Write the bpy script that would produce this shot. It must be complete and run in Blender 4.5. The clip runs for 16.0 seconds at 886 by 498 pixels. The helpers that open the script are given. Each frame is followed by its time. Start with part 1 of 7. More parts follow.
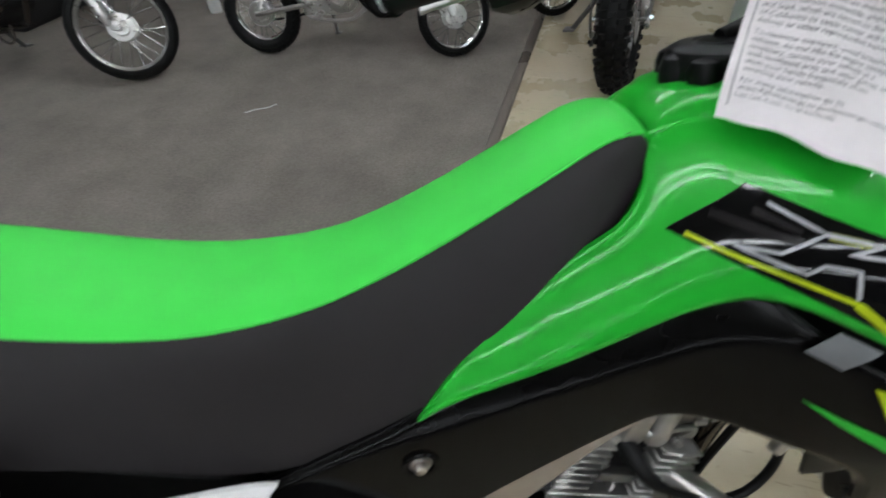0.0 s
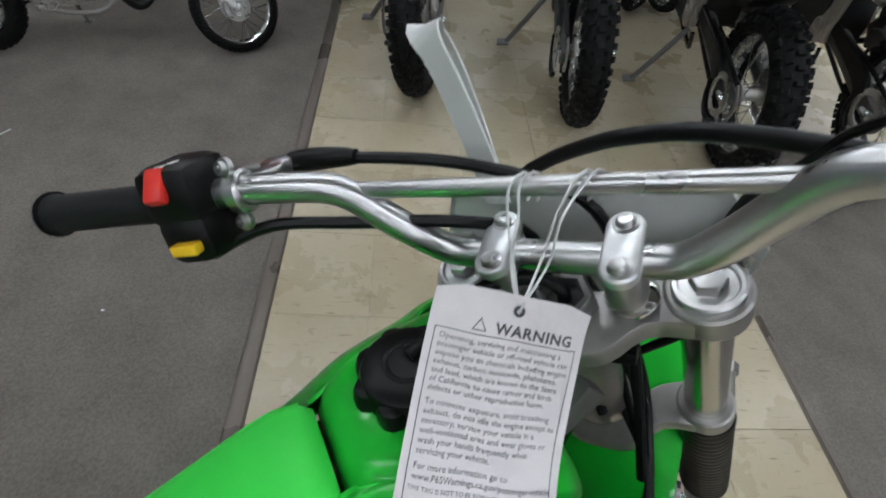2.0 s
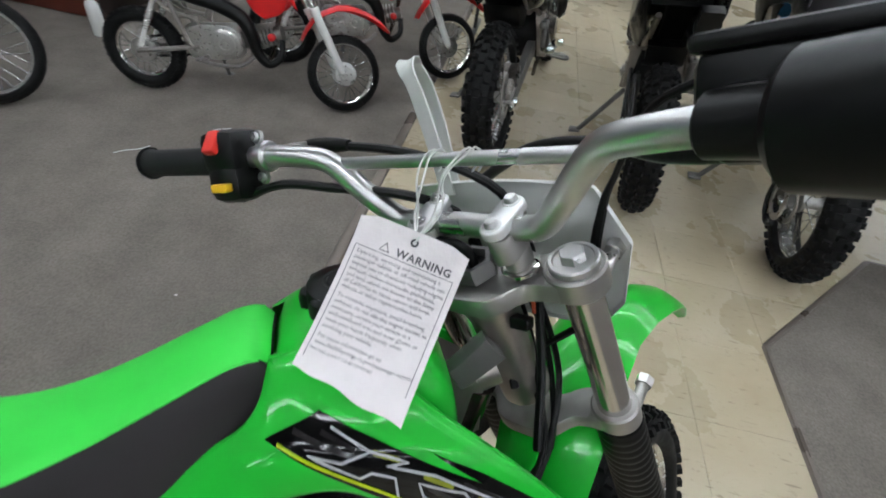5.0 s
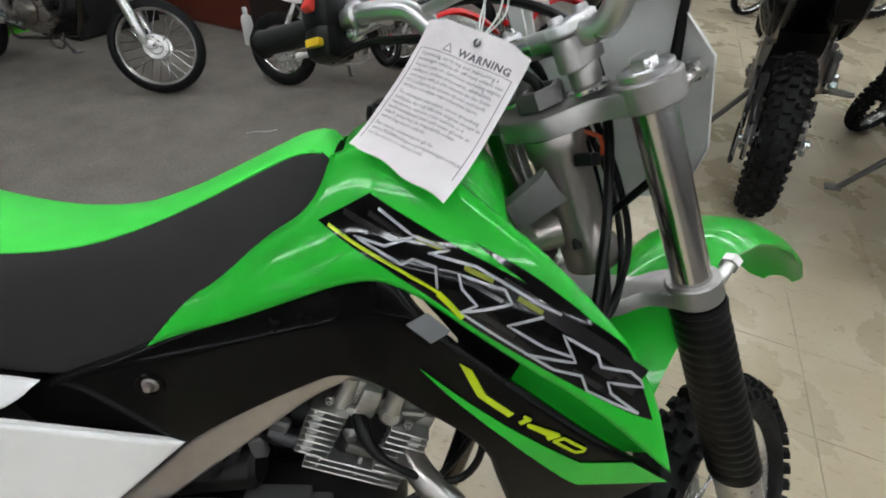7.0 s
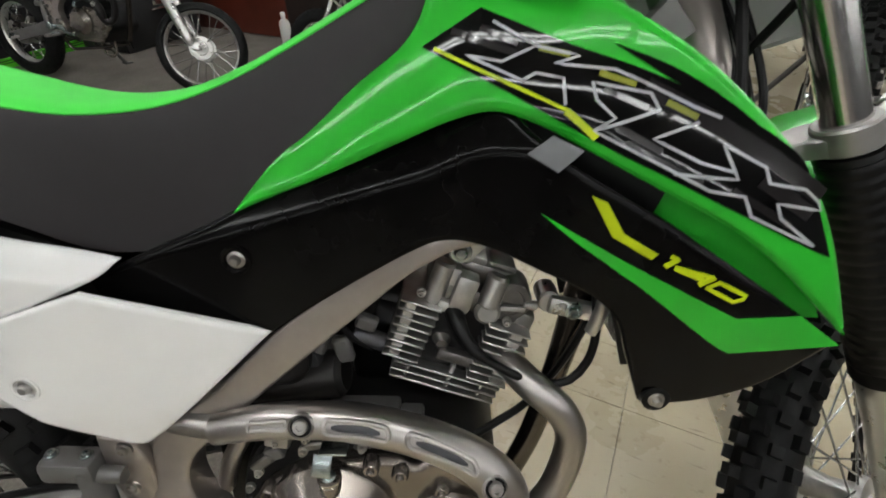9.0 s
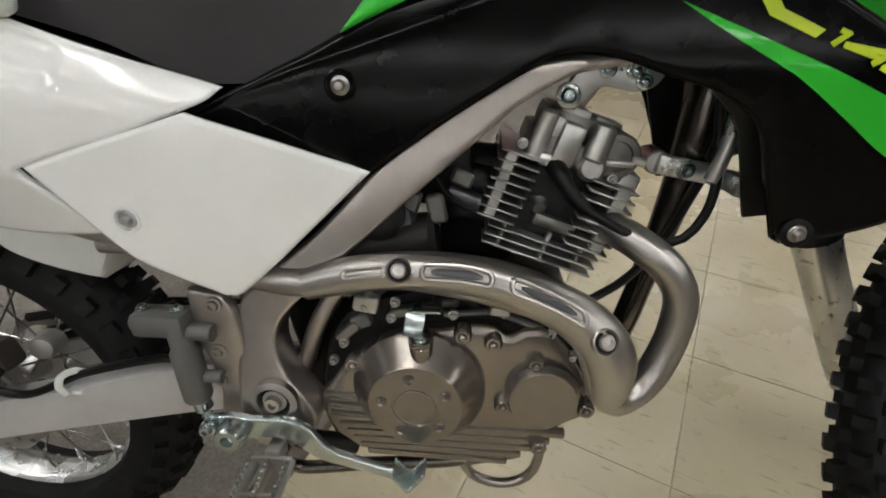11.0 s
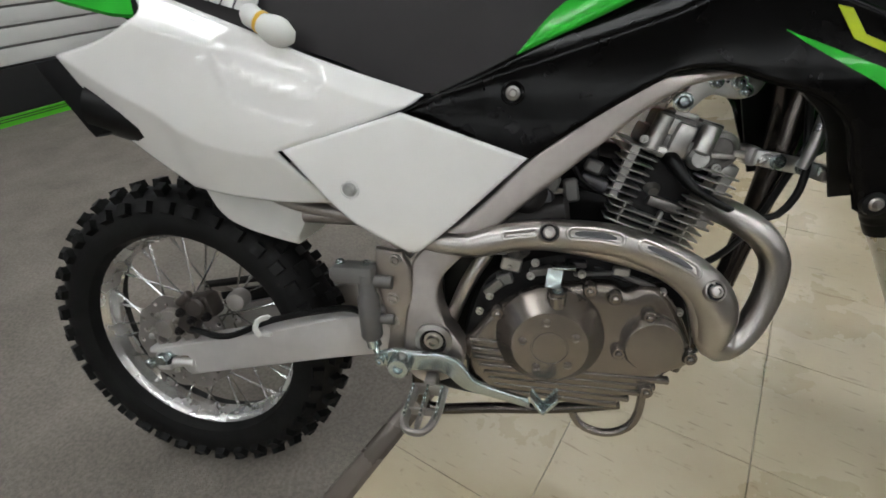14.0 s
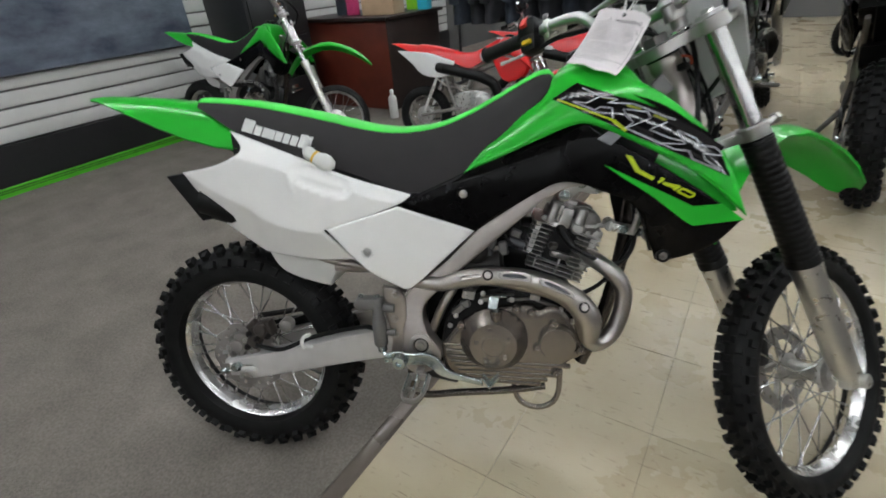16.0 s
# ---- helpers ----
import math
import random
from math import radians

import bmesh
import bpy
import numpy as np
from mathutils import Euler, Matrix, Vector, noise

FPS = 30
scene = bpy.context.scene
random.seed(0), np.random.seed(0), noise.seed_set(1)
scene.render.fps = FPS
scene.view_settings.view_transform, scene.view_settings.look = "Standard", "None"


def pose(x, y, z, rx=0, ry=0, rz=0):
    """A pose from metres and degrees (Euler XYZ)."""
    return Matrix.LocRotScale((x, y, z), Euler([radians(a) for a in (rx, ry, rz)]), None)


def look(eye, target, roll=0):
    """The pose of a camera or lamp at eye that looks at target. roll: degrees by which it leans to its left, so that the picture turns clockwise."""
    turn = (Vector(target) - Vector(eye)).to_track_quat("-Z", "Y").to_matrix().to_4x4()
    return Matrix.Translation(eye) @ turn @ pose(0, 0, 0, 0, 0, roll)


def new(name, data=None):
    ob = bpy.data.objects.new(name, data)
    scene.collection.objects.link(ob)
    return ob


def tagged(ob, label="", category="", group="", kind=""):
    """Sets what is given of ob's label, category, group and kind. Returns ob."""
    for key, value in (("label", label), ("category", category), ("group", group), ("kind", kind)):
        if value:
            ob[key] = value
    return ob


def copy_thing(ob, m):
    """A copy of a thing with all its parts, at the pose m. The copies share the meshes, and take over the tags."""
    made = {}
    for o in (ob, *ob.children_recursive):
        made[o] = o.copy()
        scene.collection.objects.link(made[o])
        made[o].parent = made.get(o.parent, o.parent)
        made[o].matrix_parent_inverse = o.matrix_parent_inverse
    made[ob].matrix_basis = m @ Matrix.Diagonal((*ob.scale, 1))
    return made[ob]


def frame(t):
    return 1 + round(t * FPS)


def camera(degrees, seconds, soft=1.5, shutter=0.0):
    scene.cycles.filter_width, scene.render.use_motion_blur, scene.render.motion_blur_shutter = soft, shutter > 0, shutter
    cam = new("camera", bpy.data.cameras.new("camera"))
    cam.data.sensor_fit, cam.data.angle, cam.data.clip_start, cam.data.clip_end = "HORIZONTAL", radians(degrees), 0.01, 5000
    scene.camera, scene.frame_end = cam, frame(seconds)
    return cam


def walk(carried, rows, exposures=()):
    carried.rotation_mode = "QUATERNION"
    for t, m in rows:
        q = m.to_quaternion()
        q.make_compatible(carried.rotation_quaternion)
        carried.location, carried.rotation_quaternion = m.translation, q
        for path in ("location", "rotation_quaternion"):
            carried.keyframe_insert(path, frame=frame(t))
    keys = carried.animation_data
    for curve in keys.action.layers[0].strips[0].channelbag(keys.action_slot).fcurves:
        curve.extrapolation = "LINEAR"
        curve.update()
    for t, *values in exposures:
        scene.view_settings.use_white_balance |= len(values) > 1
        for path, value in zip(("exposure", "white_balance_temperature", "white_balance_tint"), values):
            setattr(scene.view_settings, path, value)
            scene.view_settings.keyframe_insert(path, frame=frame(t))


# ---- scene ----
cam = camera(85.9, 16.0, soft=1.7, shutter=0.5)
PATH = [
    (0, (-0.333, -0.318, 1.028), (-0.745, 1.021, -0.399), -1.6),
    (0.5, (-0.291, -0.24, 1.049), (-0.526, 1.122, -0.396), 3.2),
    (1, (-0.269, -0.163, 1.069), (-0.262, 1.163, -0.429), 7.1),
    (1.5, (-0.264, -0.113, 1.12), (-0.119, 1.164, -0.413), 9.8),
    (2, (-0.263, -0.095, 1.179), (-0.033, 1.172, -0.351), 10.9),
    (3, (-0.259, -0.081, 1.229), (0.093, 1.174, -0.288), 14.8),
    (5.3, (-0.121, -0.256, 1.201), (-0.314, 1.218, -0.137), 9.5),
    (5.5, (-0.11, -0.268, 1.189), (-0.348, 1.198, -0.151), 9.2),
    (6, (-0.082, -0.302, 1.152), (-0.462, 1.157, -0.163), 7.2),
    (6.5, (-0.06, -0.325, 1.107), (-0.527, 1.114, -0.202), 5.9),
    (7, (-0.056, -0.337, 1.07), (-0.599, 1.099, -0.212), 4.2),
    (7.5, (-0.063, -0.349, 1.034), (-0.652, 1.069, -0.247), 2.7),
    (8, (-0.074, -0.365, 1.004), (-0.711, 1.027, -0.283), 0.1),
    (8.5, (-0.083, -0.385, 0.971), (-0.753, 1.006, -0.299), -1.5),
    (9, (-0.093, -0.408, 0.93), (-0.772, 1.009, -0.308), -0.7),
    (9.5, (-0.109, -0.426, 0.891), (-0.833, 0.978, -0.335), -1.3),
    (10, (-0.119, -0.451, 0.85), (-0.883, 0.93, -0.378), -1.6),
    (12.5, (-0.127, -0.591, 0.787), (-0.975, 0.773, -0.404), -3.9),
    (13, (-0.133, -0.627, 0.802), (-1.024, 0.734, -0.362), -4.1),
    (13.5, (-0.142, -0.659, 0.816), (-1.087, 0.685, -0.325), -4.3),
    (14, (-0.148, -0.688, 0.832), (-1.121, 0.649, -0.292), -4.2),
    (14.5, (-0.13, -0.723, 0.869), (-1.114, 0.62, -0.24), -3.8),
    (15, (-0.084, -0.778, 0.919), (-1.081, 0.587, -0.151), -3.9),
    (15.5, (-0.02, -0.838, 0.968), (-1.026, 0.543, -0.072), -4.4),
    (16, (0.049, -0.917, 1.045), (-0.935, 0.501, 0.035), -5.0),
]
walk(cam, [(t, look(eye, target, roll)) for t, eye, target, roll in PATH], [(0, 0.02, 6150, 10), (1.5, -0.10, 6050, 10), (2, -0.14, 6010, 10), (2.5, -0.02, 5970, 10), (3, 0.03, 5930, 10), (5.5, 0.24, 6080, 10), (7, 0.15, 6250, 10), (8.5, 0.12, 6500, 10), (10, 0.12, 6700, 10), (12.5, 0.05, 6600, 10), (16, 0.06, 6300, 10)])

# ---- light: fluorescent ceiling of a shop, closed room ----
world = bpy.data.worlds.new("world")
scene.world = world
world.use_nodes = True
world.node_tree.nodes["Background"].inputs[0].default_value = (0.9, 0.95, 1.0, 1)
world.node_tree.nodes["Background"].inputs[1].default_value = 0.0


# ---- materials ----
def surf(name, col, rough=0.5, metal=0.0, var=0.08, scale=30.0, bump=0.05, bscale=150.0, coat=0.0, rand=0.0, spec=0.5, wear=0.0, dist=0.001, grain=0.0, gscale=300.0):
    m = bpy.data.materials.new(name)
    m.use_nodes = True
    nt = m.node_tree
    b = nt.nodes["Principled BSDF"]
    b.inputs["Roughness"].default_value, b.inputs["Metallic"].default_value = rough, metal
    b.inputs["Coat Weight"].default_value, b.inputs["Coat Roughness"].default_value = coat, 0.045
    b.inputs["Specular IOR Level"].default_value = spec
    tc = nt.nodes.new("ShaderNodeTexCoord")
    n1 = nt.nodes.new("ShaderNodeTexNoise")
    n1.inputs["Scale"].default_value, n1.inputs["Detail"].default_value = scale, 6
    nt.links.new(tc.outputs["Object"], n1.inputs["Vector"])
    ramp = nt.nodes.new("ShaderNodeMapRange")
    ramp.inputs["From Min"].default_value, ramp.inputs["From Max"].default_value = 0.3, 0.7
    ramp.inputs["To Min"].default_value, ramp.inputs["To Max"].default_value = 1 - var, 1 + var
    nt.links.new(n1.outputs["Fac"], ramp.inputs["Value"])
    last = ramp.outputs["Result"]
    if grain:
        n4 = nt.nodes.new("ShaderNodeTexNoise")
        n4.inputs["Scale"].default_value, n4.inputs["Detail"].default_value = gscale, 2
        nt.links.new(tc.outputs["Object"], n4.inputs["Vector"])
        r4 = nt.nodes.new("ShaderNodeMapRange")
        r4.inputs["From Min"].default_value, r4.inputs["From Max"].default_value = 0.3, 0.7
        r4.inputs["To Min"].default_value, r4.inputs["To Max"].default_value = 1 - grain, 1 + grain
        nt.links.new(n4.outputs["Fac"], r4.inputs["Value"])
        mu0 = nt.nodes.new("ShaderNodeMath")
        mu0.operation = "MULTIPLY"
        nt.links.new(last, mu0.inputs[0])
        nt.links.new(r4.outputs["Result"], mu0.inputs[1])
        last = mu0.outputs[0]
    if rand:
        oi = nt.nodes.new("ShaderNodeObjectInfo")
        r2 = nt.nodes.new("ShaderNodeMapRange")
        r2.inputs["To Min"].default_value, r2.inputs["To Max"].default_value = 1 - rand, 1 + rand
        nt.links.new(oi.outputs["Random"], r2.inputs["Value"])
        mu = nt.nodes.new("ShaderNodeMath")
        mu.operation = "MULTIPLY"
        nt.links.new(last, mu.inputs[0])
        nt.links.new(r2.outputs["Result"], mu.inputs[1])
        last = mu.outputs[0]
    mix = nt.nodes.new("ShaderNodeMix")
    mix.data_type, mix.blend_type = "RGBA", "MULTIPLY"
    mix.inputs["Factor"].default_value = 1.0
    mix.inputs["A"].default_value = (*col, 1)
    nt.links.new(last, mix.inputs["B"])
    nt.links.new(mix.outputs["Result"], b.inputs["Base Color"])
    n2 = nt.nodes.new("ShaderNodeTexNoise")
    n2.inputs["Scale"].default_value, n2.inputs["Detail"].default_value = bscale, 4
    nt.links.new(tc.outputs["Object"], n2.inputs["Vector"])
    if wear:
        r3 = nt.nodes.new("ShaderNodeMapRange")
        r3.inputs["From Min"].default_value, r3.inputs["From Max"].default_value = 0.35, 0.75
        r3.inputs["To Min"].default_value, r3.inputs["To Max"].default_value = max(rough - wear, 0.02), min(rough + wear, 1)
        nt.links.new(n1.outputs["Fac"], r3.inputs["Value"])
        nt.links.new(r3.outputs["Result"], b.inputs["Roughness"])
    if bump:
        bp = nt.nodes.new("ShaderNodeBump")
        bp.inputs["Strength"].default_value, bp.inputs["Distance"].default_value = bump, dist
        nt.links.new(n2.outputs["Fac"], bp.inputs["Height"])
        nt.links.new(bp.outputs["Normal"], b.inputs["Normal"])
    return m


def glow(name, col, strength):
    m = bpy.data.materials.new(name)
    m.use_nodes = True
    b = m.node_tree.nodes["Principled BSDF"]
    b.inputs["Base Color"].default_value = (0.8, 0.8, 0.8, 1)
    b.inputs["Emission Color"].default_value, b.inputs["Emission Strength"].default_value = (*col, 1), strength
    return m


GREEN = surf("green_plastic", (0.022, 0.43, 0.028), 0.30, var=0.03, bump=0.004, coat=0.36, wear=0.02, spec=0.2)
SEAT_GREEN = surf("green_vinyl", (0.050, 0.66, 0.058), 0.55, var=0.03, bump=0.25, bscale=900, dist=0.0004)
SEAT_BLACK = surf("black_vinyl", (0.021, 0.018, 0.019), 0.55, spec=0.28, var=0.06, bump=0.3, bscale=900, dist=0.0004)
BLACK = surf("black_gloss_plastic", (0.0032, 0.0030, 0.0030), 0.13, spec=0.11, var=0.08, bump=0.001, wear=0.015)
BLACK_MATT = surf("black_matt_plastic", (0.0032, 0.0031, 0.0031), 0.40, spec=0.22, var=0.1, bump=0.08, wear=0.08)
WHITE = surf("white_plastic", (0.84, 0.83, 0.815), 0.20, var=0.015, bump=0.01, coat=0.8, wear=0.04)
WHITE_DULL = surf("white_dull_plastic", (0.70, 0.70, 0.68), 0.45, var=0.03, bump=0.03)
RED = surf("red_plastic", (0.62, 0.012, 0.012), 0.28, var=0.03, bump=0.02, coat=0.3)
BLUE = surf("blue_plastic", (0.02, 0.16, 0.30), 0.3, var=0.03, bump=0.02, coat=0.3)
YELLOW_PL = surf("yellow_plastic", (0.75, 0.45, 0.01), 0.35, var=0.03)
RED_SW = surf("red_switch", (0.70, 0.03, 0.02), 0.4, var=0.03)
RUBBER = surf("tyre_rubber", (0.0048, 0.0048, 0.0047), 0.65, spec=0.22, var=0.25, scale=25, bump=0.3, bscale=300, wear=0.12)
GRIP = surf("grip_rubber", (0.006, 0.006, 0.006), 0.55, spec=0.3, var=0.1, bump=0.3, bscale=500)
SATIN = surf("satin_chrome", (0.53, 0.525, 0.52), 0.30, 1.0, var=0.04, bump=0.01, wear=0.03)
FORK_CHROME = surf("hard_chrome", (0.58, 0.57, 0.56), 0.20, 1.0, var=0.03, bump=0.0, wear=0.03)
SATIN_LIGHT = surf("light_satin_metal", (0.66, 0.66, 0.66), 0.36, 0.8, var=0.03, bump=0.04, bscale=400)
CLAMP = surf("cast_clamp_metal", (0.36, 0.345, 0.33), 0.40, 0.85, var=0.06, scale=60, bump=0.06, bscale=400)
# near black: the shade in the engine's gaps is put into this colour
CASE_SHADED = surf("shaded_engine_casting", (0.007, 0.0065, 0.0065), 0.5, 0.1, spec=0.25, var=0.15, bump=0.1)
CHROME = surf("chrome", (0.80, 0.79, 0.77), 0.09, 1.0, var=0.03, bump=0.01, wear=0.05)
ALU = surf("brushed_aluminium", (0.58, 0.57, 0.55), 0.30, 0.95, var=0.03, scale=60, bump=0.01, bscale=400, wear=0.03)
ALU_MATT = surf("matt_aluminium", (0.56, 0.54, 0.53), 0.42, 0.45, var=0.05, scale=40, bump=0.06, bscale=300, wear=0.06)
RIM = surf("polished_rim", (0.70, 0.69, 0.68), 0.27, 0.88, var=0.05, bump=0.02, wear=0.06)
SPOKE = surf("spoke_steel", (0.50, 0.50, 0.49), 0.26, 1.0, var=0.05, bump=0)
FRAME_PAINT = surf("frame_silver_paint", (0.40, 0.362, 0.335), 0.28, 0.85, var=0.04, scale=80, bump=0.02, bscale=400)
ENGINE = surf("engine_silver_paint", (0.257, 0.228, 0.205), 0.24, 0.88, var=0.06, scale=70, bump=0.05, bscale=500)
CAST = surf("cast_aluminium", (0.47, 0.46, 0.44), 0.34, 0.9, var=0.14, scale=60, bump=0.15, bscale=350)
# same metal as CAST, with shade put into its colour
CAST_SHADED = surf("shaded_cast_aluminium", (0.20, 0.19, 0.18), 0.36, 0.85, var=0.2, scale=60, bump=0.2, bscale=350)
# frame paint for the low tubes, with shade and dark reflections put into its colour
FRAME_SHADED = surf("shaded_glossy_frame_paint", (0.105, 0.092, 0.082), 0.20, 0.9, var=0.10, scale=30, bump=0.02, bscale=200, wear=0.05)
STEEL = surf("header_steel", (0.43, 0.405, 0.385), 0.31, 1.0, var=0.05, scale=20, bump=0)
ZINC = surf("zinc_plated_steel", (0.50, 0.56, 0.56), 0.24, 1.0, var=0.04, scale=50, bump=0.01, wear=0.0)
DARK_METAL = surf("dark_metal", (0.016, 0.0145, 0.014), 0.42, 0.3, spec=0.3, var=0.2, bump=0.1)
GREY_BROWN = surf("grey_brown_casting", (0.055, 0.046, 0.041), 0.45, 0.4, var=0.15, bump=0.15)
GREY_LIGHT = surf("light_grey_casting", (0.27, 0.25, 0.235), 0.40, 0.6, var=0.12, bump=0.12, bscale=300)
GREY_CAST = surf("grey_cast_brake_part", (0.15, 0.145, 0.14), 0.45, 0.5, var=0.1, bump=0.1)
PAPER = surf("tag_paper", (0.74, 0.69, 0.695), 0.55, var=0.05, scale=40, bump=0.75, bscale=38, dist=0.004)
INK = surf("ink", (0.10, 0.09, 0.10), 0.7, var=0.0, bump=0)
STRING = surf("string", (0.62, 0.62, 0.60), 0.5, var=0.05)
DECAL_BLACK = surf("decal_black", (0.003, 0.003, 0.0033), 0.07, var=0.1, bump=0, spec=0.3, coat=0.3)
DECAL_GREY = surf("decal_dark_grey", (0.017, 0.0155, 0.016), 0.09, var=0.15, bump=0, spec=0.3, coat=0.3)
DECAL_SILVER = surf("decal_silver", (0.40, 0.40, 0.42), 0.25, var=0.05, bump=0)
LABEL_GREY = surf("grey_label_film", (0.15, 0.155, 0.16), 0.3, var=0.08, bump=0)
DECAL_YELLOW = surf("decal_yellow", (0.44, 0.56, 0.008), 0.25, var=0.03, bump=0)
DECAL_OLIVE = surf("decal_olive", (0.20, 0.22, 0.02), 0.25, var=0.1, bump=0)
WIRE_RED = surf("orange_wire", (0.45, 0.07, 0.02), 0.5)
WIRE_TEAL = surf("teal_connector", (0.01, 0.22, 0.16), 0.5)
GUNMETAL = surf("gunmetal", (0.06, 0.06, 0.064), 0.35, 0.6, var=0.1)

CARPET = surf("grey_carpet", (0.186, 0.166, 0.144), 0.95, var=0.13, scale=6, bump=0.8, bscale=330, spec=0.1, dist=0.0035, grain=0.18, gscale=140)
TRIM = surf("metal_edge_trim", (0.15, 0.125, 0.105), 0.38, 0.3, var=0.10, scale=4, bump=0.1, wear=0.15)
GROUT = surf("floor_underlay", (0.34, 0.29, 0.21), 0.9, var=0.2)
# wall and unseen ceiling darkened to hold down bounced light and reflections
WALL = surf("painted_wall", (0.12, 0.117, 0.113), 0.8, var=0.03, scale=3, bump=0.1)
CEIL = surf("ceiling_panel", (0.30, 0.297, 0.285), 0.9, var=0.04, scale=40, bump=0.4, bscale=120)
SLAT = surf("slatwall_panel", (0.60, 0.59, 0.57), 0.45, var=0.04, scale=6, bump=0.05)
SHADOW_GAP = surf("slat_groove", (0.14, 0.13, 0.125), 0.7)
BAND_BLACK = surf("black_plinth", (0.012, 0.012, 0.013), 0.4, var=0.1)
BAND_GREEN = surf("green_band", (0.09, 0.50, 0.02), 0.4, var=0.04)
WOOD = surf("red_brown_laminate", (0.115, 0.022, 0.012), 0.35, var=0.2, scale=6, bump=0.05)
WOOD_DARK = surf("dark_laminate", (0.022, 0.013, 0.011), 0.4, var=0.15)
CLOTH = surf("dark_cloth", (0.018, 0.019, 0.023), 0.9, var=0.3, scale=12, bump=0.6, bscale=60, dist=0.01)
CLOTH_BLUE = surf("blue_black_cloth", (0.022, 0.028, 0.040), 0.9, var=0.3, scale=12, bump=0.6, bscale=60, dist=0.01)
CARTON = surf("cardboard", (0.42, 0.29, 0.18), 0.85, var=0.08, scale=15, bump=0.2)
PINK = surf("pink_packaging", (0.60, 0.05, 0.18), 0.4)
CYAN = surf("cyan_packaging", (0.03, 0.38, 0.52), 0.4)
LIME = surf("lime_packaging", (0.22, 0.60, 0.02), 0.4)
GOLD = surf("yellow_gear", (0.70, 0.42, 0.03), 0.35)


def tile_mat():
    m = surf("vinyl_tile", (0.485, 0.432, 0.308), 0.27, var=0.0, scale=40, bump=0.05, bscale=60, rand=0.012)
    nt = m.node_tree
    b = nt.nodes["Principled BSDF"]
    geo = nt.nodes.new("ShaderNodeNewGeometry")

    def spread(scale, rot, lo, hi, top, detail, rough, twist):
        mp = nt.nodes.new("ShaderNodeMapping")
        mp.inputs["Scale"].default_value, mp.inputs["Rotation"].default_value = scale, (0, 0, rot)
        nt.links.new(geo.outputs["Position"], mp.inputs["Vector"])
        n = nt.nodes.new("ShaderNodeTexNoise")
        n.inputs["Scale"].default_value, n.inputs["Detail"].default_value, n.inputs["Roughness"].default_value, n.inputs["Distortion"].default_value = 1.0, detail, rough, twist
        nt.links.new(mp.outputs["Vector"], n.inputs["Vector"])
        r = nt.nodes.new("ShaderNodeMapRange")
        r.inputs["From Min"].default_value, r.inputs["From Max"].default_value = lo, hi
        r.inputs["To Min"].default_value, r.inputs["To Max"].default_value = 0.0, top
        nt.links.new(n.outputs["Fac"], r.inputs["Value"])
        return r.outputs["Result"]

    # brownish traffic dirt, fine specks, dark scuffs in two directions
    last = b.inputs["Base Color"].links[0].from_socket
    for args, col in ((((2.6, 3.4, 1), 0.3, 0.22, 0.80, 0.52, 8, 0.62, 0.0), (0.33, 0.225, 0.115, 1)), (((34, 40, 1), 1.1, 0.62, 0.74, 0.40, 4, 0.6, 0.0), (0.16, 0.10, 0.055, 1)),
                      (((14, 120, 1), 0.7, 0.655, 0.72, 0.50, 3, 0.5, 0.4), (0.11, 0.078, 0.05, 1)), (((11, 105, 1), 2.3, 0.665, 0.73, 0.46, 3, 0.5, 0.5), (0.13, 0.09, 0.055, 1))):
        mx = nt.nodes.new("ShaderNodeMix")
        mx.data_type = "RGBA"
        mx.inputs["B"].default_value = col
        nt.links.new(spread(*args), mx.inputs["Factor"])
        nt.links.new(last, mx.inputs["A"])
        last = mx.outputs["Result"]
    nt.links.new(last, b.inputs["Base Color"])
    ra = nt.nodes.new("ShaderNodeMath")
    ra.operation = "ADD"
    ra.inputs[1].default_value = 0.22
    nt.links.new(spread((3, 3, 1), 1.9, 0.3, 0.7, 0.14, 6, 0.6, 0.0), ra.inputs[0])
    nt.links.new(ra.outputs[0], b.inputs["Roughness"])
    return m


TILE = tile_mat()


def graphic_mat():
    """Large printed wall graphic: grey-blue cloudy picture."""
    m = surf("printed_graphic", (0.12, 0.145, 0.19), 0.35, var=0.0, bump=0.02)
    nt = m.node_tree
    b = nt.nodes["Principled BSDF"]
    tc = nt.nodes.new("ShaderNodeNewGeometry")
    mp = nt.nodes.new("ShaderNodeMapping")
    mp.inputs["Scale"].default_value = (1, 2.0, 4.5)
    nt.links.new(tc.outputs["Position"], mp.inputs["Vector"])
    n = nt.nodes.new("ShaderNodeTexNoise")
    n.inputs["Scale"].default_value, n.inputs["Detail"].default_value, n.inputs["Roughness"].default_value = 1.3, 8, 0.65
    nt.links.new(mp.outputs["Vector"], n.inputs["Vector"])
    cr = nt.nodes.new("ShaderNodeValToRGB")
    cr.color_ramp.elements[0].position, cr.color_ramp.elements[0].color = 0.3, (0.035, 0.045, 0.075, 1)
    cr.color_ramp.elements[1].position, cr.color_ramp.elements[1].color = 0.72, (0.20, 0.23, 0.28, 1)
    nt.links.new(n.outputs["Fac"], cr.inputs["Fac"])
    nt.links.new(cr.outputs["Color"], b.inputs["Base Color"])
    return m


GRAPHIC = graphic_mat()
LAMP = glow("fluorescent_diffuser", (0.95, 0.98, 0.99), 22.5)


# ---- shape helpers ----
from mathutils import geometry


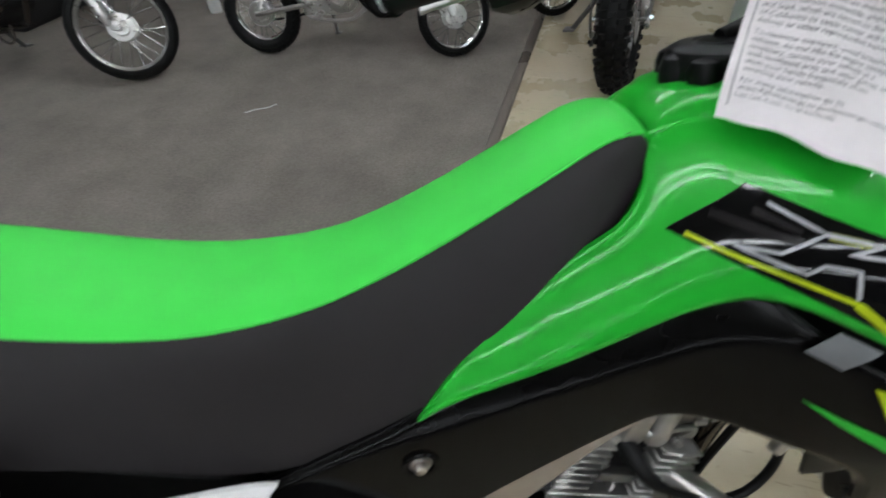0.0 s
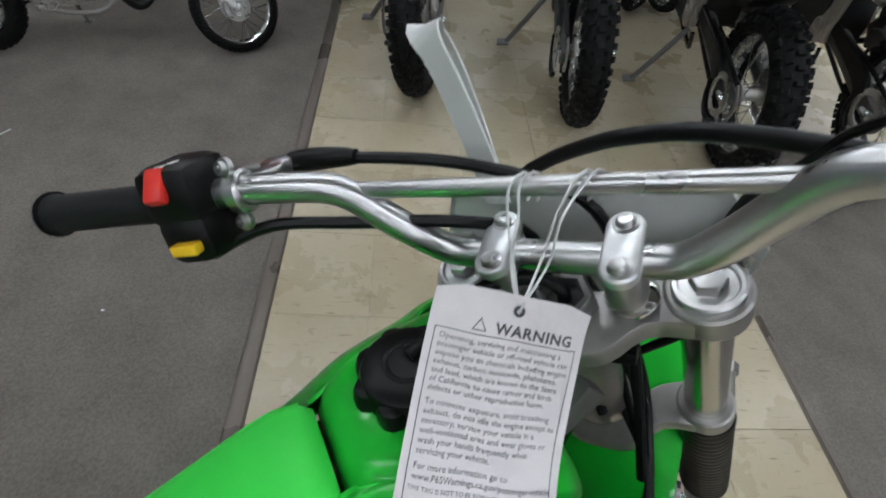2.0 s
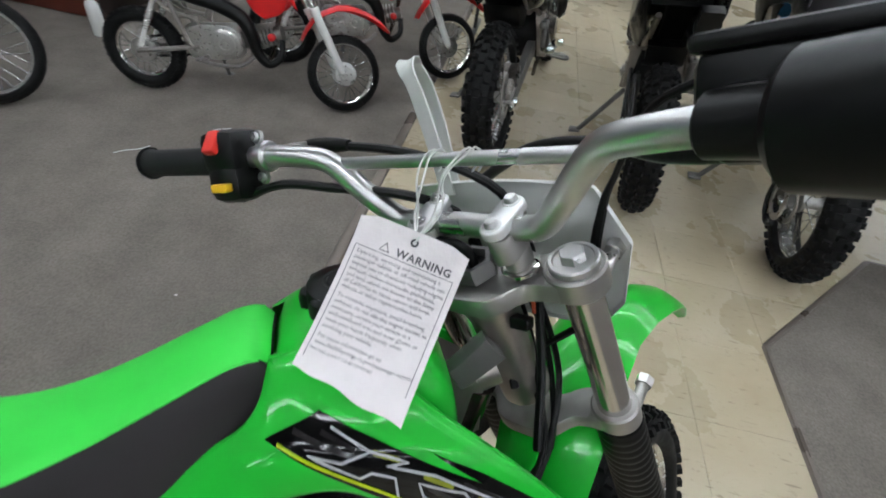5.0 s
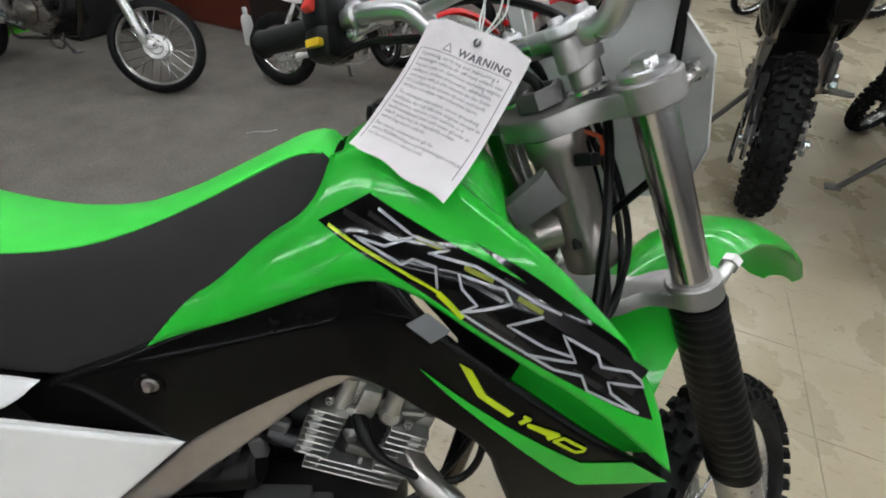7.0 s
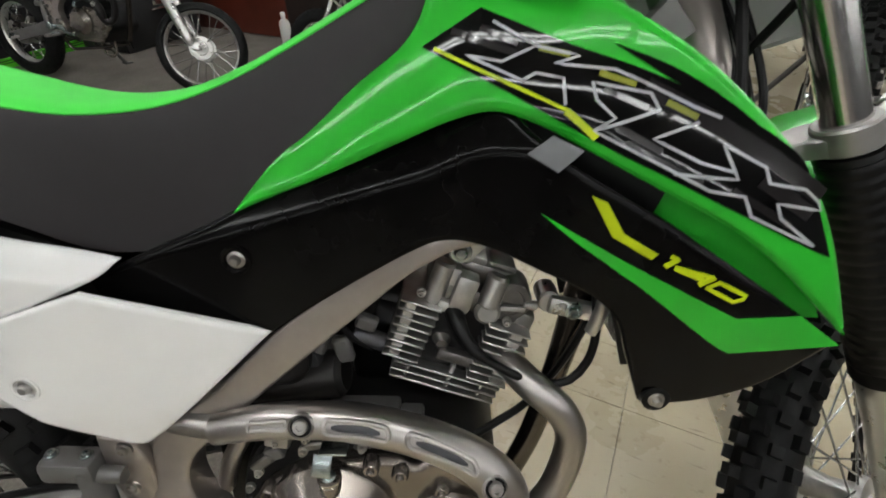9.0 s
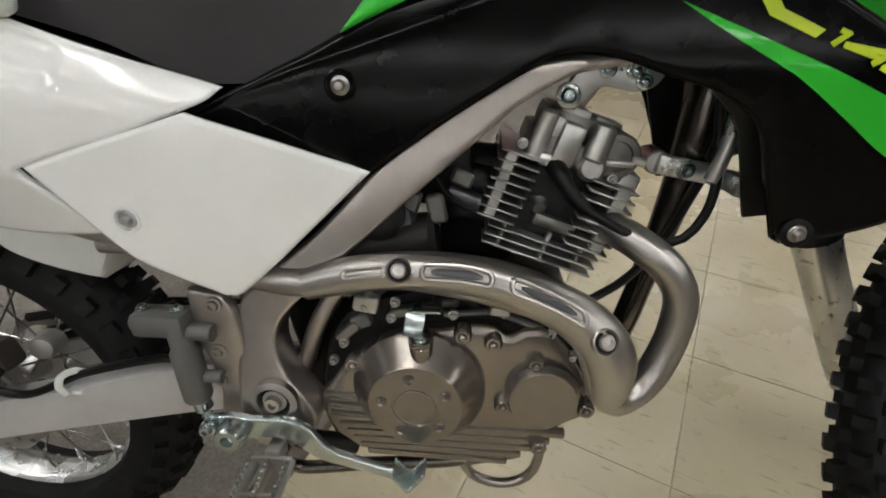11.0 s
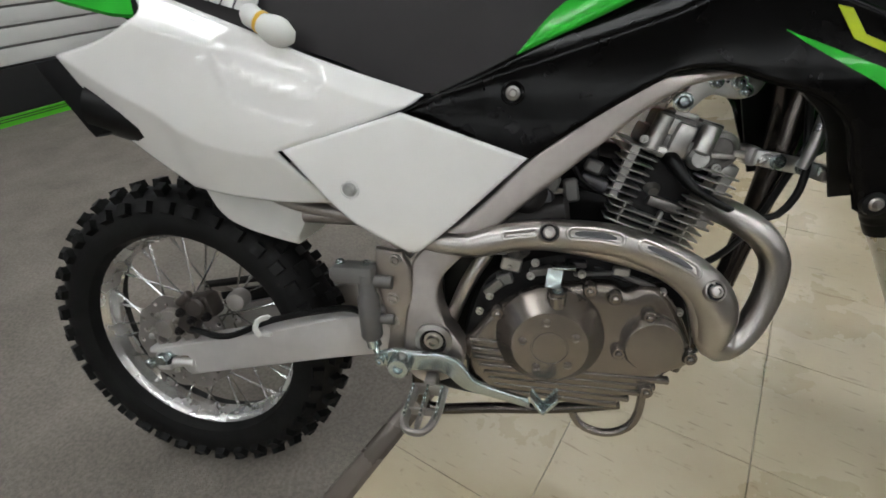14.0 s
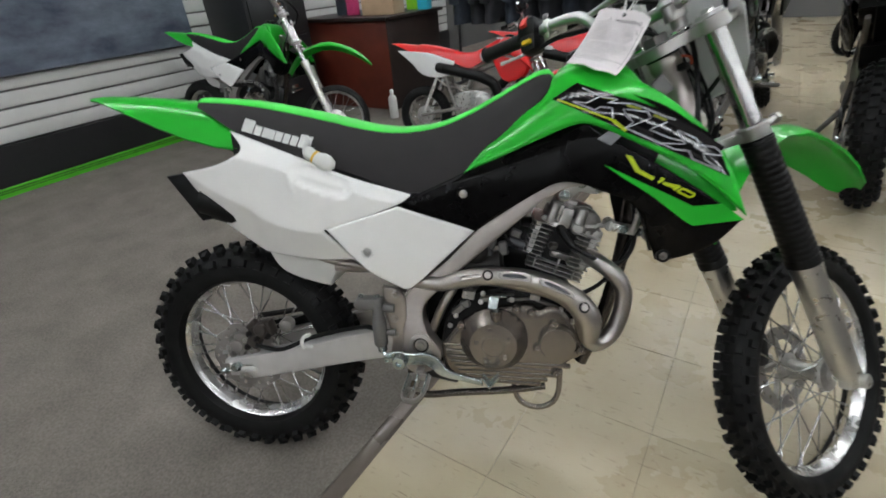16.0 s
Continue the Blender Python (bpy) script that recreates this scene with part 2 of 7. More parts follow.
def spline(pts, step=0.012, closed=False):
    """A smooth line through points of any size; a point with True at its end is a corner."""
    P = [np.array(p[:-1] if p[-1] is True else p, float) for p in pts]
    C = [p[-1] is True for p in pts]
    n = len(P)
    out = []
    for i in range(n if closed else n - 1):
        a, b = P[i], P[(i + 1) % n]
        pre = P[i - 1] if (closed or i > 0) and not C[i] else a - (b - a)
        nxt = P[(i + 2) % n] if (closed or i + 2 < n) and not C[(i + 1) % n] else b + (b - a)
        k = max(2, int(np.ceil(np.linalg.norm(b - a) / step)))
        for j in range(k):
            t = j / k
            out.append(0.5 * ((2 * a) + (b - pre) * t + (2 * pre - 5 * a + 4 * b - nxt) * t * t + (3 * a - pre - 3 * b + nxt) * t ** 3))
    if not closed:
        out.append(P[-1])
    return out


def join(*bms):
    out = bmesh.new()
    for b in bms:
        me = bpy.data.meshes.new("x")
        b.to_mesh(me)
        b.free()
        out.from_mesh(me)
        bpy.data.meshes.remove(me)
    return out


def tube(path, r, n=10, step=0.015, smooth=True, flat=1.0):
    """A round bar along a line; r may be one radius or one for each given point; flat squashes it sideways."""
    pts = [tuple(p) for p in path]
    if np.ndim(r):
        rows = [tuple(p) + (q,) for p, q in zip(pts, r)]
    else:
        rows = [tuple(p) + (r,) for p in pts]
    S = spline(rows, step) if smooth else [np.array(p, float) for p in rows]
    bm = bmesh.new()
    rings, up = [], None
    for i, s in enumerate(S):
        c = Vector(s[:3])
        d = (Vector(S[min(i + 1, len(S) - 1)][:3]) - Vector(S[max(i - 1, 0)][:3])).normalized()
        if up is None:
            up = d.orthogonal().normalized()
        up = (up - d * up.dot(d)).normalized()
        side = d.cross(up)
        rings.append([bm.verts.new(c + float(s[3]) * (math.cos(a) * up + flat * math.sin(a) * side)) for a in [2 * math.pi * k / n for k in range(n)]])
    for a, b in zip(rings, rings[1:]):
        for k in range(n):
            bm.faces.new((a[k], a[(k + 1) % n], b[(k + 1) % n], b[k]))
    bm.faces.new(rings[0][::-1])
    bm.faces.new(rings[-1])
    bmesh.ops.recalc_face_normals(bm, faces=bm.faces)
    return bm


def box(c, s, bevel=0.0, m=None, seg=2):
    bm = bmesh.new()
    bmesh.ops.create_cube(bm, size=1.0)
    bmesh.ops.scale(bm, vec=s, verts=bm.verts)
    if bevel:
        bmesh.ops.bevel(bm, geom=bm.edges[:], offset=bevel, segments=seg, affect="EDGES", profile=0.5)
    if m is not None:
        bmesh.ops.transform(bm, matrix=m, verts=bm.verts)
    bmesh.ops.translate(bm, vec=c, verts=bm.verts)
    return bm


def lathe(profile, origin, axis, n=24):
    """Turns (radius, height) pairs about an axis through origin."""
    q = Vector(axis).normalized().to_track_quat("Z", "Y").to_matrix().to_4x4()
    M = Matrix.Translation(origin) @ q
    bm = bmesh.new()
    rings = []
    for r, h in profile:
        if r < 1e-6:
            rings.append([bm.verts.new(M @ Vector((0, 0, h)))])
        else:
            rings.append([bm.verts.new(M @ Vector((r * math.cos(a), r * math.sin(a), h))) for a in [2 * math.pi * k / n for k in range(n)]])
    for a, b in zip(rings, rings[1:]):
        for k in range(n):
            f = [a[k % len(a)], a[(k + 1) % len(a)], b[(k + 1) % len(b)], b[k % len(b)]]
            f = list(dict.fromkeys(f))
            if len(f) > 2:
                bm.faces.new(f)
    for ring in (rings[0], rings[-1]):
        if len(ring) > 2 and tuple(profile[0]) != tuple(profile[-1]):
            bm.faces.new(ring)
    bmesh.ops.recalc_face_normals(bm, faces=bm.faces)
    return bm


def rod_between(a, b, r, n=12, bev=0.0):
    a, b = Vector(a), Vector(b)
    L = (b - a).length
    if bev:
        return lathe([(0, 0), (r - bev, 0), (r, bev), (r, L - bev), (r - bev, L), (0, L)], a, b - a, n)
    return lathe([(0, 0), (r, 0), (r, L), (0, L)], a, b - a, n)


def bolt(p, axis, r=0.007, h=0.006):
    """A hexagon-socket bolt with a collar."""
    return lathe([(0, h * 0.5), (r * 0.42, h * 0.5), (r * 0.5, h), (r * 0.92, h), (r, h * 0.8), (r, h * 0.25), (r * 1.45, h * 0.2), (r * 1.45, -0.003), (0, -0.003)], p, axis, 14)


def dome_bolt(p, axis, k=1.0):
    """A flanged bolt with a domed head."""
    return lathe([(0.0112 * k, -0.003), (0.0112 * k, 0.0008), (0.0100 * k, 0.0016), (0.0072 * k, 0.0018), (0.0068 * k, 0.0046), (0.0048 * k, 0.0068), (0, 0.0074)], p, axis, 20)


def stadium(c, e1, e3, length, width, height, bev):
    """A block with round ends, its length along e1, standing on c along e3."""
    e1, e3 = Vector(e1).normalized(), Vector(e3).normalized()
    e2 = e3.cross(e1)
    r, half = width / 2, (length - width) / 2
    rings = []
    for h, k in ((0, r - bev), (bev, r), (height - bev, r), (height - 0.4 * bev, r - 0.3 * bev), (height, r - bev)):
        ring = []
        for i in range(24):
            a = 2 * math.pi * (i + 0.5) / 24
            ring.append(Vector(c) + e1 * (k * math.cos(a) + math.copysign(half, math.cos(a))) + e2 * (k * math.sin(a)) + e3 * h)
        rings.append(ring)
    return loft(rings)


def panel(outline, yfun, thick=0.004, h=0.016, rnd=0.012, drop=0.006, side=-1, out=0.0, holes=(), step=0.012, folds=(), even=False):
    """A curved moulded panel in the x-z plane: y = yfun(x, z), edges rolled in, side -1 is the bike's right."""
    pts = spline(outline, step, closed=True)
    loops = [[(p[0], p[1]) for p in pts]]
    for cx, cz, r in holes:
        loops.append([(cx + r * math.cos(a), cz + r * math.sin(a)) for a in [2 * math.pi * k / 14 for k in range(14)]])
    poly = np.array(loops[0])
    nxt = np.roll(poly, -1, 0)

    def dist(q):
        d = nxt - poly
        t = np.clip(((q - poly) * d).sum(1) / np.maximum((d * d).sum(1), 1e-12), 0, 1)
        return np.sqrt((((poly + t[:, None] * d) - q) ** 2).sum(1)).min()

    def inside(q):
        x, z = q
        c = ((poly[:, 1] > z) != (nxt[:, 1] > z)) & (x < (nxt[:, 0] - poly[:, 0]) * (z - poly[:, 1]) / (nxt[:, 1] - poly[:, 1] + 1e-15) + poly[:, 0])
        return c.sum() % 2 == 1

    V = [Vector(p) for l in loops for p in l]
    E, k = [], 0
    for l in loops:
        E += [(k + i, k + (i + 1) % len(l)) for i in range(len(l))]
        k += len(l)
    # close rows of points along each fold line keep it crisp
    F = []
    for x0, x1, zf in folds:
        for x in np.arange(x0, x1, 0.006):
            for o in (-0.0055, -0.0025, 0.0, 0.0025, 0.0055):
                q = np.array([x, zf(x) + o])
                if inside(q) and dist(q) > max(rnd * 1.1, 0.003):
                    F.append(q)
    V += [Vector(q) for q in F]
    F = np.array(F) if F else np.array([[9.0, 9.0]])
    lo, hi = poly.min(0), poly.max(0)
    row = 0
    for z in np.arange(lo[1], hi[1], h * 0.87):
        row += 1
        for x in np.arange(lo[0] + (row % 2) * h / 2, hi[0], h):
            q = np.array([x, z])
            if inside(q) and dist(q) > (max(0.45 * h, rnd * 1.05 + 0.35 * h) if step < 0.01 else 0.45 * h) and all((x - a) ** 2 + (z - b) ** 2 > (r + 0.3 * h) ** 2 for a, b, r in holes) and ((F - q) ** 2).sum(1).min() > 0.000016:
                V.append(Vector(q))
    if rnd:
        # rings close to the rim, so that the rolled edge has a shape
        for i in range(0, len(poly)):
            tn = nxt[i] - poly[i - 1]
            nn = np.array([-tn[1], tn[0]])
            nn = nn / (np.linalg.norm(nn) + 1e-9)
            for sgn in (1, -1):
                for fr in ((0.12, 0.45, 1.05) if step < 0.01 else (0.35,)):
                    q = poly[i] + sgn * nn * rnd * fr
                    if inside(q) and dist(q) > rnd * fr * 0.93:
                        V.append(Vector(q))
    v2, e2, f2, *_ = geometry.delaunay_2d_cdt(V, E, [], 2 if holes else 1, 1e-5)
    bm = bmesh.new()
    front, back = [], []
    true_n = bm.verts.layers.float_vector.new("true_normal") if even else None

    def height(x, z):
        dd = dist(np.array((x, z))) if rnd else 1
        fall = drop * (1 - math.sqrt(max(0.0, 1 - (1 - min(dd / rnd, 1)) ** 2))) if rnd else 0
        return abs(yfun(x, z)) + out - fall

    for p in v2:
        y = height(p[0], p[1])
        front.append(bm.verts.new((p[0], side * y, p[1])))
        if even:
            # the surface's own slope, so that gloss runs smoothly over the triangles
            e = 0.0012
            if rnd and dist(np.array(p)) < 2 * e:
                e = 0.0004
            gx = (height(p[0] + e, p[1]) - height(p[0] - e, p[1])) / (2 * e)
            gz = (height(p[0], p[1] + e) - height(p[0], p[1] - e)) / (2 * e)
            front[-1][true_n] = Vector((-gx, side, -gz)).normalized()
        back.append(bm.verts.new((p[0], side * (y - thick), p[1])))
    rim = {}
    for f in f2:
        c = sum((v2[i] for i in f), Vector((0, 0))) / len(f)
        if holes and (not inside(np.array(c)) or any((c[0] - a) ** 2 + (c[1] - b) ** 2 < (r * 0.97) ** 2 for a, b, r in holes)):
            continue
        bm.faces.new([front[i] for i in f])
        bm.faces.new([back[i] for i in reversed(f)])
        for i, j in zip(f, list(f[1:]) + [f[0]]):
            if (j, i) in rim:
                del rim[(j, i)]
            else:
                rim[(i, j)] = True
    for i, j in rim:
        bm.faces.new((front[j], front[i], back[i], back[j]))
    loose = [v for v in bm.verts if not v.link_faces]
    bmesh.ops.delete(bm, geom=loose, context="VERTS")
    bmesh.ops.recalc_face_normals(bm, faces=bm.faces)
    return bm


def loft(rings, closed=True, caps=True):
    bm = bmesh.new()
    R = [[bm.verts.new(p) for p in ring] for ring in rings]
    n = len(R[0])
    for a, b in zip(R, R[1:]):
        for k in range(n if closed else n - 1):
            bm.faces.new((a[k], a[(k + 1) % n], b[(k + 1) % n], b[k]))
    if caps and closed:
        bm.faces.new(R[0][::-1])
        bm.faces.new(R[-1])
    bmesh.ops.recalc_face_normals(bm, faces=bm.faces)
    return bm


def ribbon(pts, width, yfun, side=-1, out=0.0015, thick=0.0008, step=0.006):
    """A narrow flat strip lying on a panel, along a line in x-z."""
    S = [np.array(p, float) for p in pts]
    D = []
    for a, b in zip(S, S[1:]):
        k = max(1, int(np.linalg.norm(b - a) / step))
        D += [a + (b - a) * j / k for j in range(k)]
    D.append(S[-1])
    bm = bmesh.new()
    rows = []
    for i, p in enumerate(D):
        t = D[min(i + 1, len(D) - 1)] - D[max(i - 1, 0)]
        n = np.array([-t[1], t[0]]) / (np.linalg.norm(t) + 1e-9) * width / 2
        q = []
        for s in (1, -1):
            x, z = p + s * n
            y = abs(yfun(x, z)) + out
            q.append((bm.verts.new((x, side * y, z)), bm.verts.new((x, side * (y - thick), z))))
        rows.append(q)
    for (a, b), (c, e) in zip(rows, rows[1:]):
        bm.faces.new((a[0], b[0], e[0], c[0]))
        bm.faces.new((a[1], c[1], e[1], b[1]))
        bm.faces.new((a[0], c[0], c[1], a[1]))
        bm.faces.new((b[0], b[1], e[1], e[0]))
    bmesh.ops.recalc_face_normals(bm, faces=bm.faces)
    return bm


def letters(body, size, M, extrude=0.0004, shear=0.0, space=1.0, line=1.0, align="LEFT", bold=0.0):
    """Raised lettering in the built-in font, as a mesh."""
    cu = bpy.data.curves.new("t", "FONT")
    cu.body, cu.size, cu.extrude, cu.shear, cu.space_character, cu.space_line, cu.align_x = body, size, extrude, shear, space, line, align
    cu.resolution_u, cu.offset = 2, bold
    ob = bpy.data.objects.new("t", cu)
    scene.collection.objects.link(ob)
    me = bpy.data.meshes.new_from_object(ob.evaluated_get(bpy.context.evaluated_depsgraph_get()))
    bpy.data.objects.remove(ob)
    bpy.data.curves.remove(cu)
    bm = bmesh.new()
    bm.from_mesh(me)
    bpy.data.meshes.remove(me)
    bmesh.ops.transform(bm, matrix=M, verts=bm.verts)
    return bm


def part(name, bm, material, parent=None, label="", M=None, smooth=40, kind=""):
    if M is not None:
        bmesh.ops.transform(bm, matrix=M, verts=bm.verts)
    me = bpy.data.meshes.new(name)
    bm.to_mesh(me)
    bm.free()
    me.materials.append(material)
    if smooth:
        for p in me.polygons:
            p.use_smooth = True
        me.set_sharp_from_angle(angle=radians(smooth))
    if "true_normal" in me.attributes:
        tn = np.zeros(len(me.vertices) * 3, np.float32)
        me.attributes["true_normal"].data.foreach_get("vector", tn)
        tn = tn.reshape(-1, 3)
        rows = []
        for p in me.polygons:
            outer = all(np.abs(tn[v]).sum() > 0.1 for v in p.vertices) and p.normal.dot(Vector(tn[p.vertices[0]])) > 0.2
            rows += [tuple(map(float, tn[v])) if outer else tuple(p.normal) for v in p.vertices]
        me.normals_split_custom_set(rows)
    ob = new(name, me)
    if parent is not None:
        ob.parent = parent
    return tagged(ob, label, "", "", kind)


def share(ob, m):
    """Another part of the same mesh under the same parent, moved by m."""
    o = ob.copy()
    scene.collection.objects.link(o)
    o.matrix_basis = m @ ob.matrix_basis
    return o


def thing(name, M, label, category, group=""):
    ob = new(name)
    ob.matrix_basis = M
    return tagged(ob, label, category, group)


def lerp(x, xs, ys):
    return float(np.interp(x, xs, ys))


def curve(x, xs, ys):
    """A smooth line through points, with no overshoot."""
    if x <= xs[0]:
        return ys[0]
    if x >= xs[-1]:
        return ys[-1]
    n = len(xs)
    i = max(k for k in range(n - 1) if xs[k] <= x)
    sl = [(ys[k + 1] - ys[k]) / (xs[k + 1] - xs[k]) for k in range(n - 1)]

    def m(k):
        if k == 0 or k == n - 1:
            return sl[min(k, n - 2)]
        a, b = sl[k - 1], sl[k]
        return 0.0 if a * b <= 0 else 2 * a * b / (a + b)

    h = xs[i + 1] - xs[i]
    t = (x - xs[i]) / h
    return (2 * t ** 3 - 3 * t ** 2 + 1) * ys[i] + (t ** 3 - 2 * t ** 2 + t) * h * m(i) + (3 * t ** 2 - 2 * t ** 3) * ys[i + 1] + (t ** 3 - t ** 2) * h * m(i + 1)


def soft(t, r=0.004):
    """max(0, t) with a rounded knee."""
    return 0.5 * (t + math.sqrt(t * t + r * r))


# ---- the dirt bike: x forward, y to its left, z up, rear axle at x = 0 ----
HEAD = Vector((0.909, 0, 0.926))
RAKE = radians(26)
AXIS = Vector((-math.sin(RAKE), 0, math.cos(RAKE)))
FWD = Vector((math.cos(RAKE), 0, math.sin(RAKE)))


def fk(s, y, f=0.0):
    """A point of the fork: s metres down from the top clamp, y to the left, f ahead of the fork tubes."""
    return Vector((0.930, y, 0.934)) - AXIS * s + FWD * f


def side_crease(x):
    return curve(x, [0.42, 0.50, 0.59, 0.668, 0.723, 0.775, 0.85], [0.645, 0.671, 0.699, 0.724, 0.742, 0.762, 0.765])


def white_upper(x):
    return curve(x, [0.0, 0.05, 0.134, 0.223, 0.326, 0.41, 0.46], [0.80, 0.772, 0.741, 0.716, 0.684, 0.654, 0.640])


def white_lower(x):
    return curve(x, [-0.03, 0.017, 0.061, 0.122, 0.158, 0.20, 0.261, 0.32], [0.722, 0.697, 0.674, 0.646, 0.622, 0.606, 0.596, 0.592])


def y_shroud(x, z):
    base = curve(x, [0.5, 0.72, 0.80, 0.868, 0.92, 0.978, 1.05], [0.101, 0.104, 0.121, 0.1465, 0.1605, 0.169, 0.172])
    top = curve(x, [0.557, 0.633, 0.721, 0.76, 0.83, 0.90, 0.98, 1.034], [0.703, 0.779, 0.872, 0.888, 0.875, 0.830, 0.752, 0.640])
    fold = curve(x, [0.55, 0.65, 0.72, 0.777, 0.817, 0.864, 0.90, 1.03], [0.0, 0.036, 0.060, 0.054, 0.046, 0.030, 0.020, 0.006])
    return base - fold * max(0.0, min(1.0, 1 - (top - z) / curve(x, [0.55, 0.65, 0.72, 0.80], [0.045, 0.070, 0.098, 0.096]))) ** 2.0


def y_side(x, z):
    base = curve(x, [0.43, 0.55, 0.72, 0.794, 0.841, 0.885, 0.92, 0.95, 1.05], [0.094, 0.098, 0.103, 0.126, 0.1455, 0.160, 0.167, 0.171, 0.174])
    base -= 0.2 * soft(0.67 - z, 0.01) * max(0.0, min(1.0, (x - 0.76) / 0.10))
    crease = side_crease(x)
    return base - min(0.016, 0.53 * soft(z - crease, 0.004))


def y_white(x, z):
    """Rear panel: turned in above the upper fold and below the lower one, with a scoop under the seat."""
    y = curve(x, [-0.03, 0.1, 0.28, 0.37, 0.45, 0.58], [0.114, 0.136, 0.146, 0.138, 0.116, 0.104])
    up = white_upper(x)
    lo = white_lower(x)
    y -= 0.70 * soft(z - up, 0.003) + 0.40 * soft(lo - z, 0.003)
    dx, dz = x - 0.284, z - 0.699
    u, v = dx * 0.963 - dz * 0.27, dx * 0.27 + dz * 0.963
    r = (u / 0.060) ** 4 + ((v + 0.06 * u) / 0.019) ** 2
    k = max(0.0, 1 - r / 1.6)
    y -= 0.009 * k * k * (3 - 2 * k)
    w = x - 0.220 - (0.711 - z) * 0.25
    return y + 0.0012 * math.exp(-(w / 0.005) ** 2) * max(0.0, min(1.0, (z - 0.655) / 0.03)) * (z < up)


def y_low_white(x, z):
    return lerp(x, [0.28, 0.37, 0.45, 0.58], [0.145, 0.143, 0.128, 0.101]) - 0.25 * max(0, 0.52 - z) * 0.5


def wheel(bike, name, c, R, rim_r, width, M, label, disc_side, disc_r, knobs, mats, detail):
    """hub > tyre, tread, rim, brake disc, spokes. Axis along y, at c."""
    cx, _, cz = c
    A = (0, 1, 0)
    w = width
    hub = part("wheel_hub", lathe([(0, -0.052), (0.012, -0.052), (0.014, -0.045), (0.034, -0.042), (0.036, -0.034), (0.022, -0.03), (0.018, 0.0),
                                   (0.022, 0.03), (0.036, 0.034), (0.034, 0.042), (0.014, 0.045), (0.012, 0.052), (0, 0.052)], c, A, 28), CAST, bike, label, M)
    rs = w / 2
    prof = []
    for k in range(19):
        a = math.pi * (k / 18) * 1.30 - math.pi * 0.15
        prof.append((R - 0.012 - rs + rs * math.sin(a) * 1.0, -math.cos(a) * rs))
    prof = [(rim_r - 0.012, -rs * 0.55)] + prof + [(rim_r - 0.012, rs * 0.55)]
    prof = [p for p in prof if p[0] >= rim_r - 0.013]
    part("tyre", lathe(prof + [prof[0]], c, A, 56), RUBBER, hub, "black knobbly off-road tyre", M)
    # knobs
    kb = bmesh.new()
    rng = random.Random(int(R * 1000))
    for i in range(knobs):
        for row, (lat, lx, ly, hgt) in enumerate(((-1.06, 0.019, 0.021, 0.010), (-0.50, 0.016, 0.021, 0.013), (0.0, 0.015, 0.025, 0.013), (0.50, 0.016, 0.021, 0.013), (1.06, 0.019, 0.021, 0.010))):
            ph = 2 * math.pi * (i + (0.5 if row % 2 else 0.0)) / knobs
            a = lat * 1.02
            r0 = R - 0.013 - rs + rs * math.cos(a)
            out = Vector((math.cos(a), math.sin(a), 0))
            mk = Matrix.Rotation(ph, 4, "Y") @ Matrix.Translation((r0, rs * math.sin(a), 0)) @ Matrix.Rotation(a, 4, "Z")
            sc = w / 0.1
            L2, W2 = lx * (0.8 + 0.2 * sc) / 2, ly * sc / 2
            h1 = hgt * mats.get("knob", 1.0) + rng.uniform(-0.0008, 0.0008)
            vs = [kb.verts.new(Matrix.Translation(c) @ mk @ Vector(p)) for p in
                  ((-0.004, -W2, -L2), (-0.004, W2, -L2), (-0.004, W2, L2), (-0.004, -W2, L2),
                   (h1, -W2 * 0.86, -L2 * 0.86), (h1, W2 * 0.86, -L2 * 0.86), (h1, W2 * 0.86, L2 * 0.86), (h1, -W2 * 0.86, L2 * 0.86))]
            for q in ((4, 5, 6, 7), (0, 1, 5, 4), (1, 2, 6, 5), (2, 3, 7, 6), (3, 0, 4, 7)):
                kb.faces.new([vs[k] for k in q])
    bmesh.ops.recalc_face_normals(kb, faces=kb.faces)
    part("tread", kb, RUBBER, hub, "", M, smooth=0, kind="stuff")
    hw = w * 0.29
    part("rim", lathe([(rim_r - 0.020, -hw * 0.55), (rim_r - 0.012, -hw * 0.9), (rim_r - 0.003, -hw), (rim_r, -hw + 0.001), (rim_r - 0.001, -hw + 0.004), (rim_r - 0.010, -hw + 0.006), (rim_r - 0.014, 0),
                       (rim_r - 0.010, hw - 0.006), (rim_r - 0.001, hw - 0.004), (rim_r, hw - 0.001), (rim_r - 0.003, hw), (rim_r - 0.012, hw * 0.9), (rim_r - 0.020, hw * 0.55),
                       (rim_r - 0.026, 0), (rim_r - 0.020, -hw * 0.55)], c, A, 72), mats["rim"], hub, "polished alloy rim", M)
    # spokes, crossed in pairs; alike spokes share one mesh
    n = 32 if detail else 24
    base = {}
